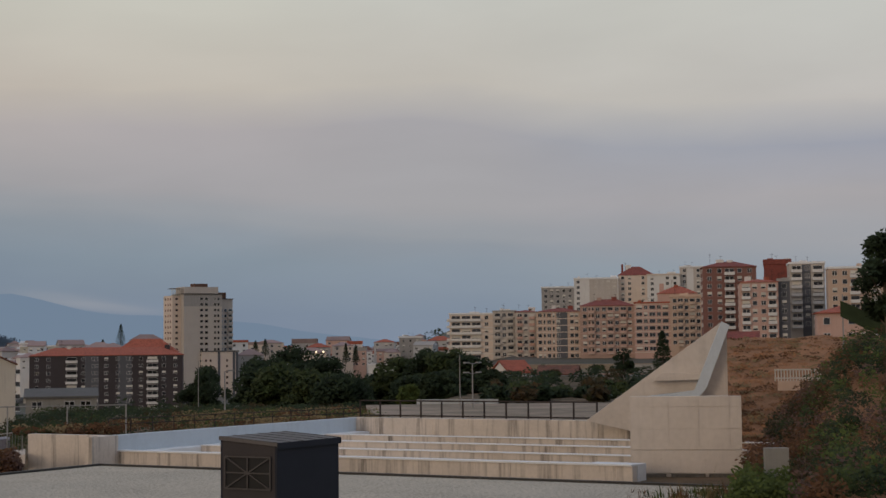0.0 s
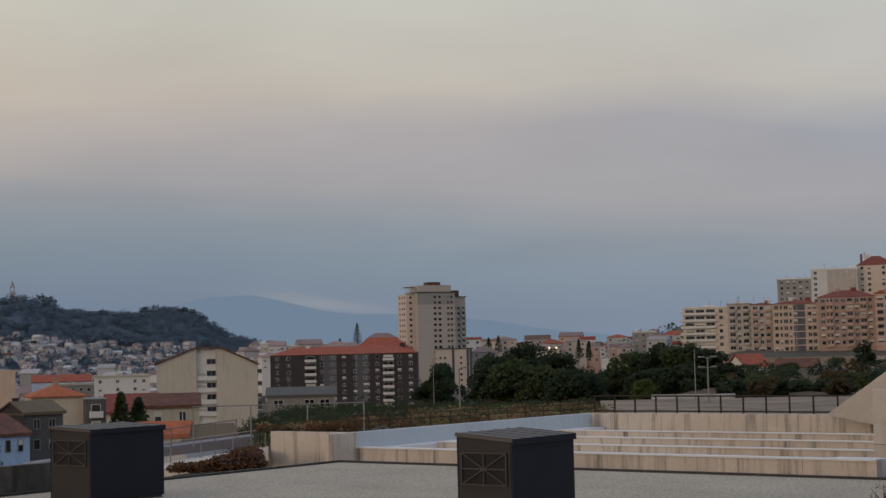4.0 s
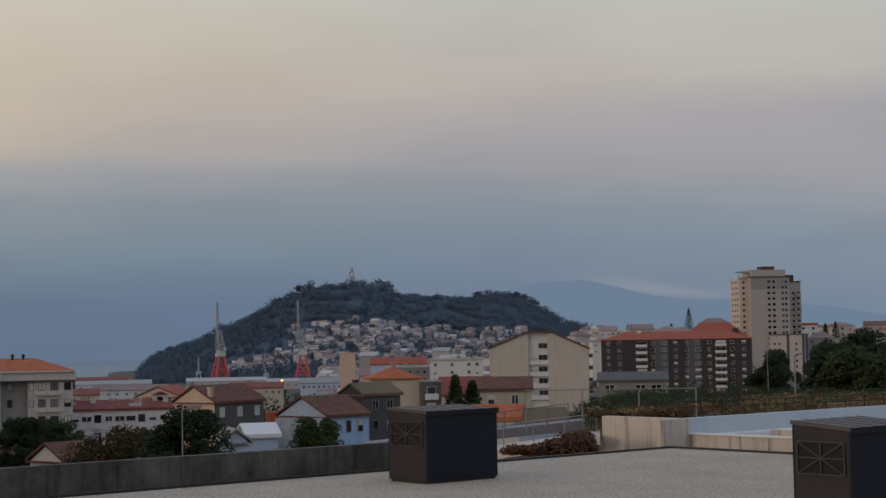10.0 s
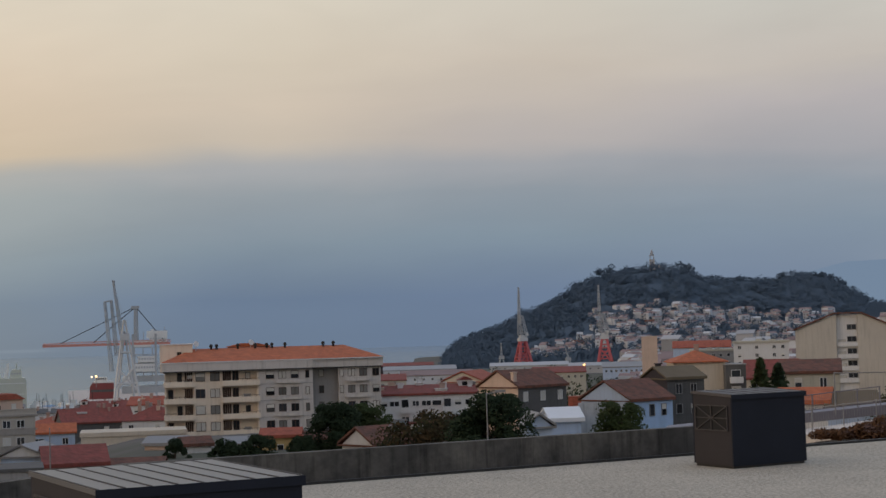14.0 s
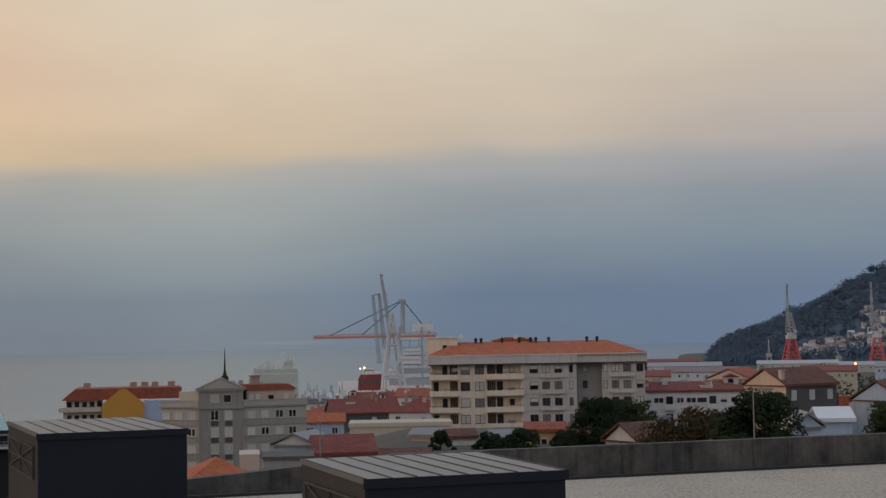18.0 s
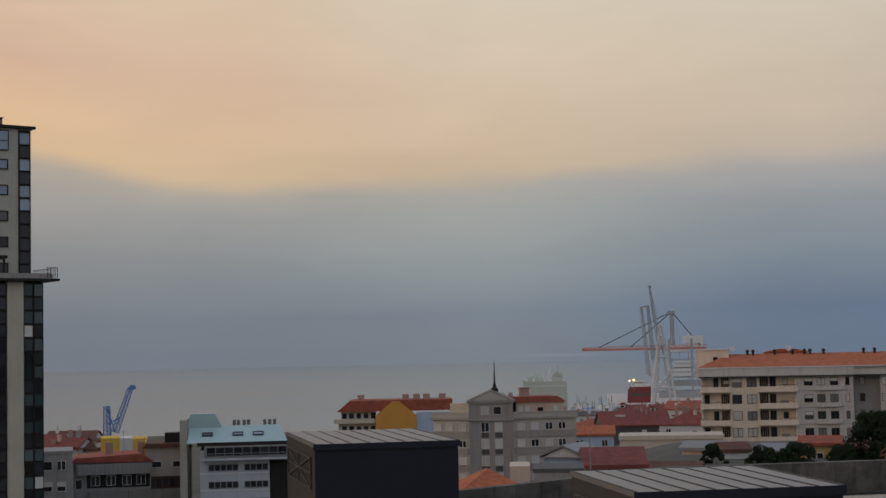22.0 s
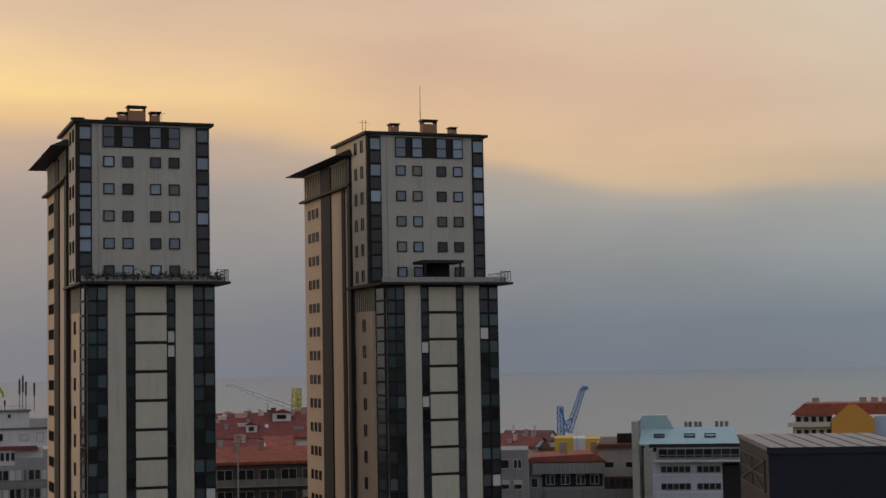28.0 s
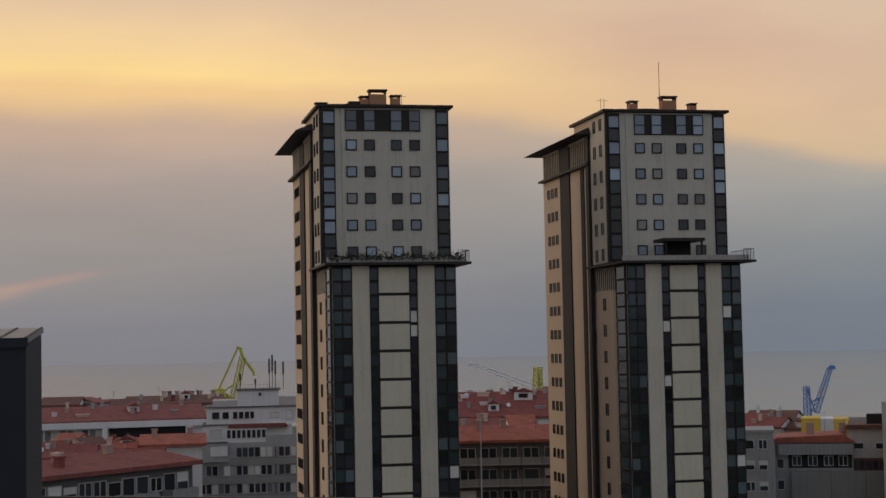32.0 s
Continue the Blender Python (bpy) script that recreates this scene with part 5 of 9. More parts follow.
scrub("field_grass", "tall straw-yellow and green grass over the field", _tall, None, 110, 0.1, 1, 16, ["straw", "straw", "leaf_light", "dry", "leaf"])
scrub("dry_grass", "dry reddish grass along the top of the parapet", _spots, None, 70, 0.1, 1, 7, ["dry", "straw", "leaf", "dry"])
_spots = [(polar(b, 67.6 + _r.uniform(0, 2), -0.35), _r.uniform(0.15, 0.4), _r.uniform(0.15, 0.4) + max(0.0, -b - 20.6) * _r.uniform(0.05, 0.4)) for b in [-19.2 - 3.5 * _r.random() ** 0.6 for _ in range(170)]]
scrub("dry_shrubs", "rust-brown dry shrubs against the parapet corner", _spots, None, 80, 0.09, 1, 8, ["dry", "dry", "rust"])
_spots = [(polar(b, 190 + _r.uniform(-20, 60), -0.8), _r.uniform(1.5, 3), _r.uniform(1.2, 2.6)) for b in [_r.uniform(-44.5, -39.2) for _ in range(13)]] + [(polar(_r.uniform(-43.5, -39.1), _r.uniform(128, 142), 0.2), _r.uniform(0.5, 1.2), _r.uniform(0.4, 1.4)) for _ in range(26)]
_spots += [(polar(b, _r.uniform(150, 178), -0.4), _r.uniform(0.7, 1.4), _r.uniform(0.6, 1.7)) for b in [_r.uniform(-44.6, -38.2) for _ in range(20)]] + [(polar(_r.uniform(-46.5, -39.5), _r.uniform(285, 395), -0.8), _r.uniform(1.0, 2.4), _r.uniform(0.8, 2.2)) for _ in range(30)]
scrub("hedge", "dark hedges and bushes below the hillside flats", _spots, None, 230, 0.3, 1, 9, ["leaf_dark", "leaf_dark", "leaf", "leaf_autumn"])


def make_yard():
    """The paved yard behind the court's railing, with the low wall at its end."""
    bm = bmesh.new()
    cols = 16
    ring = []
    for d in (90, 106, 124):
        ring.append([bm.verts.new(polar(-34.8 - 10.5 * k / cols, d, 0.32)) for k in range(cols + 1)])
    for a, b in zip(ring, ring[1:]):
        for k in range(cols):
            bm.faces.new((a[k], a[k + 1], b[k + 1], b[k]))
    solid("pavement_yard", bm, "yard", "worn grey paved yard behind the railing", kind="structure")
    a, b = polar(-36.6, 126), polar(-39.5, 125)
    v = b - a
    bm = bmesh.new()
    add_box(bm, 0, v.length, 0, 0.25, -0.6, 0.62)
    solid("wall_yard", bm, "block_wall", "low pale wall at the end of the yard", kind="structure", m=pose(a.x, a.y, 0, 0, 0, math.degrees(math.atan2(v.y, v.x))))


make_yard()


def make_bank():
    """The overgrown bank that rises beside the roof."""
    rng = random.Random(12)

    def height(b, d):
        return 0.1 + smooth(-48.2, -52.5, b) * (0.8 + smooth(44, 70, d) * 3.4)
    bm = bmesh.new()
    rows = []
    for d in (34, 40, 46, 52, 58, 64, 70, 76):
        rows.append([bm.verts.new(polar(-47.6 - 0.55 * i, d, height(-47.6 - 0.55 * i, d) - 0.3 + 0.2 * noise.noise((i * 0.8, d * 0.3, 4)))) for i in range(22)])
    for a, b in zip(rows, rows[1:]):
        for i in range(21):
            bm.faces.new((a[i], b[i], b[i + 1], a[i + 1])).smooth = True
    solid("bank", bm, "soil", "earth bank overgrown with dry shrubs", kind="structure")
    spots, green, light = [], [], []
    for _ in range(620):
        b, d = rng.uniform(-58, -48.3), rng.uniform(38, 74)
        if (b > -48.6 - (d - 46) * 0.02 and d > 60) or (b > -50.0 and d < 49):
            continue
        p = polar(b, d, height(b, d))
        pick = rng.random()
        (green if (b < -50.6 and pick < 0.62) or pick < 0.16 else spots).append((p, rng.uniform(0.3, 0.65), rng.uniform(0.4, 1.1)))
    for _ in range(40):
        b = rng.uniform(-50.0, -47.7)
        light.append((polar(b, rng.uniform(43.5, 47), 0.1), 0.34, rng.uniform(0.35, 1.05)))
    tufts = []
    for _ in range(420):
        b, d = rng.uniform(-51.5, -47.1), rng.uniform(70, 106)
        tufts.append((polar(b, d, chain(d, [(66, 0.0), (78, 1.2), (90, 3.2), (104, 4.9), (110, 5.1)]) - 0.05), rng.uniform(0.3, 0.8), rng.uniform(0.08, 0.22)))
    scrub("slope_grass", "withered grass tufts over the bare slope", tufts, None, 30, 0.1, 1, 18, ["soil", "dry", "soil", "straw"])
    scrub("dry_bushes", "dry rust-brown bushes and tall stalks on the bank", spots, None, 130, 0.075, 1, 13, ["dry", "rust", "leaf_autumn", "dry"])
    scrub("green_bushes", "green creepers and bushes on the bank", green, None, 150, 0.075, 1, 14, ["leaf", "leaf_dark", "leaf", "leaf_light"])
    scrub("bright_bush", "bright green bush at the foot of the bank", light, "leaf_light", 220, 0.075, 1, 15)
    bm = bmesh.new()
    for _ in range(60):
        c = polar(-44.3 - 4.0 * rng.random() ** 0.6, rng.uniform(45.4, 50.0), -0.05)
        tall, tint = rng.uniform(0.15, 0.55), rng.choice((0, 1, 1, 2, 3))
        for _ in range(22):
            p = c + Vector((rng.gauss(0, 0.16), rng.gauss(0, 0.16), 0))
            t = p + Vector((rng.gauss(0, 0.12), rng.gauss(0, 0.12), tall * rng.uniform(0.5, 1.1)))
            s = Vector((rng.gauss(0, 0.016), rng.gauss(0, 0.016), 0))
            add_poly(bm, (p - s, p + s, t), tint)
    solid("edge_grass", bm, ["leaf", "straw", "dry", "leaf_light"], "green and dry grass tufts at the roof's edge", kind="stuff")
    bm = bmesh.new()
    for _ in range(700):
        b = rng.uniform(-56, -44.4)
        d = rng.uniform(46, 60)
        p = polar(b, d, (height(b, d) if b < -48 else -0.1))
        t = p + Vector((rng.gauss(0, 0.12), rng.gauss(0, 0.12), rng.uniform(0.5, 1.4)))
        s = Vector((0.012, 0.012, 0))
        add_poly(bm, (p - s, p + s, t))
    solid("stalks", bm, "straw", "tall dry grass stalks", kind="stuff")


make_bank()


def make_bank_things():
    at = polar(-50.0, 78)
    ob = thing("guard_rail", "white slatted guard rail on the earth slope", "railing", pose(at.x, at.y, 2.85, 0, 0, -50))
    bm = bmesh.new()
    add_box(bm, -1.1, 1.1, -0.05, 0.05, 0.45, 0.52)
    add_box(bm, -1.1, 1.1, -0.05, 0.05, 0.05, 0.12)
    part("rail", bm, "flat_grey", ob)
    bar = shared(("baluster", 1), lambda b: add_box(b, -0.035, 0.035, -0.03, 0.03, -0.05, 0.46), ["flat_grey"])
    for k in range(16):
        piece("baluster", bar, ob, pose(-1.05 + 0.14 * k, 0, 0))
    bm = bmesh.new()
    add_box(bm, -0.95, 0.1, -0.1, 0.4, -0.5, -0.05)
    part("footing", bm, "flat_tan", ob)
    at = polar(-49.3, 47.5)
    bm = bmesh.new()
    add_box(bm, -0.4, 0.28, 0, 0.3, -0.5, 1.5)
    solid("wall_stub", bm, "concrete_panel", "short grey concrete wall stub among dry shrubs", kind="structure", m=pose(at.x, at.y, 0, 0, 0, -38))
    at = polar(-52.55, 82)
    ob = thing("green_screen_fence", "dark green mesh fence at the top of the bank", "fence", pose(at.x, at.y, 4.3, 0, 0, -70))
    bm = bmesh.new()
    add_prism(bm, [(-1.6, 1.6), (1.2, 0.2), (1.2, 1.2), (-1.6, 2.4)], 0, 0.05)
    part("mesh_panel", bm, "leaf_dark", ob)
    for x in (-1.5, 0, 1.15):
        bm = bmesh.new()
        add_bar(bm, (x, 0.08, -0.3), (x, 0.08, 2.1 - 0.4 * x), 0.04)
        part("post", bm, "galvanised", ob)


make_bank_things()


# ---- fences, rails and lamps ----
def fence(label, a, b, height, gap, mat, rails=(0.95,), bars=0, r=0.035, group=""):
    """Posts from a to b with rails, and bars between them."""
    d = b - a
    ln = math.hypot(d.x, d.y)
    ob = thing("fence", label, "fence", pose(a.x, a.y, a.z, 0, 0, math.degrees(math.atan2(d.y, d.x))), group)
    n = max(1, round(ln / gap))
    post = shared(("post", height, mat, r), lambda bm: add_bar(bm, (0, 0, -0.3), (0, 0, height), r, 6), [mat])
    rise = d.z / ln
    for k in range(n + 1):
        piece("post", post, ob, pose(ln * k / n, 0, d.z * k / n))
    for h in rails:
        bm = bmesh.new()
        add_bar(bm, (0, 0, height * h), (ln, 0, height * h + d.z), r * 0.8, 5)
        part("rail", bm, mat, ob)
    if bars:
        bm = bmesh.new()
        m = int(ln / bars)
        for k in range(m):
            x = ln * (k + 0.5) / m
            add_bar(bm, (x, 0, 0.08 + rise * x), (x, 0, height * rails[0] + rise * x), r * 0.3, 3)
        tagged(part("railing_infill", bm, mat, ob), kind="stuff")
    return ob


fence("dark rusty railing along the back of the court", polar(-34.6, 87, 0.95), polar(-43.0, 80, 0.95), 0.85, 1.3, "rail_dark", (0.98, 0.06), 0, 0.05)
fence("weathered brown railing at the field's edge", polar(-25.8, 76, 1.0), polar(-34.6, 87, 0.95), 0.45, 1.3, "rail_dark", (0.98, 0.4), 0, 0.03)
fence("tall galvanised frame of a footbridge rail", polar(-20.4, 88, -0.2), polar(-26.4, 88, -0.2), 1.95, 3.4, "galvanised", (0.98,), 0, 0.04)
fence("grey mesh fence along the ramp", polar(-16.6, 84, -2.2), polar(-22.9, 76, -0.9), 1.9, 1.9, "galvanised", (0.97, 0.05), 0.16, 0.03)
fence("violet-grey railing on the viaduct", polar(-17.3, 92, -0.9), polar(-21.9, 94, -0.2), 0.95, 1.2, "rail_violet", (0.97, 0.08), 0.12, 0.035)


def make_ramp():
    bm = bmesh.new()
    for a, b in (((-14.5, 95, -1.5), (-22.5, 96, -0.35)),):
        p, q = polar(*a), polar(*b)
        pts = [p + Vector((0, 0, -0.55)), q + Vector((0, 0, -0.55)), q, p]
        back = [v + Vector((0.9, 2.6, 0)) for v in pts]
        add_poly(bm, pts), add_poly(bm, back)
        for i in range(4):
            j = (i + 1) % 4
            add_poly(bm, (pts[i], pts[j], back[j], back[i]))
    solid("viaduct", bm, "rail_violet", "low viaduct deck with a violet-grey edge", kind="structure")
    bm = bmesh.new()
    p, q = polar(-15.0, 82, -1.9), polar(-23.0, 71, 0.2)
    r, s = polar(-23.0, 77, 0.1), polar(-15.0, 90, -2.2)
    add_poly(bm, (p, q, r, s))
    add_poly(bm, [v + Vector((0, 0, -0.4)) for v in (p, q, r, s)])
    ring = (p, q, r, s)
    for i in range(4):
        j = (i + 1) % 4
        add_poly(bm, (ring[i], ring[j], ring[j] + Vector((0, 0, -0.4)), ring[i] + Vector((0, 0, -0.4))))
    solid("ramp", bm, "concrete", "pale concrete ramp running down behind the roof", kind="structure")
    bm = bmesh.new()
    p, q = polar(-15.0, 92, -6), polar(-22.4, 93, -6)
    add_poly(bm, (p, q, q + Vector((0, 0, 4.8)), p + Vector((0, 0, 3.4))))
    b2 = [v + Vector((0.3, 0.8, 0)) for v in (p, q, q + Vector((0, 0, 4.8)), p + Vector((0, 0, 3.4)))]
    add_poly(bm, b2)
    solid("wall_viaduct", bm, "concrete_dark", "dark retaining wall under the viaduct", kind="structure")


make_ramp()


def street_lamp(label, at, height, heads=1, mat="galvanised", r=0.08):
    ob = thing("street_lamp", label, "street lamp", pose(at.x, at.y, at.z), "lamp posts")
    bm = bmesh.new()
    add_bar(bm, (0, 0, -1), (0, 0, height), r, 6, r * 0.6)
    part("pole", bm, mat, ob)
    for k in range(heads):
        bm = bmesh.new()
        s = 0.55 if k % 2 == 0 else -0.55
        add_bar(bm, (0, 0, height - 0.05 - 0.7 * (k // 2)), (s, 0, height + 0.05 - 0.7 * (k // 2)), 0.03, 4)
        add_box(bm, s - 0.2, s + 0.2, -0.12, 0.12, height - 0.7 * (k // 2), height + 0.1 - 0.7 * (k // 2))
        part("lamp_head", bm, mat, ob)
    return ob


street_lamp("tall grey lamp post in the field", polar(-29.82, 118, -0.6), 3.7, 1)
street_lamp("tall grey lamp post beyond the field", polar(-28.9, 260, -5.0), 8.2, 1)
street_lamp("thin grey pole beyond the railing", polar(-38.15, 112, -0.3), 4.4, 0, r=0.05)
street_lamp("grey mast with several floodlights", polar(-38.6, 115, -0.4), 3.9, 4)
street_lamp("grey pole standing behind the parapet wall", polar(-8.25, 64, 0.0), 2.0, 1, r=0.035)
street_lamp("thin grey pole behind the sloping parapet", polar(7.05, 60, -2.5), 3.9, 0, r=0.035)
street_lamp("grey lamp post between the towers", polar(35.45, 150, -14), 11.5, 1)


# ---- houses below the parapet ----
def gable_house(name, label, mid, d, foot, w, dep, wall_h, rise, turn, wall, gable, roof_mat, front="", floors=1, side="", pitch=2.7, win=(1.0, 1.4), frame_mat="white", chimney=None, over=0.35, style=None, ridge="x", glass_mat="glass"):
    at = polar(mid, d)
    ob = thing(name, label, "house", pose(at.x, at.y, foot, 0, 0, mid + turn))
    bm = bmesh.new()
    add_box(bm, -w / 2, w / 2, 0, dep, -4, wall_h)
    part("wall", bm, wall, ob)
    if gable != wall:
        bm = bmesh.new()
        add_box(bm, -w / 2 - 0.03, -w / 2 - 0.002, 0, dep, -4, wall_h)
        part("end_wall", bm, gable, ob)
    roof_part(ob, "gable" if ridge == "x" else "gablef", w, dep, wall_h, rise, roof_mat, over, gable)
    fs = faces_of(w, dep)
    rng = random.Random(round(d * 7 + mid * 13))
    z0 = wall_h - floors * pitch - 0.1
    if front:
        fill_face(ob, *fs["F"], z0, pitch, floors, front, win, frame_mat, glass_mat, rng=rng if style is None else None)
    if side:
        fill_face(ob, *fs["L"], z0, pitch, floors, side, win, frame_mat, glass_mat, rng=rng)
    if chimney:
        for x, y, h in chimney:
            bm = bmesh.new()
            add_box(bm, x - 0.35, x + 0.35, y - 0.3, y + 0.3, wall_h, wall_h + h)
            add_box(bm, x - 0.45, x + 0.45, y - 0.4, y + 0.4, wall_h + h, wall_h + h + 0.12)
            part("chimney", bm, gable, ob)
    return ob


_w = gable_house("workshop", "long white workshop with a dark red metal roof", -6.1, 300, -15, 19, 14, 8.2, 1.4, 4, "white", "white", "tile_wine", "wWbwWWbww", 2, pitch=3.2, win=(1.3, 1.0), chimney=((3, 7, 2.0), (-4, 7, 1.8)))
gable_house("house", "cream gabled house with a red roof behind the workshop", -7.4, 330, -16.2, 9, 12, 10.6, 2.0, -20, "cream", "cream", "tile_red", "", 1, ridge="y")
gable_house("house", "rough stone house with a peach gable and brown tiled roof", -10.25, 249, -9.8, 10.4, 9.0, 5.7, 2.4, 44, "grey_dark", "peach", "tile_brown", "w.w.w", 2, pitch=2.9, win=(1.0, 1.5), chimney=((-4.9, 1.2, 2.2),), glass_mat="blind")
gable_house("shed", "small white gabled yard shed", -10.1, 150, -8.5, 2.4, 4, 4.0, 1.1, 10, "blue_pale", "blue_pale", "galvanised", "", 1, ridge="y")
gable_house("shed", "whitewashed yard shed with a bright metal roof", -11.05, 160, -8.6, 3.0, 4.5, 4.1, 1.0, 12, "blue_pale", "blue_pale", "cap", "", 1)
building("yard_wall", "bare grey block wall beside the blue cottage", -11.49, -13.18, 165, -9, -3.18, 0.3, 0, "block_wall", "flat", "block_wall", 0.1, 0, over=0.0, category="wall")
building("shed", "small red-painted shed beside the blue cottage", -11.15, -11.6, 240, -9, -5.6, 3, 0, "tile_red", "flat", "tile_red", 0.1, 0, over=0.05)
gable_house("cottage", "bright blue cottage with brown tiled roof", -14.08, 217, -8.6, 7.7, 9.9, 3.4, 2.5, 43, "blue_paint", "blue_pale", "tile_brown", ".ww", 1, win=(0.9, 1.6), frame_mat="galvanised")
gable_house("house", "dark slate-hung house with a mossy brown roof", -15.3, 228, -9, 5.8, 7.5, 6.2, 1.5, 28, "grey_dark", "brick_dark", "tile_moss", "ww", 2, pitch=2.8, frame_mat="grey", chimney=((-2.2, 4, 2.0),))
gable_house("shed", "white plastered chimney block beside the dark house", -14.72, 229, -8.6, 1.3, 1.3, 5.9, 0.25, 0, "blue_pale", "blue_pale", "blue_pale")
building("house", "cream house with an orange tiled roof and glazed balcony", -14.9, -16.7, 282, -9, -1.7, 10, 8, "cream", "hip", "tile_orange", 1.9, 0, 2.8, seed=35, over=0.5, chimneys=1)
building("house_annexe", "dark glazed annexe at the end of the cream house", -16.7, -17.4, 280, -9, -2.4, 8, 8, "grey_dark", "flat", "grey", 0.2, 2, 2.8, "b", seed=36, over=0.1)
gable_house("house", "low long cream house with a dark red roof", -18.2, 300, -9.5, 9.6, 12, 4.0, 3.2, -4, "cream", "cream", "tile_wine", "w.W", 1)
gable_house("house", "brown-roofed house before the cream gable block", -19.6, 230, -8.5, 8, 9, 6.0, 1.6, 0, "stone", "stone", "tile_brown", "ww", 1)
gable_house("outbuilding", "low outbuilding with a bright orange roof", -19.3, 150, -4.4, 4.4, 5, 1.6, 1.1, -6, "white", "white", "tile_orange")
gable_house("outbuilding", "low cottage with a grey-brown tiled roof", -21.0, 150, -4.4, 4.6, 5, 1.2, 1.1, 10, "blue_pale", "blue_pale", "tile_moss")
gable_house("outbuilding", "low white cottage with a brown tiled roof", -4.95, 160, -9.6, 5.4, 5.2, 3.2, 1.6, 38, "white", "white", "tile_brown", chimney=((1.2, 1.6, 1.6),))
gable_house("outbuilding", "garden hut with a brown tiled roof", -7.0, 190, -10.5, 6.5, 6, 2.6, 1.6, -10, "grey", "grey", "tile_brown")
for k, (b, d, z, w) in enumerate(((2.2, 150, -10.0, 6), (0.4, 140, -9.2, 7), (-1.2, 150, -9.6, 5), (3.6, 160, -10.4, 7))):
    gable_house("outbuilding", "low yard building with a dark brown tiled roof", b, d, z, w, 6, 1.2, 1.0, 8 - 9 * k, "grey_dark", "peach", "tile_brown")
for k, (b, d, w, top, wall) in enumerate(((2.0, 200, 3.4, -8.4, "white"), (0.3, 205, 5.0, -8.6, "yellow_wall"), (-0.9, 198, 4.6, -7.6, "yellow_wall"), (-2.0, 200, 4.0, -8.0, "brick"), (3.2, 210, 5.0, -8.8, "peach"))):
    gable_house("outbuilding", "small yard building below the apartment building", b, d, top - 3, w, 4, 3.0 - 0.3 * (k % 2), 0.8, 12 - 8 * k, wall, wall, ("tile_brown", "galvanised", "tile_red")[k % 3], "w", 1, win=(0.8, 0.9))
building("warehouse", "long low cream warehouse with a pale roof", 6.0, 2.4, 270, -16, -10.9, 10, 0, "cream", "flat", "cream", 0.7, 0, over=0.2)

# ---- the cream gable-fronted block ----
building("attic_storey", "raised attic storey with a red hipped roof behind the dark block", -26.0, -28.15, 668, -14, 5.2, 14, -4, "tile_wine", "hip", "tile_red", 5.6, 0, over=0.6)


def make_gable_block():
    at = polar(-20.9, 400)
    ob = thing("gabled_block", "cream gable-fronted block with a recessed white stair strip", "apartment building", pose(at.x, at.y, -9, 0, 0, -20.9))
    bm = bmesh.new()
    add_prism(bm, [(-12.3, -5), (-2.6, -5), (-2.6, 15.3), (-3.0, 15.3), (-12.3, 11.7)], 0, 12)
    part("wall", bm, "gable_cream", ob)
    bm = bmesh.new()
    add_prism(bm, [(2.4, -5), (12.3, -5), (12.3, 11.2), (3.4, 15.3), (2.4, 15.3)], 0, 12)
    part("wall", bm, "gable_cream", ob)
    bm = bmesh.new()
    add_box(bm, -2.58, 2.38, 0.8, 12, -5, 15.3)
    part("stair_wall", bm, "white", ob)
    for f in range(5):
        window(ob, pose(1.0, 0.79, 12.2 - 2.9 * f), 2.2, 1.3, "galvanised", "glass", "double")
        if f:
            window(ob, pose(-1.4, 0.79, 11.6 - 2.9 * f), 1.8, 1.0, "galvanised", "blind")
            balcony(ob, pose(0, 0.8, 10.5 - 2.9 * f), 4.8, 0.7, "white", "white")
    bm = bmesh.new()
    for a, b in (((-12.8, 11.6), (-3.0, 15.45)), ((-3.0, 15.45), (3.4, 15.45)), ((3.4, 15.45), (12.8, 11.1))):
        add_prism(bm, [a, b, (b[0], b[1] + 0.35), (a[0], a[1] + 0.35)], -0.5, 12.5)
    part("roof", bm, "tile_brown", ob)
    for f in range(4):
        balcony(ob, pose(12.3, 3, 9 - 3 * f, 0, 0, 90), 3.0, 1.1, "grey_dark", "white")
        window(ob, pose(-12.32, 6, 9.6 - 3 * f, 0, 0, -90), 1.4, 1.6, "white", "glass")


make_gable_block()
building("workshop", "low stone workshop with a grey metal roof", -23.0, -25.4, 330, -10, -4.0, 14, 0, "concrete_panel", "gable", "grey_dark", 1.5, 1, 2.6, "W.WW", seed=24)

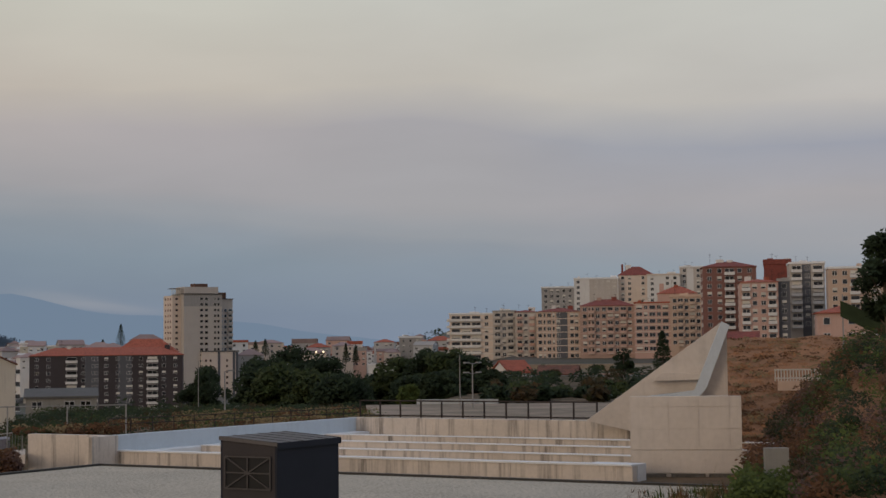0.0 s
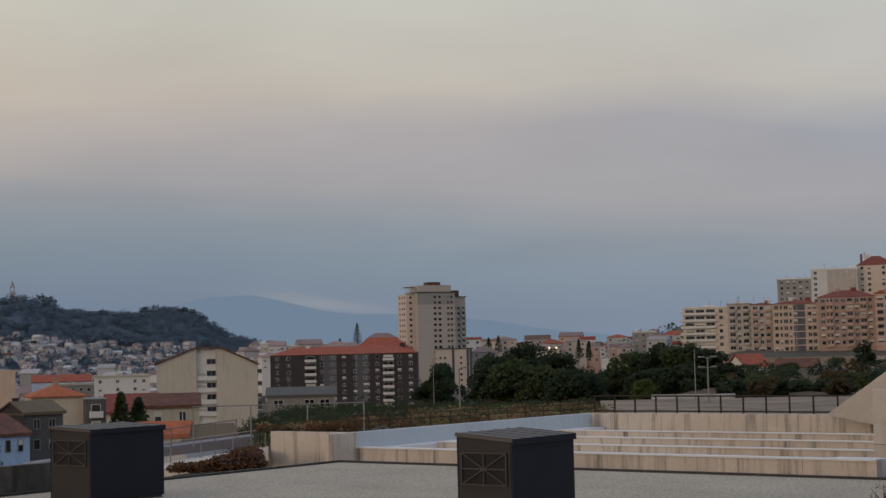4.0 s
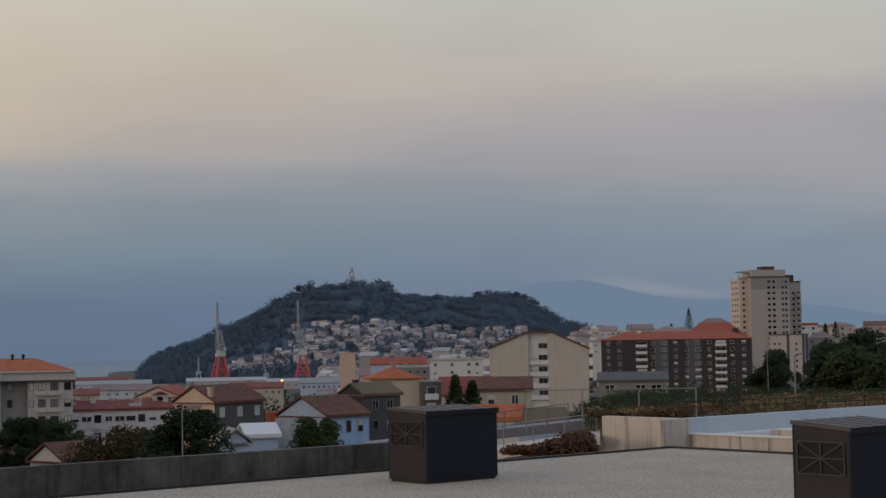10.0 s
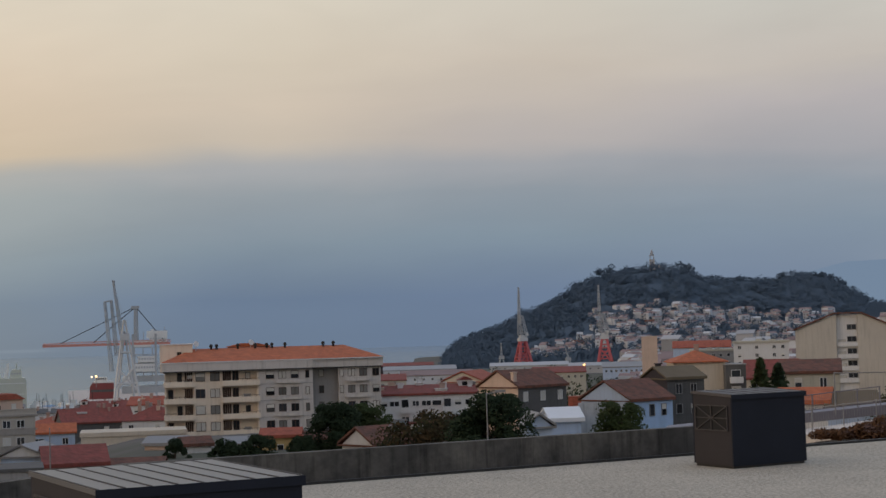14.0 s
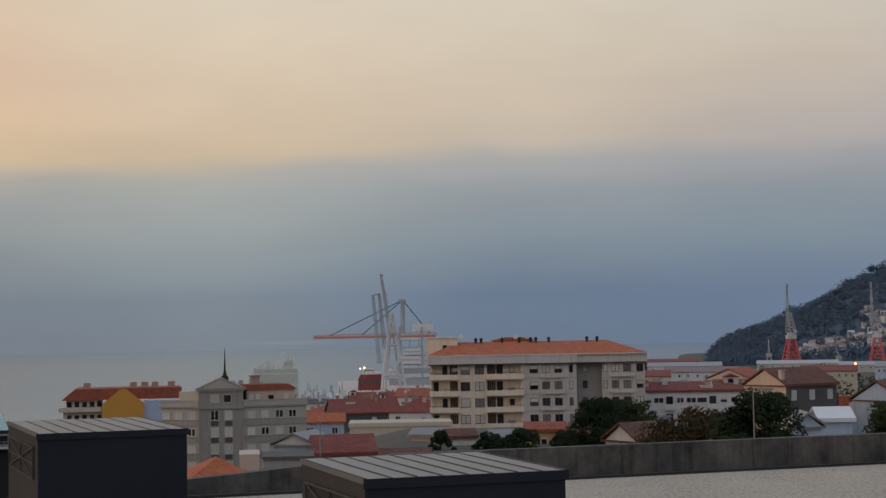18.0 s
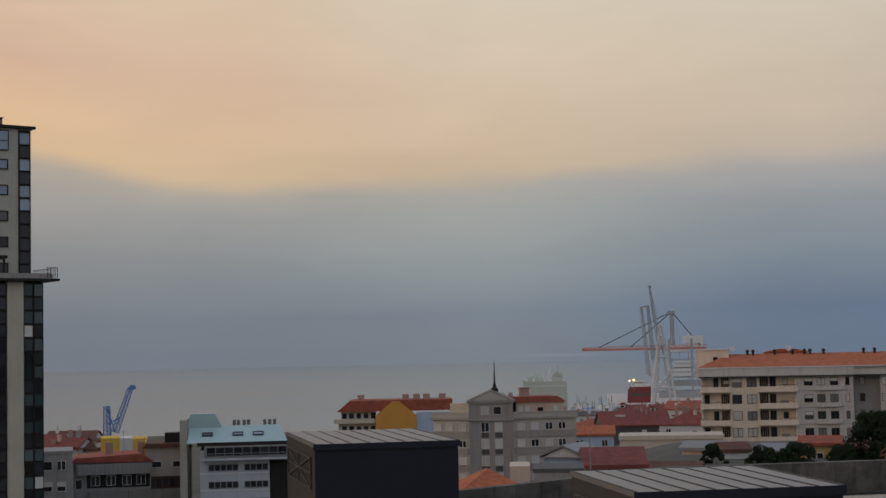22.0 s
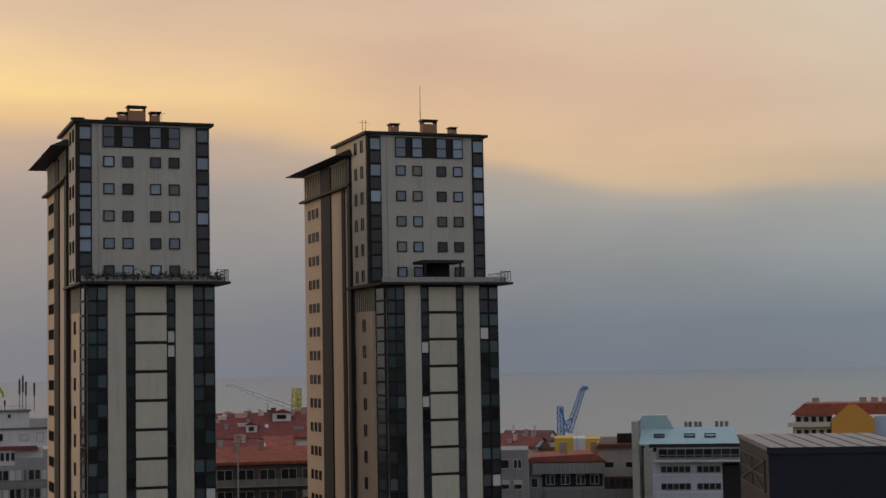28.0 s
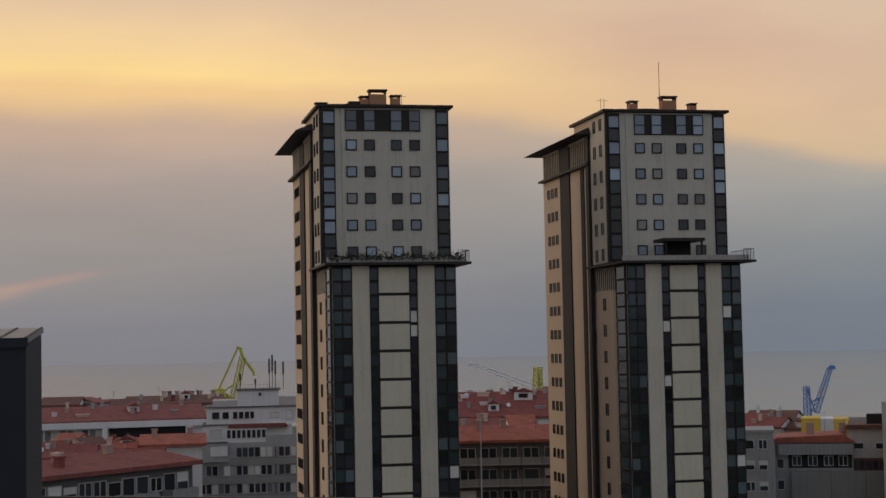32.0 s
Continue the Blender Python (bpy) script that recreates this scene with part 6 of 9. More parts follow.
# ---- the pale tower block ----
def make_pale_tower():
    at = polar(-29.1, 800)
    ob = thing("tower_block", "tall pale residential tower with stepped caps", "tower block", pose(at.x, at.y, -15.9, 0, 0, -29.1 + 20) @ Matrix.Scale(1.1, 4))
    FAR[0] = True
    rng = random.Random(4)

    def block(name, mat, *b):
        bm = bmesh.new()
        add_box(bm, *b)
        return part(name, bm, mat, ob)
    block("wall", "tower_beige", -9.5, 8.5, 0, 16, -8, 45)
    block("side_wing", "flat_cream", -13.5, -9.5, 4, 16, -8, 44.5)
    block("top_band", "grey", -9.56, 8.56, -0.06, -0.004, 39.6, 44.9)
    block("wing", "tower_beige", 8.5, 15.5, 5, 18, -8, 43)
    block("base", "flat_cream", -1.5, 15.8, -1.2, 0, -8, 19.2)
    block("base_slab", "grey_dark", -1.9, 16.2, -1.5, 0.0, 19.2, 19.7)
    for x in (6.6, 13.7, 15.2):
        block("base_pier", "slate_strip", x - 0.6, x + 0.6, -1.26, -1.2, -8, 19.1)
    block("cornice", "grey_dark", -9.9, 8.9, -0.5, 16.2, 45, 45.35)
    block("cornice", "grey_dark", 8.4, 15.9, 4.5, 18.2, 43, 43.35)
    block("cornice", "grey_dark", -13.7, -9.4, 3.6, 9.0, 47.5, 47.75)
    block("attic", "tower_beige", -8.5, 7.5, 2, 14, 45.5, 48.4)
    block("roof_hut", "rust", -2.5, 3.5, 5, 11, 48.4, 50)
    block("roof_hut", "rust", 9.5, 13.5, 8, 14, 43.5, 46.2)
    for k in range(5):
        block("attic_post", "stone", -13.9 + k * 0.95, -13.7 + k * 0.95, 3.2, 3.5, 44.5, 47.5)
    for f in range(19):
        z = 43.0 - 2.52 * f
        for x, w, g in ((-1.2, 1.5, "glass"), (1.1, 1.5, "glass"), (5.2, 1.3, "glass_dull"), (6.8, 1.1, "glass")):
            window(ob, pose(x, -0.07 if z > 39 else -0.01, z), w, 1.2, "flat_grey", g)
        if f > 1:
            for x, w, g in ((9.8, 1.8, "glass_painted_sky"), (12.0, 1.2, "glass"), (14.4, 1.6, "glass_green")):
                window(ob, pose(x, 4.99, z), w, 1.3, "blue_pale", g)
            balcony(ob, pose(14.2, 5.0, z - 1.3), 2.4, 1.0, "flat_grey", "flat_grey")
        if z < 17.5:
            for x in (0.4, 2.6, 10.4):
                window(ob, pose(x, -1.21, z), 1.0, 1.1, "flat_rose", "glass")
        for y in (6.5, 9.5, 13):
            window(ob, pose(-13.51, y, z, 0, 0, -90), 1.3, 1.1, "flat_rose", "glass")
        window(ob, pose(-11.5, 3.99, z), 1.2, 1.1, "flat_rose", "glass")
    FAR[0] = False


make_pale_tower()

# ---- the apartment building with the orange roof ----
def make_apartments():
    at = polar(3.1, 292)
    ob = thing("apartment_building", "cream and grey apartment building with an orange tiled roof", "apartment building", pose(at.x, at.y, -15.5, 0, 0, 2.0))
    rng = random.Random(9)

    def block(name, mat, *boxes):
        bm = bmesh.new()
        for b in boxes:
            add_box(bm, *b)
        return part(name, bm, mat, ob)
    H = 14.2
    block("wall", "apt_cream", (0.0, 16.7, 1.3, 17, -5, H))
    block("wall", "apt_grey", (16.7, 26.5, 0, 17, -5, H))
    block("stair_wall", "grey", (26.5, 31.2, 2.2, 17, -5, H))
    block("wall", "apt_grey", (31.2, 38.9, 0.2, 17, -5, H))
    block("frieze", "apt_grey", (-0.5, 26.6, -0.9, 17.4, H + 0.25, H + 1.7))
    block("frieze", "apt_grey", (26.6, 39.3, -0.5, 17.4, H + 0.25, H + 1.7))
    # dark strip: the frieze's shadow line put into the colour
    block("soffit", "grey_dark", (-0.3, 26.4, -0.6, 17.2, H, H + 0.25), (26.6, 39.0, -0.2, 17.2, H, H + 0.25))
    block("gutter", "cap", (-0.65, 39.4, -1.0, 17.5, H + 1.7, H + 1.85))
    block("infill", "apt_cream", (5.1, 10.2, 0.3, 1.3, -5, H))
    block("corner_pier", "apt_cream", (-0.05, 0.25, 0.2, 1.3, -5, H), (16.4, 16.69, 0.1, 1.3, -5, H))
    for f in range(5):
        z = H - 2.97 * (f + 1) + 0.5
        for x0, x1 in ((-0.2, 5.1), (10.2, 16.9)):
            bm = bmesh.new()
            add_box(bm, x0, x1, -0.7, 1.3, z - 0.12, z + 0.12)
            bal = part("balcony", bm, "apt_cream", ob)
            bm = bmesh.new()
            add_box(bm, x0, x1, -0.7, -0.58, z + 0.12, z + 0.85)
            add_box(bm, x0, x0 + 0.12, -0.58, 1.3, z + 0.12, z + 0.85)
            part("railing", bm, "apt_cream", bal)
            bm = bmesh.new()
            for k in range(int((x1 - x0) / 0.8)):
                add_box(bm, x0 + 0.4 + 0.8 * k, x0 + 0.45 + 0.8 * k, -0.66, -0.62, z + 0.85, z + 1.1)
            add_box(bm, x0, x1, -0.68, -0.6, z + 1.1, z + 1.15)
            part("handrail", bm, "brown_frame", bal)
        for x0, x1, y in ((3.5, 4.9, 1.24), (10.3, 11.8, 1.24)):
            bm = bmesh.new()
            for k in range(4):
                w = (x1 - x0) / 4
                add_box(bm, x0 + w * k + 0.03, x0 + w * (k + 1) - 0.03, y - 0.05 - 0.03 * (k % 2), y, z + 0.15, z + 2.5)
            part("shutter", bm, "brown_frame", ob, "folded dark brown shutters")
        window(ob, pose(1.0 if f % 2 else 2.6, 1.29, z + 1.35), 0.9, 2.1, "brown_frame", "glass")
        window(ob, pose(12.6, 1.29, z + 1.35), 1.1, 2.2, "brown_frame", "glass", "double")
        if f % 2 == 0:
            window(ob, pose(14.8, 1.29, z + 1.6), 0.9, 1.2, "brown_frame", rng.choice(("glass", "blind")))
        else:
            bm = bmesh.new()
            add_box(bm, 14.0, 15.3, 0.9, 1.2, z + 0.12, z + 1.3)
            part("balcony_cupboard", bm, rng.choice(("grey", "white", "brown_frame")), ob)
        for x in (6.3, 8.9):
            window(ob, pose(x, 0.29, z + 1.6), 1.7, 1.6, "brown_frame", rng.choice(("glass", "glass_dull", "glass_dull", "blind")), rng.choice(("double", "blind", "double")))
        for x, w in ((18.75, 1.5), (20.95, 1.4), (23.2, 1.4), (25.5, 0.7), (28.2, 0.9), (31.75, 0.7), (33.55, 1.3), (35.7, 1.4), (38.0, 1.2)):
            y = 2.19 if 26.5 < x < 31.2 else (0.19 if x > 31 else -0.01)
            window(ob, pose(x, y, z + 1.6), w, 1.4, "brown_frame", rng.choice(("glass", "glass_dull", "glass_dull", "blind")), rng.choice(("double", "blind", "double")))
        for x0, x1 in ((19.8, 24.4), (32.3, 36.9)):
            bm = bmesh.new()
            add_prism(bm, [(x0 + 0.3, z + 0.05), (x1 - 0.3, z + 0.05), (x1, z + 0.3), (x1, z + 0.8), (x0, z + 0.8), (x0, z + 0.3)], -0.55, 0.18)
            part("planter", bm, "apt_grey", ob, "long moulded window balcony")
        window(ob, pose(-0.01, 5, z + 1.5, 0, 0, -90), 1.6, 1.6, "brown_frame", "glass")
        block("floor_line", "grey", (16.72, 26.48, -0.03, -0.004, z - 0.05, z + 0.03))
    bm = bmesh.new()
    add_box(bm, 4.0, 4.9, 0.9, 1.2, H - 1.1, H - 0.5)
    part("air_conditioner", bm, "white", ob)
    bm = bmesh.new()
    z = H + 1.86
    c = [(-0.6, -1.0, z), (39.5, -0.6, z), (39.5, 17.6, z), (-0.6, 17.6, z)]
    a, b = (5.0, 8.5, z + 2.3), (33.0, 8.5, z + 2.3)
    for q in ((c[0], c[1], b, a), (c[2], c[3], a, b), (c[1], c[2], b), (c[3], c[0], a)):
        add_poly(bm, q)
    add_poly(bm, c)
    roof = part("roof", bm, "tile_orange", ob, "bright orange tiled hip roof")
    for x in (8.4, 9.4, 13.3, 16.5, 18.6, 19.6, 22.0, 29.1, 31.0):
        bm = bmesh.new()
        add_box(bm, x - 0.2, x + 0.2, 7.6, 8.1, z + 1.3, z + 2.6)
        add_bar(bm, (x, 7.85, z + 2.6), (x, 7.85, z + 2.95), 0.38, 8, 0.26)
        add_bar(bm, (x, 7.85, z + 2.95), (x, 7.85, z + 3.1), 0.3, 8, 0.05)
        part("chimney", bm, "dark_metal", roof)
    for k in range(9):
        bm = bmesh.new()
        x = 6.4 + k * (1.6 if k < 5 else 2.9)
        add_box(bm, x, x + 0.7, 3.3, 3.7, z + 0.84, z + 0.98)
        part("roof_vent", bm, "yellow", roof)
    block("attic", "apt_cream", (-0.9, 5.0, 6, 15, H, H + 5.0))
    block("attic_roof", "cap", (-1.1, 5.4, 5.8, 15.2, H + 5.0, H + 5.2))
    block("attic", "brick", (11.5, 19.4, 12, 16, H + 2, H + 4.3))
    bm = bmesh.new()
    add_prism(bm, [(11.0, H + 4.3), (19.9, H + 4.3), (17.0, H + 4.95), (14.0, H + 4.95)], 11.6, 16.4)
    part("attic_roof", bm, "tile_orange", ob)
    for x, y in ((5.6, 7.0), (15.8, 11.4)):
        bm = bmesh.new()
        add_bar(bm, (x, y, H + 2), (x, y, H + 4.9), 0.05, 5)
        add_bar(bm, (x, y - 0.1, H + 5.0), (x + 0.1, y - 0.35, H + 5.1), 0.1, 12, 0.55)
        part("dish", bm, "white", ob, "white satellite dish")
    window(ob, pose(2.6, 5.98, H + 3.3), 0.8, 0.8, "brown_frame", "glass")


make_apartments()


# ---- the corner building with the pediment ----
def make_corner():
    at = polar(10.75, 285)
    ob = thing("corner_building", "grey stone corner building with a pediment and spire", "building", pose(at.x, at.y, -21, 0, 0, 10.0))
    rng = random.Random(3)

    def block(name, mat, *boxes):
        bm = bmesh.new()
        for b in boxes:
            add_box(bm, *b)
        return part(name, bm, mat, ob)
    H = 13.2
    block("wall", "corner_dark", (-2.8, 5.0, 0, 10, -5, H + 3.0))                     # the middle
    block("band", "corner_dark", (-3.2, 5.4, -0.3, 0, H - 0.2, H + 0.15), (-3.0, 5.2, -0.25, 0, H + 2.85, H + 3.15))
    bm = bmesh.new()
    add_prism(bm, [(-3.3, H + 3.15), (5.5, H + 3.15), (5.5, H + 3.35), (1.1, H + 5.3), (-3.3, H + 3.35)], -0.35, 10)
    part("pediment", bm, "corner_dark", ob, "low triangular pediment")
    bm = bmesh.new()
    add_prism(bm, [(-2.2, H + 3.4), (4.4, H + 3.4), (1.1, H + 4.9)], -0.38, -0.352)
    part("tympanum", bm, "corner_stone", ob)
    for sgn, x0, x1, turn, mx in ((-1, 0, 8.5, -24, -2.8), (1, 0, 14.0, 14, 5.0)):
        bm = bmesh.new()
        add_box(bm, *((-7.2, 0) if sgn < 0 else (0, 11.5)), 0, 9, -5, H)
        w = part("wing_wall", bm, "corner_stone", ob, m=pose(mx, 0.2, 0, 0, 0, turn))
        mm = w.matrix_basis.copy()
        bm = bmesh.new()
        add_box(bm, *((-7.5, 0.1) if sgn < 0 else (-0.1, 11.9)), -0.3, 9.2, H, H + 0.35)
        part("band", bm, "corner_dark", ob, m=mm)
        bm = bmesh.new()
        add_box(bm, *((-7.4, 0.1) if sgn < 0 else (-0.1, 11.8)), -0.12, 9.1, H - 2.4, H - 2.2)
        part("band", bm, "corner_dark", ob, m=mm)
        xs = (-6.2, -3.9, -1.3) if sgn < 0 else (1.4, 3.9, 6.5, 8.9)
        for f in range(5):
            for x in xs:
                window(ob, mm @ pose(x, -0.01, H - 1.3 - 2.95 * f), 1.4, 1.3, "white", rng.choice(("glass", "blind", "blind", "blind")), "double")
            bm = bmesh.new()
            z = H - 2.2 - 2.95 * f
            add_box(bm, *((-7.3, 0.0) if sgn < 0 else (0.0, 11.6)), -0.1, -0.005, z - 0.12, z + 0.1)
            part("string_course", bm, "corner_dark", ob, m=mm)
        bm = bmesh.new()
        add_box(bm, *((-7.3, 0.0) if sgn < 0 else (0.0, 11.7)), -0.15, 0.15, H + 0.35, H + 1.15)
        add_box(bm, *((-7.45, 0.05) if sgn < 0 else (-0.05, 11.85)), -0.25, 0.25, H + 1.15, H + 1.3)
        part("parapet", bm, "corner_stone", ob, m=mm)
        for f in range(4):
            bm = bmesh.new()
            z = H - 3.1 - 2.95 * f
            add_box(bm, *((-7.1, -0.2) if sgn < 0 else (0.2, 11.2)), -0.14, -0.01, z - 0.1, z + 0.75)
            part("spandrel_band", bm, "corner_dark", ob, m=mm)
            for x in xs:
                bm = bmesh.new()
                add_box(bm, x - 0.8, x + 0.8, -0.22, -0.005, H - 2.05 - 2.95 * f, H - 1.95 - 2.95 * f)
                part("window_sill", bm, "corner_stone", ob, m=mm)
        bm = bmesh.new()
        if sgn < 0:
            add_box(bm, -4.2, -0.3, 1.0, 7, H + 0.35, H + 2.9)
            part("attic", bm, "cream", ob, m=mm)
        else:
            add_box(bm, 1.0, 9.8, 1.5, 7, H + 0.35, H + 2.9)
            part("attic", bm, "peach", ob, m=mm)
            bm = bmesh.new()
            add_box(bm, 2.2, 3.8, 3.0, 4.2, H + 2.9, H + 5.3)
            add_box(bm, 2.0, 4.0, 2.8, 4.4, H + 5.3, H + 5.5)
            part("chimney", bm, "brick", ob, m=mm)
            for x in (1.8, 3.0, 8.2):
                window(ob, mm @ pose(x, 1.49, H + 1.6), 0.8, 1.2, "white", "blind")
            bm = bmesh.new()
            add_prism(bm, [(0.6, H + 2.9), (10.2, H + 2.9), (8.6, H + 3.9), (0.8, H + 3.9)], 1.1, 7.4)
            part("attic_roof", bm, "tile_red", ob, m=mm)
            window(ob, mm @ pose(5.4, 1.49, H + 1.3), 1.0, 1.3, "rust", "glass")
    for f in range(5):
        z = H - 1.3 - 2.95 * f
        for x in (0.0, 2.4):
            window(ob, pose(x, -0.01, z), 1.4, 1.7, "white", rng.choice(("glass", "blind", "blind")), "double")
            block("spandrel", "grey_dark", (x - 0.65, x + 0.65, -0.08, -0.005, z - 1.85, z - 0.98))
            block("window_sill", "corner_stone", (x - 0.8, x + 0.8, -0.18, -0.005, z - 0.95, z - 0.86))
    for x in (0.0, 2.2):
        window(ob, pose(x, -0.01, H + 1.6), 1.4, 1.4, "white", "blind" if x < 1 else "glass")
    for x in (-2.6, 4.8):
        block("pilaster", "corner_dark", (x - 0.15, x + 0.15, -0.2, 0, -5, H + 2.8))
    bm = bmesh.new()
    add_bar(bm, (1.8, 3, H + 4.0), (1.8, 3, H + 5.5), 0.7, 8, 0.62)
    add_bar(bm, (1.8, 3, H + 5.5), (1.8, 3, H + 6.3), 0.4, 8, 0.24)
    add_bar(bm, (1.8, 3, H + 6.2), (1.8, 3, H + 10.4), 0.2, 6, 0.04)
    part("spire", bm, "dark_metal", ob, "thin dark spire")
    for k in range(7):
        bm = bmesh.new()
        x = rng.uniform(-6, 9)
        add_box(bm, x, x + 0.8, 8, 8.8, H + 1, H + 3.6 + rng.random())
        part("chimney", bm, "corner_stone", ob)


make_corner()

# ---- the house with the ochre gable ----
def make_ochre():
    at = polar(14.0, 380)
    ob = thing("house", "cream house with red tiled roofs and an ochre gable", "house", pose(at.x, at.y, -22, 0, 0, 14.0))
    rng = random.Random(8)
    bm = bmesh.new()
    add_box(bm, -13, 13.5, 1.0, 14, -5, 10.6)
    part("wall", bm, "cream", ob)
    bm = bmesh.new()
    add_prism(bm, [(-13.4, 12.6), (14, 12.6), (14, 15.2), (-10.2, 15.2)], 0.2, 14)
    part("roof", bm, "tile_red", ob)
    bm = bmesh.new()
    add_box(bm, -12.4, -4.2, 1.4, 13, 10.6, 12.6)
    part("attic", bm, "cream", ob)
    bm = bmesh.new()
    add_prism(bm, [(-4.2, -5), (5.4, -5), (5.4, 11.6), (1.4, 14.9), (-0.2, 14.9), (-4.2, 11.6)], -0.6, 1.0)
    part("gable_wall", bm, "ochre", ob, "plain ochre gable wall")
    bm = bmesh.new()
    add_box(bm, 5.4, 13.4, 0.4, 1.0, -5, 12.2)
    part("wall", bm, "blue_pale", ob)
    for k in range(5):
        window(ob, pose(-11.6 + 1.7 * k, 1.39, 11.6), 1.2, 1.4, "white", "glass")
        window(ob, pose(-11.6 + 1.7 * k, 0.99, 8.6), 1.2, 1.4, "white", "glass")
    bm = bmesh.new()
    add_box(bm, -14, -4.4, -0.4, 1.4, 9.9, 10.9)
    part("terrace", bm, "cream", ob)
    for x in (-8.5, 2.2, 4.8, 7.2, 11.0):
        bm = bmesh.new()
        add_box(bm, x, x + 1.6, 6, 7, 14, 16.4)
        part("chimney", bm, "brick", ob)


make_ochre()

# ---- the office building with the teal roof, and its neighbours ----
def make_office():
    at = polar(19.4, 225)
    ob = thing("office_building", "pale office building with a teal metal roof", "office building", pose(at.x, at.y, -20, 0, 0, 19.4))
    rng = random.Random(2)

    def block(name, mat, *b):
        bm = bmesh.new()
        add_box(bm, *b)
        return part(name, bm, mat, ob)
    block("wall", "office_white", -5.6, 3.9, 0, 12, -6, 11.4)
    block("side_wall", "dark_metal", 3.9, 6.6, 0.5, 12, -6, 9.4)
    block("top_storey", "grey", -5.0, 6.9, -0.9, 12, 10.3, 12.0)
    block("floor_slab", "office_white", -5.2, 7.1, -1.4, 12, 10.05, 10.3)
    block("gutter", "dark_metal", -6.0, 6.6, -0.4, 12, 12.0, 12.5)
    bm = bmesh.new()
    pts = [(-7.4, -0.3, 12.5), (6.4, -0.3, 12.5), (5.6, 4.5, 14.6), (-7.0, 4.5, 14.6)]
    low = [(x, y, z - 0.15) for x, y, z in pts]
    add_poly(bm, pts), add_poly(bm, low)
    for i in range(4):
        j = (i + 1) % 4
        add_poly(bm, (pts[i], pts[j], low[j], low[i]))
    roof = part("roof", bm, "teal_roof", ob, "pale teal sheet-metal roof")
    for x in (-4.6, -0.4, 2.4):
        window(roof, pose(x, 1.85, 13.5, -66), 1.5, 1.0, "dark_metal", "glass_painted_sky", t=0.14)
    bm = bmesh.new()
    add_prism(bm, [(-7.4, 14.4), (-2.6, 14.4), (-3.6, 16.3), (-7.0, 16.3)], 4.0, 6.5)
    part("roof_hut", bm, "teal_roof", ob)
    block("party_wall", "stone", -8.4, -7.4, 1.0, 12, -6, 15.6)
    for k in range(7):
        bm = bmesh.new()
        x = (-0.9, -0.3, 0.5, 1.1, 3.4, 4.1, 4.8)[k]
        add_bar(bm, (x, 6, 14.2), (x, 6, 15.3), 0.25, 6)
        part("flue", bm, "galvanised", ob)
    for f in range(5):
        for k in range(11):
            if k in (0, 6):
                continue
            window(ob, pose(-4.9 + 0.82 * k, -0.01, 9.0 - 2.35 * f), 0.8, 0.95, "galvanised", "glass")
        block("string_course", "cap", -5.62, 3.9, -0.06, -0.005, 8.15 - 2.35 * f, 8.3 - 2.35 * f)
    for k in range(9):
        window(ob, pose(-4.1 + 1.22 * k, -0.91, 11.25), 1.1, 1.1, "dark_metal", "glass")
    block("rail", "galvanised", -5.0, 6.9, -1.34, -1.28, 10.95, 11.05)
    for k in range(13):
        block("baluster", "galvanised", -5.0 + 0.98 * k, -4.95 + 0.98 * k, -1.33, -1.29, 10.3, 10.95)


make_office()


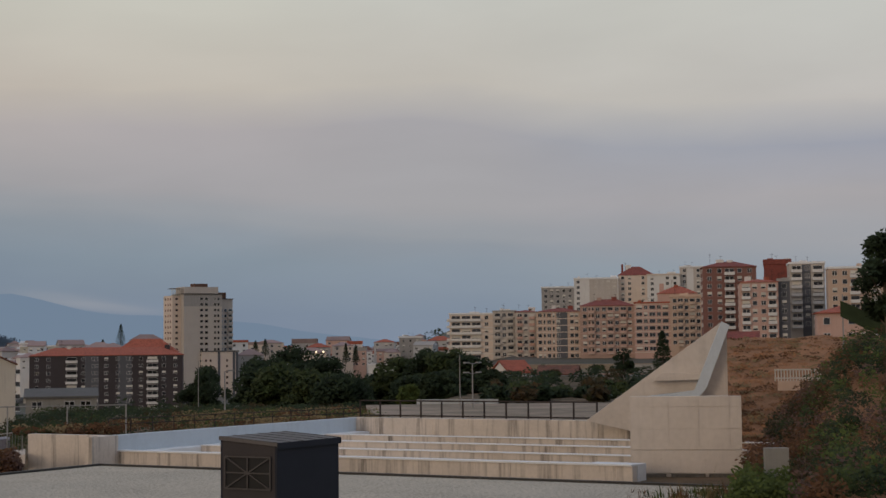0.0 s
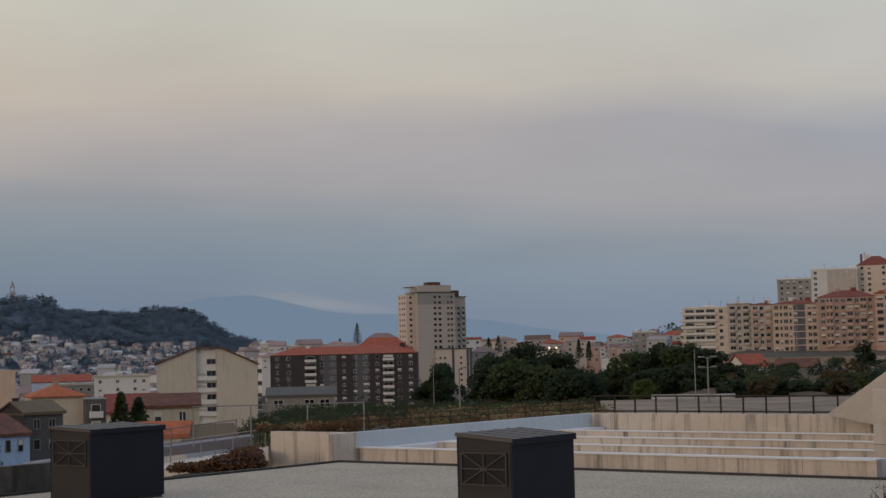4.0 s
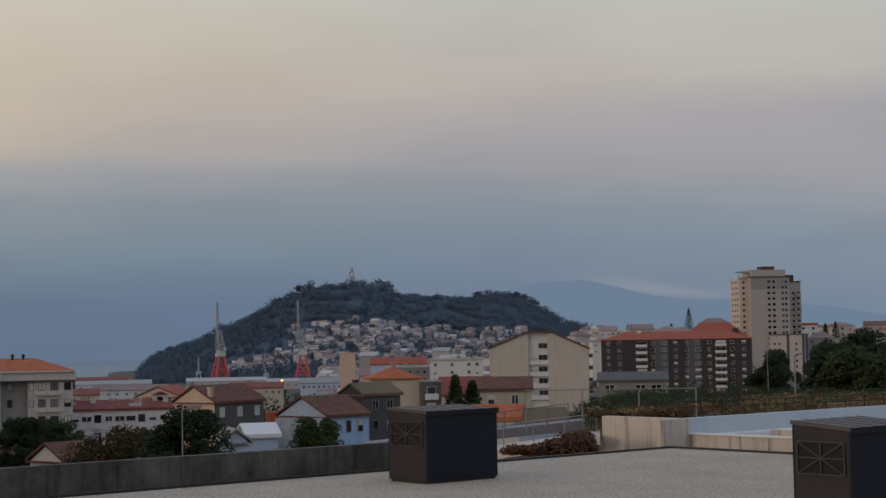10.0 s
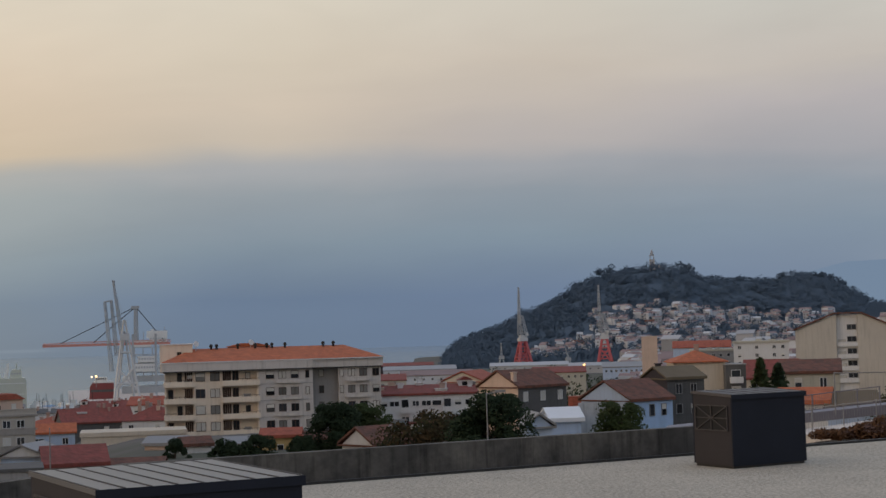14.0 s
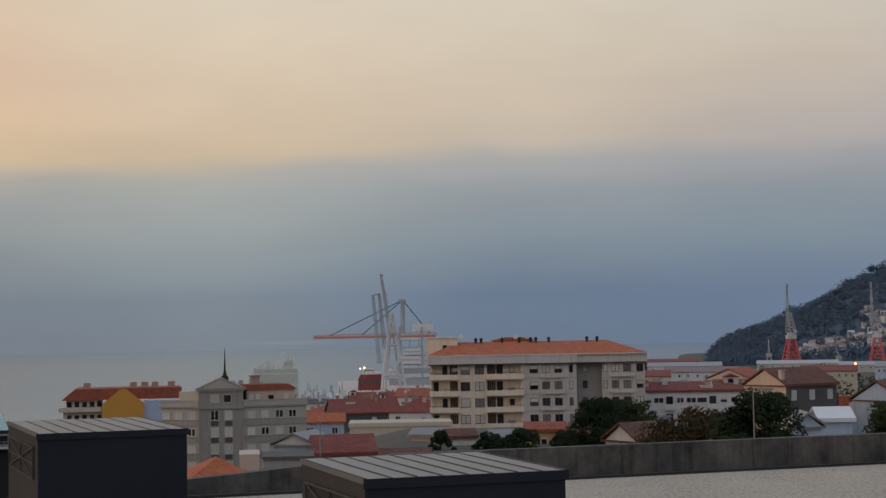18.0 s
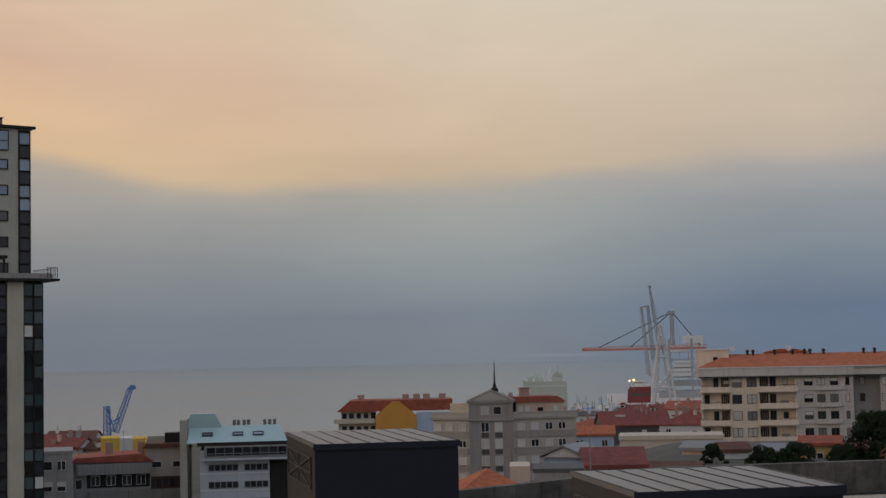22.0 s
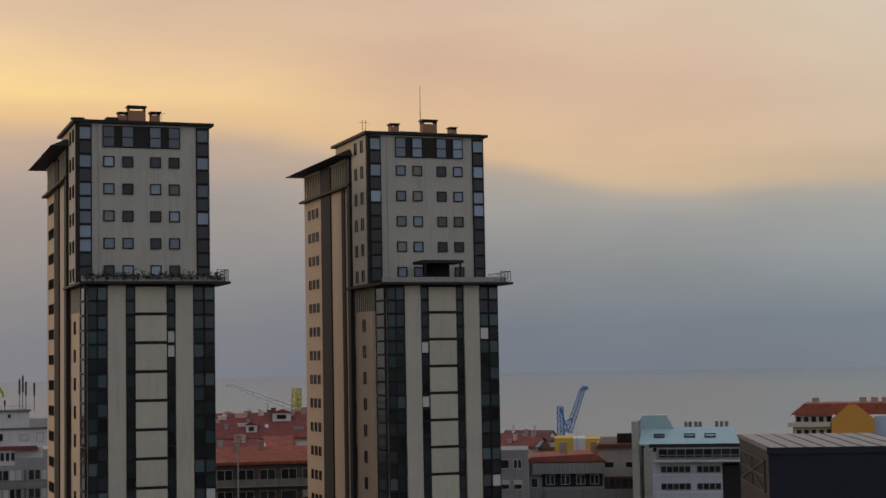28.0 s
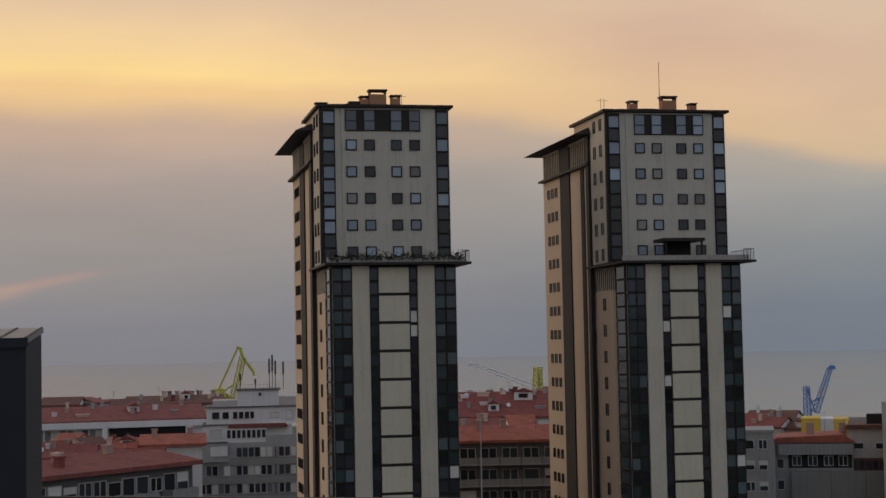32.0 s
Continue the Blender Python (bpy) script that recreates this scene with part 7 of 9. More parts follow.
def make_terrace_row():
    at = polar(23.6, 235)
    ob = thing("terrace_house", "weathered grey terrace house with a red tiled roof", "house", pose(at.x, at.y, -20, 0, 0, 23.8))

    def block(name, mat, *b):
        bm = bmesh.new()
        add_box(bm, *b)
        return part(name, bm, mat, ob)
    block("wall", "grey", -6.5, 4.4, 0, 12, -6, 9.6)
    block("balcony", "grey", -6.0, 4.4, -1.0, 0, 7.9, 9.4)
    # flat near-black panel in place of the loggia's shaded depth
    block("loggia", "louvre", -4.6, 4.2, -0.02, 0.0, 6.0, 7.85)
    block("blank_wall", "concrete_panel", -4.2, 9.6, -1.4, -0.1, -6, 5.6)
    for x in (1.2, 6.0):
        block("joint", "grey_dark", x - 0.04, x + 0.04, -1.42, -1.4, -6, 5.6)
    bm = bmesh.new()
    add_prism(bm, [(-7.0, 9.6), (4.8, 9.6), (3.0, 10.7), (-6.0, 10.3)], -0.6, 11)
    part("roof", bm, "tile_red", ob)
    for f in range(3):
        window(ob, pose(-5.7, -0.01, 6.6 - 3 * f), 1.0, 1.4, "white", "glass")
    for x in (-2.0, 2.6):
        block("chimney", "brick", x, x + 1.1, 4, 5, 10, 12.2)
    for x in (-3.4, -1.2, 1.0, 3.0):
        window(ob, pose(x, -0.03, 7.0), 1.3, 1.4, "white", "glass", "double")
    for k in range(17):
        block("baluster", "concrete_panel", -5.9 + 0.62 * k, -5.8 + 0.62 * k, -1.06, -1.0, 8.0, 9.3)
    for x, t in ((-4.6, 2.2), (0.6, 2.8), (3.6, 1.8)):
        bm = bmesh.new()
        add_bar(bm, (x, 3, 9.8), (x, 3, 11.2 + t), 0.03, 4)
        add_bar(bm, (x - 0.5, 3, 10.8 + t), (x + 0.5, 3, 10.8 + t), 0.02, 4)
        part("aerial", bm, "grey_dark", ob)
    ob = thing("terrace_house", "grey rendered terrace house with a brown-tiled top", "house", pose(*polar(21.9, 236).xy, -20, 0, 0, 22.0), "")

    def block2(name, mat, *b):
        bm = bmesh.new()
        add_box(bm, *b)
        return part(name, bm, mat, ob)
    block2("wall", "flat_grey", -3.3, 3.2, 0, 12, -6, 11.4)
    block2("end_wall", "yellow", -3.5, -3.3, 0.2, 9, 4, 12.2)
    bm = bmesh.new()
    add_prism(bm, [(-3.7, 11.4), (3.4, 11.4), (2.8, 12.0), (-3.3, 12.0)], -0.5, 10)
    part("roof", bm, "tile_brown", ob)
    block2("tank", "dark_metal", -0.6, 2.0, 2, 4, 11.9, 13.4)
    for x in (-1.8, 1.2):
        window(ob, pose(x, -0.01, 9.0), 1.4, 0.9, "white", "glass")
    block2("glazed_gallery", "rust", -2.9, 1.9, -0.6, 0, 5.2, 7.3)
    for k in range(5):
        window(ob, pose(-2.4 + 0.95 * k, -0.61, 6.4), 0.85, 1.3, "rust", "glass")
    ob = thing("yellow_building", "bright yellow and white end wall behind the terrace", "building", pose(*polar(23.5, 262).xy, -20, 0, 0, 23.5))
    bm = bmesh.new()
    add_box(bm, -3.4, -0.4, 0, 8, -6, 11.7)
    part("wall", bm, "yellow", ob)
    bm = bmesh.new()
    add_box(bm, -0.4, 1.6, 0.1, 8, -6, 11.6)
    part("wall", bm, "white", ob)
    bm = bmesh.new()
    add_box(bm, 1.6, 4.0, 0.1, 8, -6, 11.5)
    part("wall", bm, "yellow", ob)
    building("terrace_house", "narrow grey house beside the tower", 26.4, 25.2, 228, -20, -8.6, 10, 0, "grey", "flat", "grey", 0.4, 4, 2.9, "ww", seed=61, over=0.1)


make_terrace_row()

# ---- low buildings before the corner building ----
building("house", "house with an orange-red hipped roof below the parapet", 11.6, 9.35, 120, -12, -6.0, 5.5, 10, "cream", "hip", "tile_orange", 1.5, 0, over=0.3)
building("wall_house", "cream wall end beside the orange roof", 9.9, 9.2, 124, -9.5, -4.6, 5, 0, "cream", "flat", "cream", 0.1, over=0.02)
building("house", "grey rendered house with a flat roof below the parapet", 9.05, 7.3, 140, -10, -6.2, 7, 0, "grey", "flat", "grey_dark", 0.3, 1, 2.6, "w.w", seed=62, over=0.1)
gable_house("house", "small pale blue gabled house with a grey roof", 8.0, 176, -11.5, 4.6, 6, 4.2, 1.1, -22, "blue_pale", "white", "galvanised", "ww", 1, ridge="y")
building("house", "pale blue house with an orange roof edge", 7.75, 6.2, 330, -18, -13.2, 8, 0, "blue_pale", "gable", "tile_orange", 1.6, 1, 3.0, "W.w", seed=63)
building("shed_row", "long red-roofed shed below the harbour", 7.2, 5.15, 170, -11, -8.0, 9, 4, "brick", "gable", "tile_wine", 1.6, 0, seed=64)
building("shed", "low brown-roofed shed in the yards", 5.0, 3.3, 176, -12, -9.2, 6, -6, "grey", "gable", "tile_brown", 0.9, 0, seed=65)

def roof_clutter(ob, w, dep, h, rise, n, seed):
    """Chimneys, dormers, skylights, aerials and dishes over the near slope of a gabled roof."""
    rng = random.Random(seed)
    for k in range(n):
        x, u = rng.uniform(-w * 0.47, w * 0.47), rng.uniform(0.12, 0.5)
        y, z = dep * u, h + rise * 2 * u
        kind = rng.choice(("chimney", "chimney", "chimney", "aerial", "chimney", "vent", "dormer", "aerial", "dish", "chimney", "vent"))
        bm = bmesh.new()
        if kind == "chimney":
            a, t = rng.uniform(0.25, 0.5), rng.uniform(0.7, 1.5)
            add_box(bm, x - a, x + a, y - 0.3, y + 0.3, z - 0.6, z + t)
            add_box(bm, x - a - 0.1, x + a + 0.1, y - 0.4, y + 0.4, z + t, z + t + 0.14)
            part("chimney", bm, rng.choice(("white", "brick", "peach", "grey", "tile_wine")), ob)
        elif kind == "dormer":
            a, t = rng.uniform(0.8, 1.8), rng.uniform(0.7, 1.2)
            add_box(bm, x - a, x + a, y - 1.2, y + 1.8, z - 0.8, z + t)
            dm = part("dormer", bm, "white", ob)
            window(dm, pose(x, y - 1.21, z + t * 0.4), a * 1.1, 0.9, "white", "glass")
            bm = bmesh.new()
            add_prism(bm, [(x - a - 0.25, z + t), (x + a + 0.25, z + t), (x, z + t + 0.7)], y - 1.45, y + 2.2)
            part("dormer_roof", bm, "tile_wine", dm)
        elif kind == "aerial":
            t = rng.uniform(1.6, 3.0)
            add_bar(bm, (x, y, z - 0.2), (x, y, z + t), 0.035, 4)
            for q in (0.7, 0.82, 0.95):
                add_bar(bm, (x - 0.45, y, z + t * q), (x + 0.45, y, z + t * q), 0.02, 3)
            part("aerial", bm, "grey_dark", ob)
        elif kind == "dish":
            add_bar(bm, (x, y, z - 0.2), (x, y, z + 0.7), 0.04, 4)
            add_bar(bm, (x, y - 0.1, z + 0.7), (x + 0.05, y - 0.28, z + 0.78), 0.12, 10, 0.42)
            part("dish", bm, "white", ob)
        else:
            a = rng.uniform(0.5, 1.2)
            add_box(bm, x - a, x + a, y - 0.7, y + 0.7, z - 0.5, z + 0.5)
            add_box(bm, x - a - 0.12, x + a + 0.12, y - 0.85, y + 0.85, z + 0.5, z + 0.62)
            part("roof_light", bm, rng.choice(("white", "grey", "peach")), ob)


roof_clutter(_w, 19, 14, 8.2, 1.4, 16, 410)
for k, (x, y0, z1, w, wall, top) in enumerate(((-6.5, -4.0, 3.6, 5.0, "blue_pale", "galvanised"), (-0.5, -5.0, 3.0, 5.6, "white", "tile_wine"), (5.5, -4.4, 4.2, 5.0, "glass_teal", "galvanised"))):
    bm = bmesh.new()
    add_box(bm, x - w / 2, x + w / 2, y0, -0.01, -4, z1)
    _l = part("lean_to", bm, wall, _w)
    bm = bmesh.new()
    add_prism(bm, [(x - w / 2 - 0.2, z1), (x + w / 2 + 0.2, z1), (x + w / 2 + 0.2, z1 + 0.2), (x - w / 2 - 0.2, z1 + 0.2)], y0 - 0.3, -0.01)
    part("lean_to_roof", bm, top, _l)

# ---- red roofs before the harbour ----
for k, (l, r, d, foot, top, rise, wall, roof) in enumerate(((7.8, 6.3, 420, -22, -15.6, 1.6, "cream", "tile_red"), (6.6, 4.2, 400, -22, -14.8, 3.2, "grey_dark", "tile_wine"), (4.6, 2.6, 390, -22, -14.2, 3.4, "white", "tile_wine"),
                                                          (6.0, 4.0, 560, -26, -18.0, 2.4, "grey", "tile_wine"), (8.2, 6.2, 640, -28, -22.0, 1.6, "white", "grey_dark"), (4.4, 2.4, 520, -26, -15.6, 2.4, "white", "tile_red"), (5.4, 4.2, 700, -30, -22.5, 2.0, "white", "galvanised"))):
    _h = building("house", "harbour-side house under a dark red roof", l, r, d, foot, top, 14, (-6, 8, -10)[k % 3], wall, "gable" if k % 2 else "hip", roof, rise, 1, 3.0, "w.ww", seed=100 + k, chimneys=2, group="harbour-side roofs")
    roof_clutter(_h, 2 * d * math.tan(radians((l - r) / 2)), 14, top - foot, rise * 0.9, 5, 300 + k)

_q = random.Random(66)
for k, (b, d, w, top, roof) in enumerate(((25.6, 300, 7, -2.72, "tile_wine"), (24.9, 320, 8, -2.66, "tile_brown"), (24.3, 300, 6, -2.8, "tile_brown"), (26.3, 330, 8, -2.6, "tile_wine"), (25.3, 400, 12, -2.5, "tile_brown"))):
    h = gable_house("house", "small red-roofed house behind the terrace", b, d, el(d, top) - 9.5, w, 7, 7.6, 1.7, _q.uniform(-30, 30), _q.choice(("white", "flat_grey", "peach")), "white", roof, "w.w", 1, win=(1.0, 1.1))
    roof_clutter(h, w, 7, 7.6, 1.7, 3, 500 + k)

# ---- roofs and flats beside and between the towers ----
def make_grey_flats():
    at = polar(43.75, 262)
    ob = thing("apartment_building", "grey apartment building with stepped white attic storeys", "apartment building", pose(at.x, at.y, -24, 0, 0, 43.75))
    rng = random.Random(31)

    def block(name, mat, *b):
        bm = bmesh.new()
        add_box(bm, *b)
        return part(name, bm, mat, ob)
    block("wall", "grey", -7.9, 12, 0, 16, -6, 13.4)
    block("parapet", "grey", 3.1, 12, 0, 0.3, 13.4, 14.5)
    block("attic", "white", -6.9, 7.4, 1.2, 16, 13.4, 16.2)
    block("attic", "white", -6.4, 9, 2.6, 16, 16.2, 19.0)
    block("attic", "white", -1.4, 5.4, 3.6, 12, 19.0, 21.7)
    block("attic", "flat_grey", -5.4, -1.4, 3.8, 12, 19.0, 20.1)
    block("attic", "flat_grey", 5.4, 9, 3.8, 12, 19.0, 20.5)
    for x0, x1, y, z in ((-1.7, 5.7, 3.3, 21.7), (-6.6, 9.2, 2.3, 18.95), (-7.1, 3.2, 0.9, 16.15), (-8.1, -2.9, -0.7, 13.4)):
        block("ledge", "grey_dark", x0, x1, y, 12, z, z + 0.16)
    bm = bmesh.new()
    add_prism(bm, [(-3.0, 15.75), (6.8, 15.75), (6.4, 16.35), (-2.6, 16.35)], 0.1, 1.6)
    part("awning", bm, "tile_wine", ob, "red tiled awning over the gallery")
    block("gallery", "white", -3.2, 3.1, 0.4, 1.2, 13.4, 15.75)
    for k in range(8):
        window(ob, pose(-2.8 + 0.8 * k, 0.38, 14.75), 0.72, 1.35, "white", "glass")
    for x, w in ((-4.9, 1.3), (-3.3, 1.1), (-1.75, 0.85), (-0.8, 0.85), (0.15, 0.85), (1.0, 0.7)):
        window(ob, pose(x, 2.58, 17.7), w, 1.2, "flat_grey", "glass")
    window(ob, pose(4.6, 2.58, 17.6), 1.5, 0.9, "grey", "blind")
    window(ob, pose(7.0, 2.58, 17.6), 1.1, 1.5, "grey", "blind")
    window(ob, pose(-4.9, 1.18, 14.9), 2.3, 1.5, "white", "blind")
    window(ob, pose(2.3, 3.58, 21.0), 0.5, 0.6, "grey", "glass")
    bay = block("bay", "grey", -7.9, -2.9, -0.6, -0.01, 10.4, 13.4)
    window(bay, pose(-4.4, -0.61, 12.1), 2.7, 1.5, "white", "blind")
    for f in range(5):
        z = 11.85 - 2.9 * f
        for k in range(17):
            x = -7.0 + 0.97 * k
            if k in (5, 12) or (f == 0 and k < 5):
                continue
            window(ob, pose(x, -0.02, z), 0.9, 1.55, rng.choice(("grey", "white", "flat_grey")), rng.choice(("glass", "blind", "glass", "glass_dull", "glass") if f else ("glass", "blind", "blind", "glass")))
        block("floor_band", "concrete_panel", -7.95, 12, -0.22, -0.005, z - 2.1, z - 0.95)
        block("downpipe", "grey_dark", 4.55, 4.8, -0.12, -0.005, z - 0.9, z + 0.8)
    for x, h in ((3.9, 5.0), (4.4, 5.6), (4.9, 4.6), (6.2, 4.4), (-0.9, 2.6), (1.6, 1.6)):
        bm = bmesh.new()
        add_bar(bm, (x, 6, 21.7), (x, 6, 21.9 + h), 0.06, 5)
        add_box(bm, x - 0.16, x + 0.16, 5.88, 6.12, 21.9 + h * 0.5, 21.9 + h * 0.97)
        part("aerial", bm, "grey_dark", ob)
    bm = bmesh.new()
    for k in range(12):
        add_bar(bm, (-1.5 + 0.63 * k, 3.8, 21.8), (-1.5 + 0.63 * k, 3.8, 22.6), 0.025, 4)
    add_bar(bm, (-1.5, 3.8, 22.6), (5.5, 3.8, 22.6), 0.03, 4)
    part("roof_rail", bm, "grey_dark", ob)


make_grey_flats()


def long_block(label, left, right, d, foot, eave, dep, skew, rise, wall, roof, floors, pattern, seed, clutter=10):
    ob = building("apartment_building", label, left, right, d, foot, eave, dep, skew, wall, "gable", roof, rise, floors, 3.0, pattern, seed=seed, over=0.7, win=(1.6, 1.3), frame_mat="flat_grey" if wall == "grey_dark" else "white", chimneys=2, category="apartment building", rail="concrete_panel" if wall.startswith("grey") else "white", slab="grey")
    w = 2 * d * math.tan(radians(abs(left - right) / 2)) / math.cos(radians(skew))
    roof_clutter(ob, w, dep, eave - foot, rise, clutter, seed)
    return ob


_q = random.Random(52)
for b, d, top, w, dep, turn, wall, roof in ((50.2, 312, -5.6, 7, 9, -12, "flat_grey", "tile_brown"), (48.7, 318, -5.4, 4.6, 8, 62, "blue_pale", "tile_wine"), (47.9, 322, -6.4, 6, 7, 20, "peach", "tile_brown"),
                                            (50.5, 241, -9.9, 4, 5, 20, "white", "tile_wine"), (49.6, 238, -10.4, 5, 5, -8, "white", "tile_wine"), (48.9, 243, -9.4, 3.4, 5, 30, "flat_grey", "tile_brown"), (48.1, 240, -9.8, 4.4, 6, -18, "peach", "tile_red"),
                                            (50.0, 258, -9.4, 3.6, 5, -30, "peach", "tile_red"), (47.2, 226, -10.6, 3.8, 4, -10, "white", "tile_wine")):
    gable_house("house", "small tiled attic between the long roofs", b, d, -20, w, dep, top + 20, _q.uniform(0.9, 1.4), turn, wall, "white", roof, "w.w", 1, win=(0.9, 0.8))
for k in range(7):       # and between the towers
    b, d = _q.uniform(32.8, 36.8), _q.choice((255, 282, 290))
    h = gable_house("house", "small tiled attic between the towers", b, d, -22, _q.uniform(4, 7), 7, 10.6 + (d - 255) * 0.04 + _q.uniform(-0.6, 0.6), _q.uniform(1.2, 1.9), _q.uniform(-35, 35), "white", "white", _q.choice(("tile_wine", "tile_red", "tile_wine")), "w.w", 1, win=(0.9, 0.9))


long_block("long low grey block with a red tiled roof and banded balconies", 51.2, 45.5, 147, -22, -6.2, 10, 46, 0.9, "grey_dark", "tile_wine", 4, "BBwBBWBBwBB", 71, 3)
_b = long_block("white-banded block with a broad red roof", 52.0, 45.2, 300, -22, -8.25, 20, 4, 2.3, "white", "tile_wine", 1, "", 72, 18)
bm = bmesh.new()
add_box(bm, -17.9, 17.9, -1.6, -0.01, 12.6, 13.7)
add_box(bm, -17.9, 17.9, -1.6, -0.01, 9.2, 10.0)
part("balcony_band", bm, "white", _b, "long white balcony band")
for k in range(13):
    window(_b, pose(-16.9 + 1.32 * k, -0.02, 11.3), 1.24, 2.2, "white", "glass_dull" if k % 3 else "blind")
# near-black box on the wall: the gallery's shade put into its colour
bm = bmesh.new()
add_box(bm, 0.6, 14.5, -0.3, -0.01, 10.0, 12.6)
part("recess", bm, "louvre", _b, "near-black panel for the shaded gallery")
for x in (-0.3, 14.8):
    bm = bmesh.new()
    add_box(bm, x - 0.45, x + 0.45, -1.7, -0.01, 9.2, 13.7)
    part("pier", bm, "white", _b)
long_block("long block with weathered red roofs", 52.0, 47.6, 236, -22, -10.6, 16, -6, 1.3, "white", "tile_wine", 1, "w.w.ww.w", 73, 16)
long_block("white block with a red lean-to roof", 47.3, 45.3, 235, -22, -9.15, 10, 0, 1.2, "white", "tile_red", 1, "", 74, 0)
long_block("block with a brown tiled roof near the water", 47.7, 44.5, 360, -24, -7.4, 14, 6, 1.6, "peach", "tile_brown", 1, "wwww", 75, 12)
long_block("block with a red roof near the water", 49.0, 47.4, 372, -24, -8.6, 12, -4, 1.3, "cream", "tile_wine", 1, "wwww", 76, 5)
long_block("low grey block near the water", 52.0, 50.2, 372, -24, -8.3, 12, -4, 0.9, "flat_grey", "tile_brown", 1, "wwww", 80, 3)
long_block("low block with orange tiles and open balconies between the towers", 37.2, 32.4, 228, -24, -9.3, 12, 2, 1.8, "grey_dark", "tile_red", 3, "bbbbbb", 77, 2)
long_block("wine-red mansard roofs behind the orange roof", 37.0, 32.4, 300, -24, -9.2, 14, -5, 4.4, "white", "tile_wine", 1, "w.www.w", 78, 20)
long_block("white gabled attic with wine-red tiles", 36.2, 34.6, 270, -24, -10.4, 12, 12, 2.0, "white", "tile_wine", 1, "www", 79, 3)
for k, b in enumerate((33.4, 34.3, 35.1, 35.8, 44.9, 45.4, 45.7, 46.0, 46.15, 46.4, 46.6)):
    bm = bmesh.new()
    d = (305, 310)[k % 2] if b < 40 else 366
    z = -5.6 if b < 40 else -6.0
    w = 0.6 if b < 40 else 0.4
    add_box(bm, -w, w, 0, 1.0, -3.4, 1.0)
    add_box(bm, -w - 0.15, w + 0.15, -0.15, 1.15, 1.0, 1.25)
    at = polar(b, d + 6)
    solid("chimney_stack", bm, ("brick", "grey_dark", "brick", "white")[k % 4], "squat chimney stack on a red tiled roof", "chimney", group="roof chimneys", m=pose(at.x, at.y, z, 0, 0, b))


# ---- the suburb on and below the hill ----
def house_kinds():
    kinds = []
    rng = random.Random(77)
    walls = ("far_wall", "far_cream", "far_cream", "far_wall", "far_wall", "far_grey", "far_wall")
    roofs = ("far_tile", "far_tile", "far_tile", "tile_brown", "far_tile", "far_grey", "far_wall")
    for k in range(7):
        w, dep, h = rng.uniform(9, 15), rng.uniform(8, 11), (6, 7.5, 9, 6, 12, 15, 8)[k]
        ob = thing("house", ("white house with a red roof", "cream house with a dark red roof", "peach house with an orange roof", "white house with a brown roof", "pale block with a red roof", "grey block with a red roof", "flat-roofed white house")[k] + " in the hillside suburb", "house", pose(0, 0, -400), "suburb houses")
        bm = bmesh.new()
        add_box(bm, -w / 2, w / 2, 0, dep, -6, h)
        part("wall", bm, walls[k], ob)
        roof_part(ob, "flat" if k == 6 else ("gable" if k % 2 else "hip"), w, dep, h, 0.5 if k == 6 else 2.6, roofs[k], 0.5, walls[k])
        floors = int(h // 3)
        for f in range(min(floors, 2)):
            n = 2
            for x in range(n):
                at = (-w / 2 + w * (x + 0.5) / n, -0.01, 1.6 + f * 3)
                piece("window", shared(("far_window", 1), lambda b: add_box(b, -0.8, 0.8, -0.08, 0.0, -0.75, 0.75), ["glass"]), ob, pose(*at))
        kinds.append(ob)
    return kinds


def make_suburb():
    rng = random.Random(21)
    kinds = house_kinds()
    placed = []

    def put(b, d, z, k=None, s=1.0):
        p = polar(b, d, z)
        ob = copy_thing(kinds[rng.randrange(7) if k is None else k], pose(p.x, p.y, p.z, 0, 0, b + rng.uniform(-40, 40)))
        ob.scale = (s, s, s)
        placed.append(ob)
    for _ in range(84):       # on the hillside
        b, s = rng.uniform(-22.4, -10.2), rng.uniform(0.06, 0.43)
        if (b > -12 and s > 0.3) or (b > -13.4 and s < 0.2):
            continue
        put(b, 1450 + 900 * s, hill_height(b, s) - 0.5, rng.choice((0, 1, 2, 3, 6, 0)), rng.uniform(0.6, 1.0))
    for _ in range(92):       # the dense quarter below
        b, d = rng.uniform(-23, -9.0), rng.uniform(640, 1440)
        if b > -13.4:
            continue
        put(b, d, land(b, d) + (d - 640) * 0.012, None if d > 1000 else rng.choice((0, 1, 2, 3)), rng.uniform(0.9, 1.3) if d > 900 else rng.uniform(0.6, 0.85))
    for _ in range(44):       # beyond the trees
        b, d = rng.uniform(-37.5, -22.6), rng.uniform(1050, 1450)
        put(b, d, land(b, d) - 1.2, rng.choice((0, 1, 2, 3)), rng.uniform(0.8, 1.1))
    for _ in range(16):       # by the harbour
        b, d = rng.uniform(2.5, 9.0), rng.uniform(430, 760)
        put(b, d, land(b, d) - 2, rng.choice((0, 1, 2, 3)), rng.uniform(0.5, 0.75))
    for ob in kinds:
        ob.location = polar(-19 - 0.5 * kinds.index(ob), 1250 + 14 * kinds.index(ob), -23)


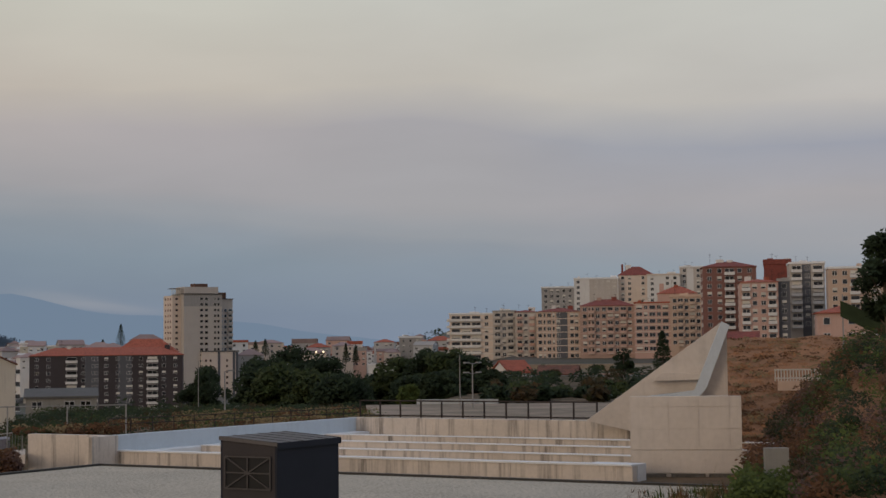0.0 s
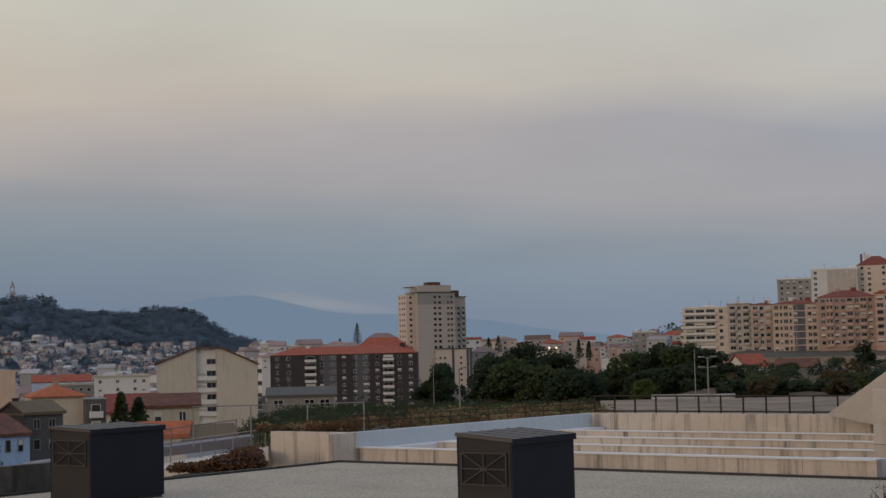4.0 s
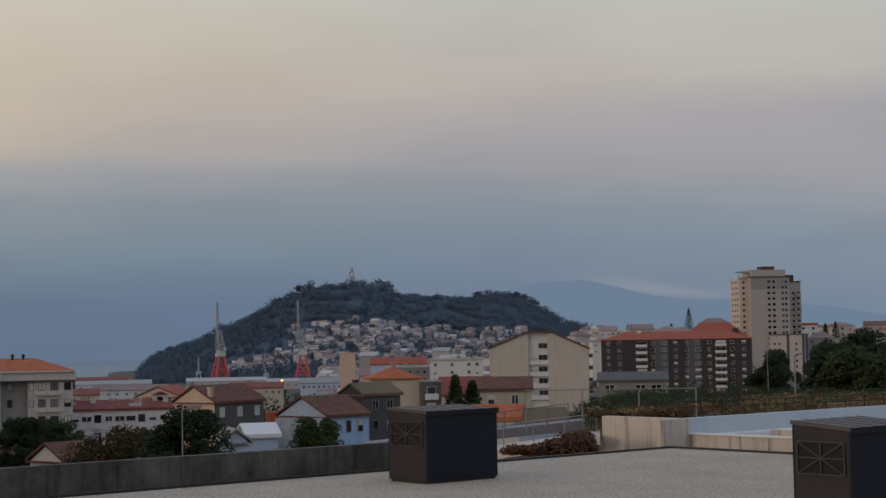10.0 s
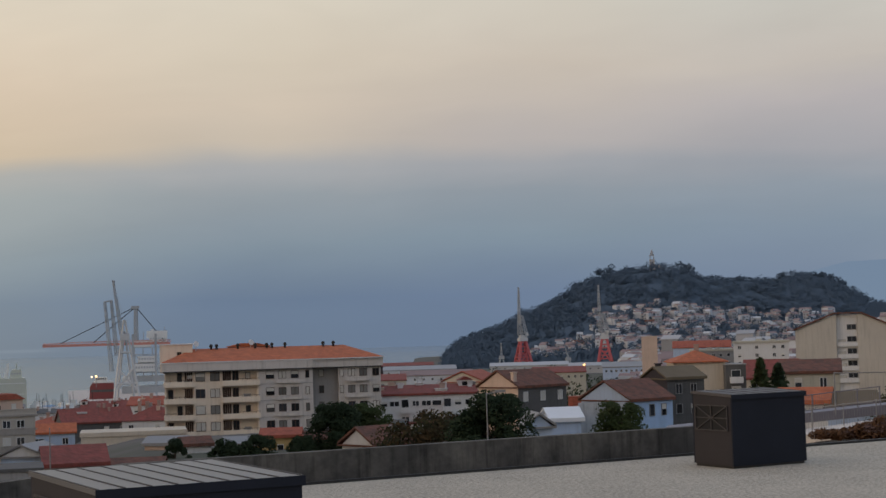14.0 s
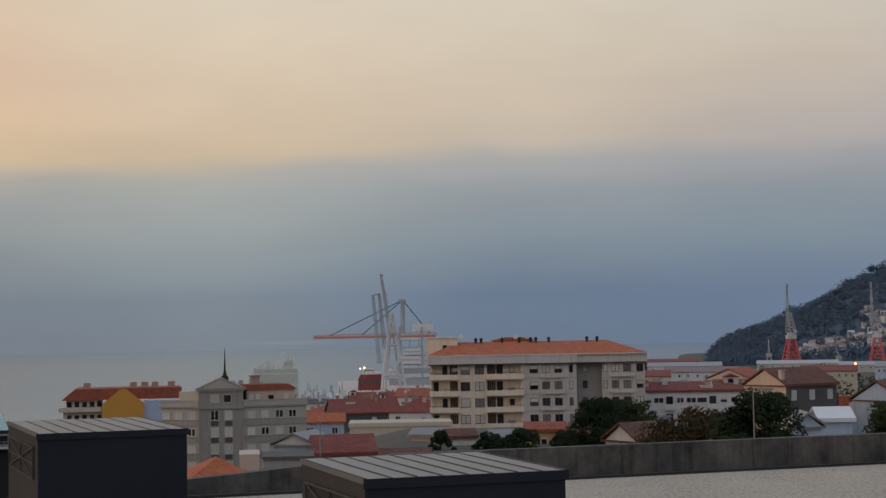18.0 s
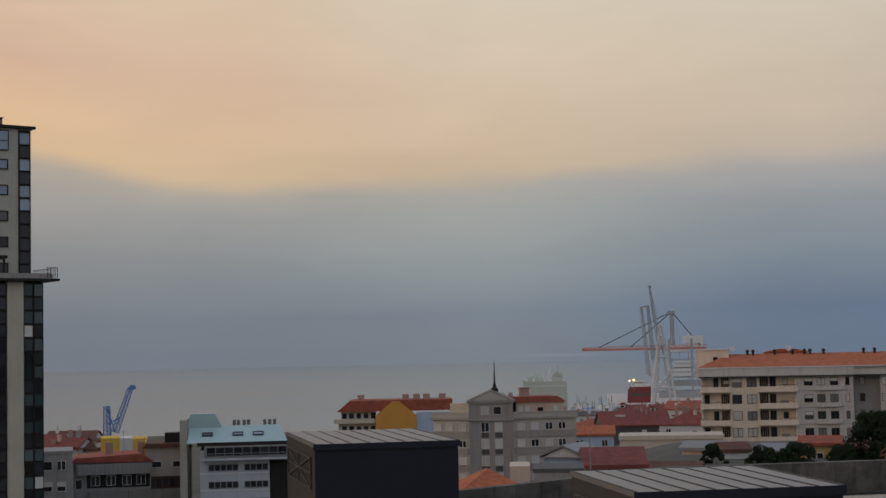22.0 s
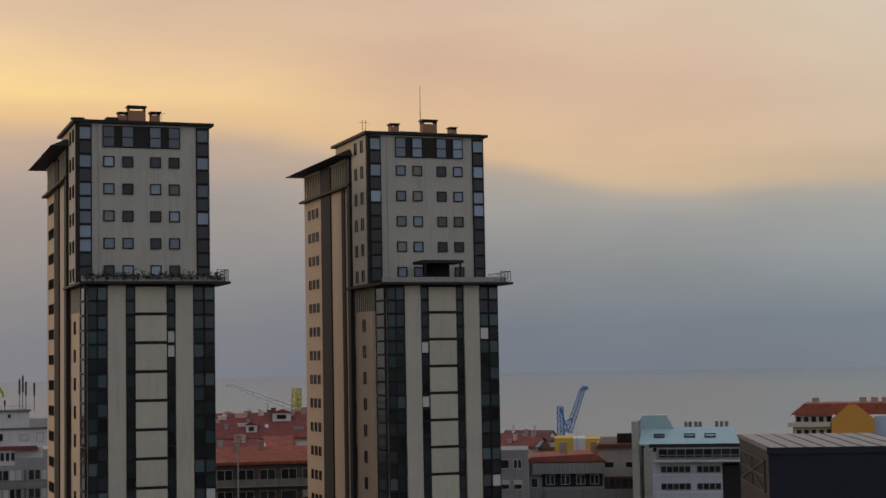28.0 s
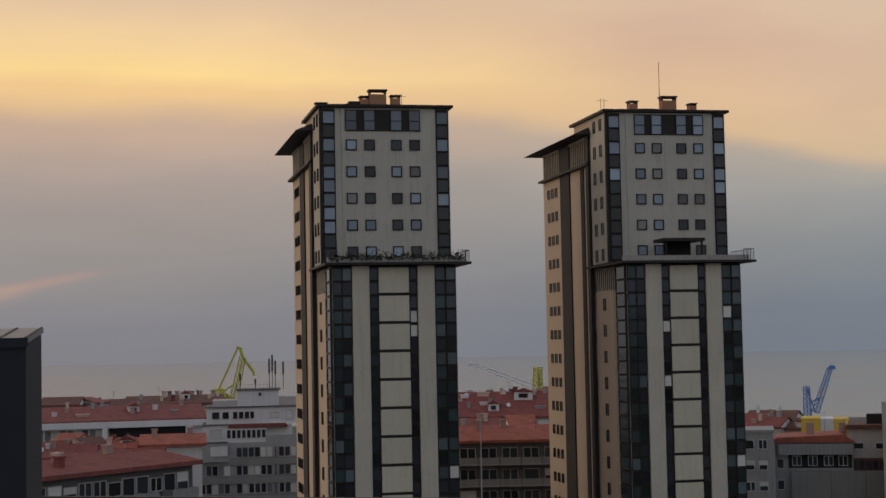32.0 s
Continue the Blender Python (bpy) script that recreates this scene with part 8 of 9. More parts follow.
def make_far_roofs():
    """The hundreds of small far houses between those that stand out."""
    rng = random.Random(44)
    bm = bmesh.new()
    for k in range(1500):
        if k < 560:
            b, q = rng.uniform(-22.3, -10.0), rng.uniform(0.03, 0.44)
            if (b > -12 and q > 0.3) or (b > -13.4 and q < 0.2):
                continue
            p = polar(b, 1450 + 900 * q, hill_height(b, q))
        else:
            b, d = rng.uniform(-23.5, -13.2), rng.uniform(800, 1440)
            p = polar(b, d, land(b, d) + (d - 640) * 0.012)
        w, l, h, r = rng.uniform(2.4, 5.5), rng.uniform(2.4, 4.5), rng.uniform(3, 7.5), rng.uniform(1.0, 2.0)
        dark = rng.random() < 0.8
        a = radians(b + rng.uniform(-45, 45))
        u, v = Vector((math.cos(a), math.sin(a), 0)), Vector((-math.sin(a), math.cos(a), 0))
        z = Vector((0, 0, 1))
        c = [p + u * (w * i) + v * (l * j) for i, j in ((-1, -1), (1, -1), (1, 1), (-1, 1))]
        lo, hi = [x - z * 5 for x in c], [x + z * h for x in c]
        m = rng.choice((0, 0, 0, 1, 2))
        for i in range(4):
            j = (i + 1) % 4
            add_poly(bm, (lo[i], lo[j], hi[j], hi[i]), m)
        if dark:
            side = (c[1] - c[0]).normalized()
            for q in range(2):
                for fl in range(max(1, int(h // 3))):
                    o = c[0] - v * 0.06 + side * (w * (0.55 + 0.9 * q)) + z * (1.0 + 2.9 * fl)
                    add_poly(bm, (o - side * 0.6, o + side * 0.6, o + side * 0.6 + z * 1.3, o - side * 0.6 + z * 1.3), 4)
        e, f = p - u * w + z * (h + r), p + u * w + z * (h + r)
        t = 3 if rng.random() < 0.75 else m
        for q in ((hi[0], hi[1], f, e), (hi[2], hi[3], e, f), (hi[1], hi[2], f), (hi[3], hi[0], e)):
            add_poly(bm, q, t)
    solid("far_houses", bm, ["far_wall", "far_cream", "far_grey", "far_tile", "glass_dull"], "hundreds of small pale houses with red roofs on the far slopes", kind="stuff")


def hill_top(b):
    return chain(-b, [(-x, y) for x, y in HILL])


def hill_height(b, s):
    top = hill_top(b)
    return -32 + (top + 30) * smooth(0.02, 0.8, s) - (top + 30) * 0.4 * smooth(0.8, 1.0, s) + 5 * noise.noise((b * 1.4, s * 13, 2.0)) * smooth(0, 0.3, s)


HILL = ((-4, -36), (-6.6, -36), (-7.2, -14.5), (-8.3, 1.5), (-9.4, 21.5), (-10.7, 39.5), (-11.9, 67.5), (-12.9, 77.5), (-13.8, 82.5), (-15.1, 81.5), (-16.1, 65.5), (-17, 63.5), (-18.5, 59.5), (-19.5, 64.5), (-20.8, 50.5), (-21.6, 31.5), (-22.8, 15.5), (-26, 1.5), (-30, -8.5), (-33, -36))


def make_hill():
    bm = bmesh.new()
    cols, rows = 120, 26
    grid = [[bm.verts.new(polar(-4 - 29 * i / cols, 1450 + 900 * j / rows, hill_height(-4 - 29 * i / cols, j / rows))) for j in range(rows + 1)] for i in range(cols + 1)]
    for a, b in zip(grid, grid[1:]):
        for j in range(rows):
            bm.faces.new((a[j], a[j + 1], b[j + 1], b[j])).smooth = True
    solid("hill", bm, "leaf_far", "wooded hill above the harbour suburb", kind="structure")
    rng = random.Random(3)
    bm = bmesh.new()
    for _ in range(2300):
        b, s = rng.uniform(-22.6, -6.8), rng.uniform(0.12, 0.86)
        if b < -10 and s < 0.45 and rng.random() < 0.75:
            continue
        p = polar(b, 1450 + 900 * s, hill_height(b, s))
        r = rng.uniform(4, 9) * (1.35 if s > 0.7 and rng.random() < 0.2 else 1)
        add_leaves(bm, rng, (p.x, p.y, p.z + r * 0.4), (r, r, r * 0.8), 84, 1.25)
    for b, n in ((-19.9, 14), (-20.2, 16), (-20.6, 12), (-7.7, 6), (-12.6, 8), (-15.4, 8), (-18.9, 10)):
        for k in range(n):
            bb = b + rng.uniform(-0.25, 0.25)
            p = polar(bb, 2160, hill_top(bb) + rng.uniform(2, 11))
            add_leaves(bm, rng, p, (6, 6, 4), 60, 1.4)
    for _ in range(760):
        b, s = rng.uniform(-22.4, -10.0), rng.uniform(0.04, 0.5)
        p = polar(b, 1450 + 900 * s, hill_height(b, s))
        r = rng.uniform(3, 6)
        add_leaves(bm, rng, (p.x, p.y, p.z + r * 0.8), (r, r, r), 24, 2.0)
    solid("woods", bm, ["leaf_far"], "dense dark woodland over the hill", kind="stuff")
    bm = bmesh.new()
    for _ in range(260):
        b, d = rng.uniform(-38, -7.5), rng.uniform(560, 1420)
        p = polar(b, d, land(b, d) + 1)
        r = rng.uniform(2.5, 6)
        add_leaves(bm, rng, (p.x, p.y, p.z + r * 0.6), (r, r, r * 0.9), 36, 1.1)
    solid("town_trees", bm, ["leaf_dark"], "dark trees scattered through the town", kind="stuff")
    at = polar(-14.27, 2150, hill_top(-14.27) + 2)
    ob = thing("hill_church", "pale stone church tower on the hilltop", "church", pose(at.x, at.y, at.z, 0, 0, -14))
    bm = bmesh.new()
    add_box(bm, -3.4, 3.4, 0, 6.8, -12, 10)
    add_box(bm, -3.8, 3.8, -0.4, 7.2, 10, 11)
    part("tower", bm, "far_grey", ob)
    bm = bmesh.new()
    for x in (-2.9, 1.9):
        for y in (0.5, 5.3):
            add_box(bm, x, x + 1.0, y, y + 1.0, 11, 16)
    add_box(bm, -3.2, 3.2, 0.2, 6.6, 16, 17)
    add_bar(bm, (0, 3.4, 17), (0, 3.4, 20), 2.4, 8, 2.0)
    add_bar(bm, (0, 3.4, 20), (0, 3.4, 24), 2.0, 8, 0.5)
    part("belfry", bm, "far_grey", ob)
    bm = bmesh.new()
    add_box(bm, 3.4, 13, 0, 9, -12, 3)
    part("nave", bm, "far_grey", ob)
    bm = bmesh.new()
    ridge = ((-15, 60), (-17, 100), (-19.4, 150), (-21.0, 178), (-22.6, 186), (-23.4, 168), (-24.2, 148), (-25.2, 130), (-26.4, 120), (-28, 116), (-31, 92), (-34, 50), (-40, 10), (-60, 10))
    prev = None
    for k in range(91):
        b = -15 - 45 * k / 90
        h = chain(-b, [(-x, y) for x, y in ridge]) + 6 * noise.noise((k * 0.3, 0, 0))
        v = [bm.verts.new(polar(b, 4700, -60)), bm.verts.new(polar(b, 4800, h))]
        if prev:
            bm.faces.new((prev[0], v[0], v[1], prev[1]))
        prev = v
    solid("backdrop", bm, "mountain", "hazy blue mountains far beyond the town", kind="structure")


make_hill()
make_suburb()
make_far_roofs()
building("apartment_slab", "tall peach slab block above the low roofs", -13.8, -14.35, 620, -26, 0.8, 10, 0, "peach", "flat", "peach", 0.3, 0, over=0.1)
building("apartment_block", "white block of flats in the quarter below the hill", -17.0, -18.9, 620, -26, -2.5, 12, 0, "white", "flat", "stone", 0.8, 4, 3.0, "w.w.ww", seed=91)
building("apartment_block", "grey block of flats in the quarter below the hill", -15.6, -17.0, 640, -26, -5.5, 12, 6, "grey", "flat", "stone", 0.8, 4, 3.0, "wwwww", seed=92)
building("market_hall", "long shed with a red and white striped roof", -14.9, -16.9, 760, -26, -5.5, 12, 0, "blue_pale", "gable", "tile_red", 3.0, 0, seed=93)
for b, d, top, h, w in ((-26.22, 900, 21.5, 13, 7), (-30.9, 900, 11.5, 9, 6), (-31.25, 900, 12.5, 10, 6), (-25.6, 950, 13.5, 10, 8), (-34.1, 700, 8.5, 9, 4), (-34.45, 700, 7.5, 8, 4)):
    conifer("dark pointed tree among the far roofs", polar(b, d, top - h), h, w, "leaf_dark", round(-b * 10))
building("house", "pale house with a red roof on the far ridge", -26.6, -27.7, 900, -6, 12.0, 10, 10, "far_wall", "hip", "far_tile", 3.4, 3, 3.0, "w.ww", seed=201)
building("house", "pale house with a red roof on the far ridge", -25.0, -25.9, 930, -6, 8.6, 10, -8, "far_cream", "hip", "far_tile", 3.0, 2, 3.0, "w.w", seed=202)
building("house", "pale house with a red roof beside the far tower", -30.3, -31.2, 820, -10, 3.4, 10, 6, "far_cream", "hip", "far_tile", 3.0, 3, 3.0, "w.ww", seed=203)
building("house", "cream house with a lit front beyond the trees", -32.4, -33.4, 720, -10, 4.2, 10, 0, "flat_cream", "hip", "far_tile", 2.4, 3, 3.0, "wwww", seed=204)
_q = random.Random(71)
for k in range(34):
    b, d = -29.9 - 8.2 * k / 33 + _q.uniform(-0.15, 0.15), _q.uniform(860, 1040)
    w = _q.uniform(0.35, 0.95)
    building("house", _q.choice(("white house with a red hipped roof on the far ridge", "cream house with a weathered red roof on the far ridge", "pale flat-roofed block on the far ridge")), b + w / 2, b - w / 2, d, el(d, -0.9), el(d, _q.uniform(-0.12, 0.42)), 10, _q.uniform(-18, 18), _q.choice(("white", "far_wall", "flat_cream", "far_cream", "flat_rose")), _q.choice(("hip", "hip", "flat", "gable")), _q.choice(("far_tile", "tile_red", "far_tile", "grey")), _q.uniform(1.2, 2.6), 3, 3.0, _q.choice(("w.ww", "www", "ww.w")), seed=300 + k, over=0.3, win=(1.4, 1.4), group="houses on the far ridge")
for k in range(16):
    b, d = -23.2 - 4.6 * k / 15 + _q.uniform(-0.15, 0.15), _q.uniform(760, 1000)
    w = _q.uniform(0.4, 0.9)
    building("house", "pale house with a red roof behind the dark block", b + w / 2, b - w / 2, d, el(d, -1.0), el(d, _q.uniform(-0.1, 0.38)), 10, _q.uniform(-18, 18), _q.choice(("white", "far_wall", "far_cream")), _q.choice(("hip", "hip", "gable")), "far_tile", _q.uniform(1.2, 2.6), 2, 3.0, "w.ww", seed=350 + k, over=0.3, win=(1.4, 1.4), group="houses on the far ridge")
building("long_block", "long pale block on the ridge beyond the hill", -22.8, -24.9, 1150, -14, 10.5, 14, 0, "stone", "flat", "cap", 0.8, 3, 3.0, "wwwwwwww", seed=94)
building("apartment_block", "grey block above the distant roofs", -36.0, -36.8, 900, -8, 12, 12, 0, "grey", "flat", "cap", 0.8, 4, 3.0, "www", seed=95)
building("long_block", "low white shed with a flat roof beyond the trees", -34.9, -37.0, 500, -12, 0.4, 8, 0, "white", "flat", "cap", 0.3, 0, seed=96)
gable_house("house", "white gabled cottage with a red roof below the flats", -40.3, 320, -3.6, 5.6, 6, 3.6, 2.2, 34, "white", "white", "tile_red", "ww", 1)
gable_house("house", "low cottage with a weathered brown roof below the flats", -41.6, 332, -3.6, 8, 7, 2.8, 1.8, -8, "flat_tan", "flat_tan", "tile_brown", "w.w", 1)
building("shed", "low red-roofed shed above the earth slope", -47.65, -48.7, 250, 2, 5.4, 5, 0, "brick", "gable", "tile_wine", 1.3, 0, over=0.2)
building("house", "low rose-coloured house above the earth slope", -50.7, -52.6, 300, 4, 10.6, 8, 4, "flat_rose", "hip", "tile_red", 1.2, 2, 2.8, "w.ww", seed=97)
for k, (l, r, d, top, m_) in enumerate(((-39.6, -43.2, 360, 0.0, "concrete_panel"), (-42.0, -46.0, 345, -0.9, "brick"), (-41.0, -44.5, 300, -1.6, "concrete_panel"), (-43.6, -46.4, 380, 0.6, "grey"))):
    building("terrace_wall", "stepped garden wall below the hillside flats", l, r, d, top - 3, top, 1.0, (4, -6)[k % 2], m_, "flat", m_, 0.15, 0, over=0.05, category="wall", group="garden walls below the flats")
building("wall_bank", "long grey retaining wall below the flats", -38.8, -46.8, 400, -2.5, 0.6, 3, 0, "yard", "flat", "yard", 0.2, 0, over=0.0, category="wall")


# ---- the harbour ----
def lattice(bm, a, b, wa, wb, bays, r):
    """A square lattice mast from a to b."""
    a, b = Vector(a), Vector(b)
    w = (b - a).normalized()
    u = w.orthogonal().normalized()
    v = w.cross(u)
    prev = None
    for k in range(bays + 1):
        t = k / bays
        c, s = a.lerp(b, t), (wa + (wb - wa) * t) / 2
        ring = [c + u * x * s + v * y * s for x, y in ((1, 1), (-1, 1), (-1, -1), (1, -1))]
        for i in range(4):
            add_bar(bm, ring[i], ring[(i + 1) % 4], r * 0.7, 3)
            if prev:
                add_bar(bm, prev[i], ring[i], r, 4)
                add_bar(bm, prev[i], ring[(i + 1) % 4], r * 0.7, 3)
        prev = ring


def shipyard_crane(at, turn, seed):
    ob = thing("shipyard_crane", "shipyard crane with red legs and a raised grey jib", "crane", pose(at.x, at.y, at.z, 0, 0, turn), "shipyard cranes")
    bm = bmesh.new()
    for x, y in ((-7.4, -7.4), (7.4, -7.4), (7.4, 7.4), (-7.4, 7.4)):
        leg = bmesh.new()
        add_bar(leg, (x, y, 0), (x * 0.36, y * 0.36, 27), 1.9, 4, 1.5)
        part("leg", leg, "crane_red", ob, "red portal leg")
        brace = bmesh.new()
        add_bar(brace, (x, y, 0), (-x * 0.55, y * 0.6, 16), 0.7, 4)
        part("brace", brace, "crane_red", ob)
    for z, k in ((5, 0.88), (9, 0.78), (13, 0.69), (17, 0.58), (21, 0.5), (26, 0.36)):
        for p, q in (((-7.4, -7.4), (7.4, -7.4)), ((7.4, -7.4), (7.4, 7.4)), ((7.4, 7.4), (-7.4, 7.4)), ((-7.4, 7.4), (-7.4, -7.4))):
            add_bar(bm, (p[0] * k, p[1] * k, z), (q[0] * k, q[1] * k, z), 0.8, 4)
    part("ring_beams", bm, "crane_red", ob)
    bm = bmesh.new()
    add_box(bm, -4.6, 4.6, -4, 4, 27, 31)
    add_box(bm, -3.2, 4.2, -3, 3, 31, 34)
    add_box(bm, 2.4, 5.2, -4.4, -2.6, 33, 37)
    part("cabin", bm, "crane_pale", ob)
    bm = bmesh.new()
    lattice(bm, (2, 0, 33), (-1, 0, 56), 6, 3, 6, 0.5)
    part("mast", bm, "crane_grey", ob)
    bm = bmesh.new()
    lattice(bm, (-4, -2, 34), (-4.5, -4, 88), 3.4, 1.0, 14, 0.3)
    part("jib", bm, "crane_grey", ob)
    return ob


for _b, _t in ((-9.6, 10), (-12.5, -16)):
    _c = shipyard_crane(polar(_b, 1420, -25.5), _t, 1)
    _c.scale = (0.82, 0.82, 0.78)


def small_crane(label, name, at, h, mat, lean):
    ob = thing(name, label, "crane", pose(*at), "harbour cranes")
    bm = bmesh.new()
    for x, y in ((-3, -3), (3, -3), (3, 3), (-3, 3)):
        add_bar(bm, (x, y, 0), (x * 0.4, y * 0.4, h * 0.35), 0.5, 4)
    part("legs", bm, mat, ob)
    bm = bmesh.new()
    add_box(bm, -2.2, 2.2, -2, 2, h * 0.35, h * 0.48)
    part("cabin", bm, mat, ob)
    bm = bmesh.new()
    lattice(bm, (0, 0, h * 0.48), (lean, 0, h), h * 0.06, h * 0.02, 8, h * 0.006)
    part("jib", bm, mat, ob)
    return ob


small_crane("slim grey quay crane beside the shipyard", "quay_crane", polar(-8.83, 1400, -27), 22, "crane_grey", 0.0)
small_crane("grey quay crane among the shipyard sheds", "quay_crane", polar(-11.2, 1400, -29), 20, "crane_grey", -3.0)

for k, (l, r, d, top, wall, roof) in enumerate(((-8.4, -11.2, 1330, -24.0, "far_cream", "far_grey"), (-11.2, -13.6, 1300, -25, "far_cream", "far_grey"), (-4.2, -6.4, 1500, -24.5, "brick_dark", "tile_wine"), (-4.6, -7.2, 1150, -21.0, "far_wall", "far_grey"), (-5.2, -7.8, 900, -18.8, "far_wall", "far_tile"),
                                                (-3.9, -5.4, 760, -17, "stone", "tile_wine"), (-12.4, -13.9, 900, -17, "blue_pale", "galvanised"), (-9.9, -11.8, 800, -16.5, "stone", "tile_wine"))):
    building("shipyard_shed", "long pale shipyard shed with a low roof", l, r, d, -31, top, 30, 0, wall, "gable", roof, 2.5, 1, 4.0, "wwwwwwww", seed=120 + k, group="shipyard sheds")


def portal_cranes():
    at = polar(4.75, 1060, SEA + 1)
    ob = thing("harbour_crane", "white harbour crane with tall legs and upright jibs", "crane", pose(at.x, at.y, at.z, 0, 0, 4.75))
    bm = bmesh.new()
    for a, b in (((-1.7, 0, 0), (5.2, 0, 51)), ((14.5, 0, 0), (6.0, 0, 51)), ((0.4, 12, 0), (5.0, 6, 40)), ((11.0, 12, 0), (5.6, 6, 44)), ((-0.4, 0, 10), (12.0, 0, 10)), ((1.0, 0, 20), (12.4, 0, 6)), ((11.0, 0, 20), (0.2, 0, 6)), ((2.6, 0, 30), (9.6, 0, 30))):
        bm = bmesh.new()
        add_bar(bm, a, b, 0.9, 5, 0.7)
        part("leg", bm, "crane_pale", ob)
    bm = bmesh.new()
    add_box(bm, 2.6, 8.6, -2, 4, 38, 42)
    part("cabin", bm, "crane_pale", ob)
    for a, b in (((-3.0, 4, 18), (-6.7, 4, 62.8)), ((0.4, 4, 28), (-2.6, 4, 63.7)), ((3.9, 3, 41), (0.4, 3, 65))):
        bm = bmesh.new()
        lattice(bm, a, b, 1.9, 1.1, 13, 0.24)
        part("jib", bm, "crane_grey", ob)
    bm = bmesh.new()
    lattice(bm, (0.4, 3, 65), (-1.1, 3, 76.5), 1.2, 0.7, 5, 0.24)
    add_bar(bm, (-1.9, 3, 76.8), (0.2, 3, 76.2), 0.6, 5)
    add_bar(bm, (-7.4, 4, 63), (-2.0, 4, 64), 0.5, 5)
    add_bar(bm, (5.6, 2, 51), (-1.0, 3, 74), 0.15, 4)
    part("jib_head", bm, "crane_grey", ob)
    at = polar(4.1, 1130, SEA + 1)
    ob = thing("container_crane", "red container crane with a long level boom", "crane", pose(at.x, at.y, at.z, 0, 0, 4.1))
    bm = bmesh.new()
    for x in (-1.5, 14):
        for y in (-6, 6):
            add_bar(bm, (x, y, 0), (x, y, 42), 1.0, 4)
    lattice(bm, (0.9, 0, 38), (0.9, 0, 61), 2.0, 1.6, 7, 0.35)
    add_box(bm, -2.2, 3.2, -1.5, 1.5, 59.5, 61.5)
    part("frame", bm, "crane_grey", ob)
    bm = bmesh.new()
    add_box(bm, -62, 24, -1.6, 1.6, 34.6, 36.2)
    for q in range(28):
        add_bar(bm, (-62 + 3.1 * q, 0, 36.2), (-60.4 + 3.1 * q, 0, 37.6), 0.18, 3)
        add_bar(bm, (-60.4 + 3.1 * q, 0, 37.6), (-58.9 + 3.1 * q, 0, 36.2), 0.18, 3)
    add_bar(bm, (-62, 0, 36.4), (-40, 0, 37.6), 0.3, 4)
    add_bar(bm, (-40, 0, 37.6), (24, 0, 37.6), 0.25, 4)
    part("boom", bm, "crane_salmon", ob, "salmon-red boom")
    bm = bmesh.new()
    for x in (-50, -28, 20):
        add_bar(bm, (0.9, 0, 61), (x, 0, 37), 0.35, 4)
    part("stay", bm, "dark_metal", ob)
    bm = bmesh.new()
    add_box(bm, 8, 22, -4, 4, 39, 44)
    part("machine_house", bm, "ship_white", ob)


portal_cranes()


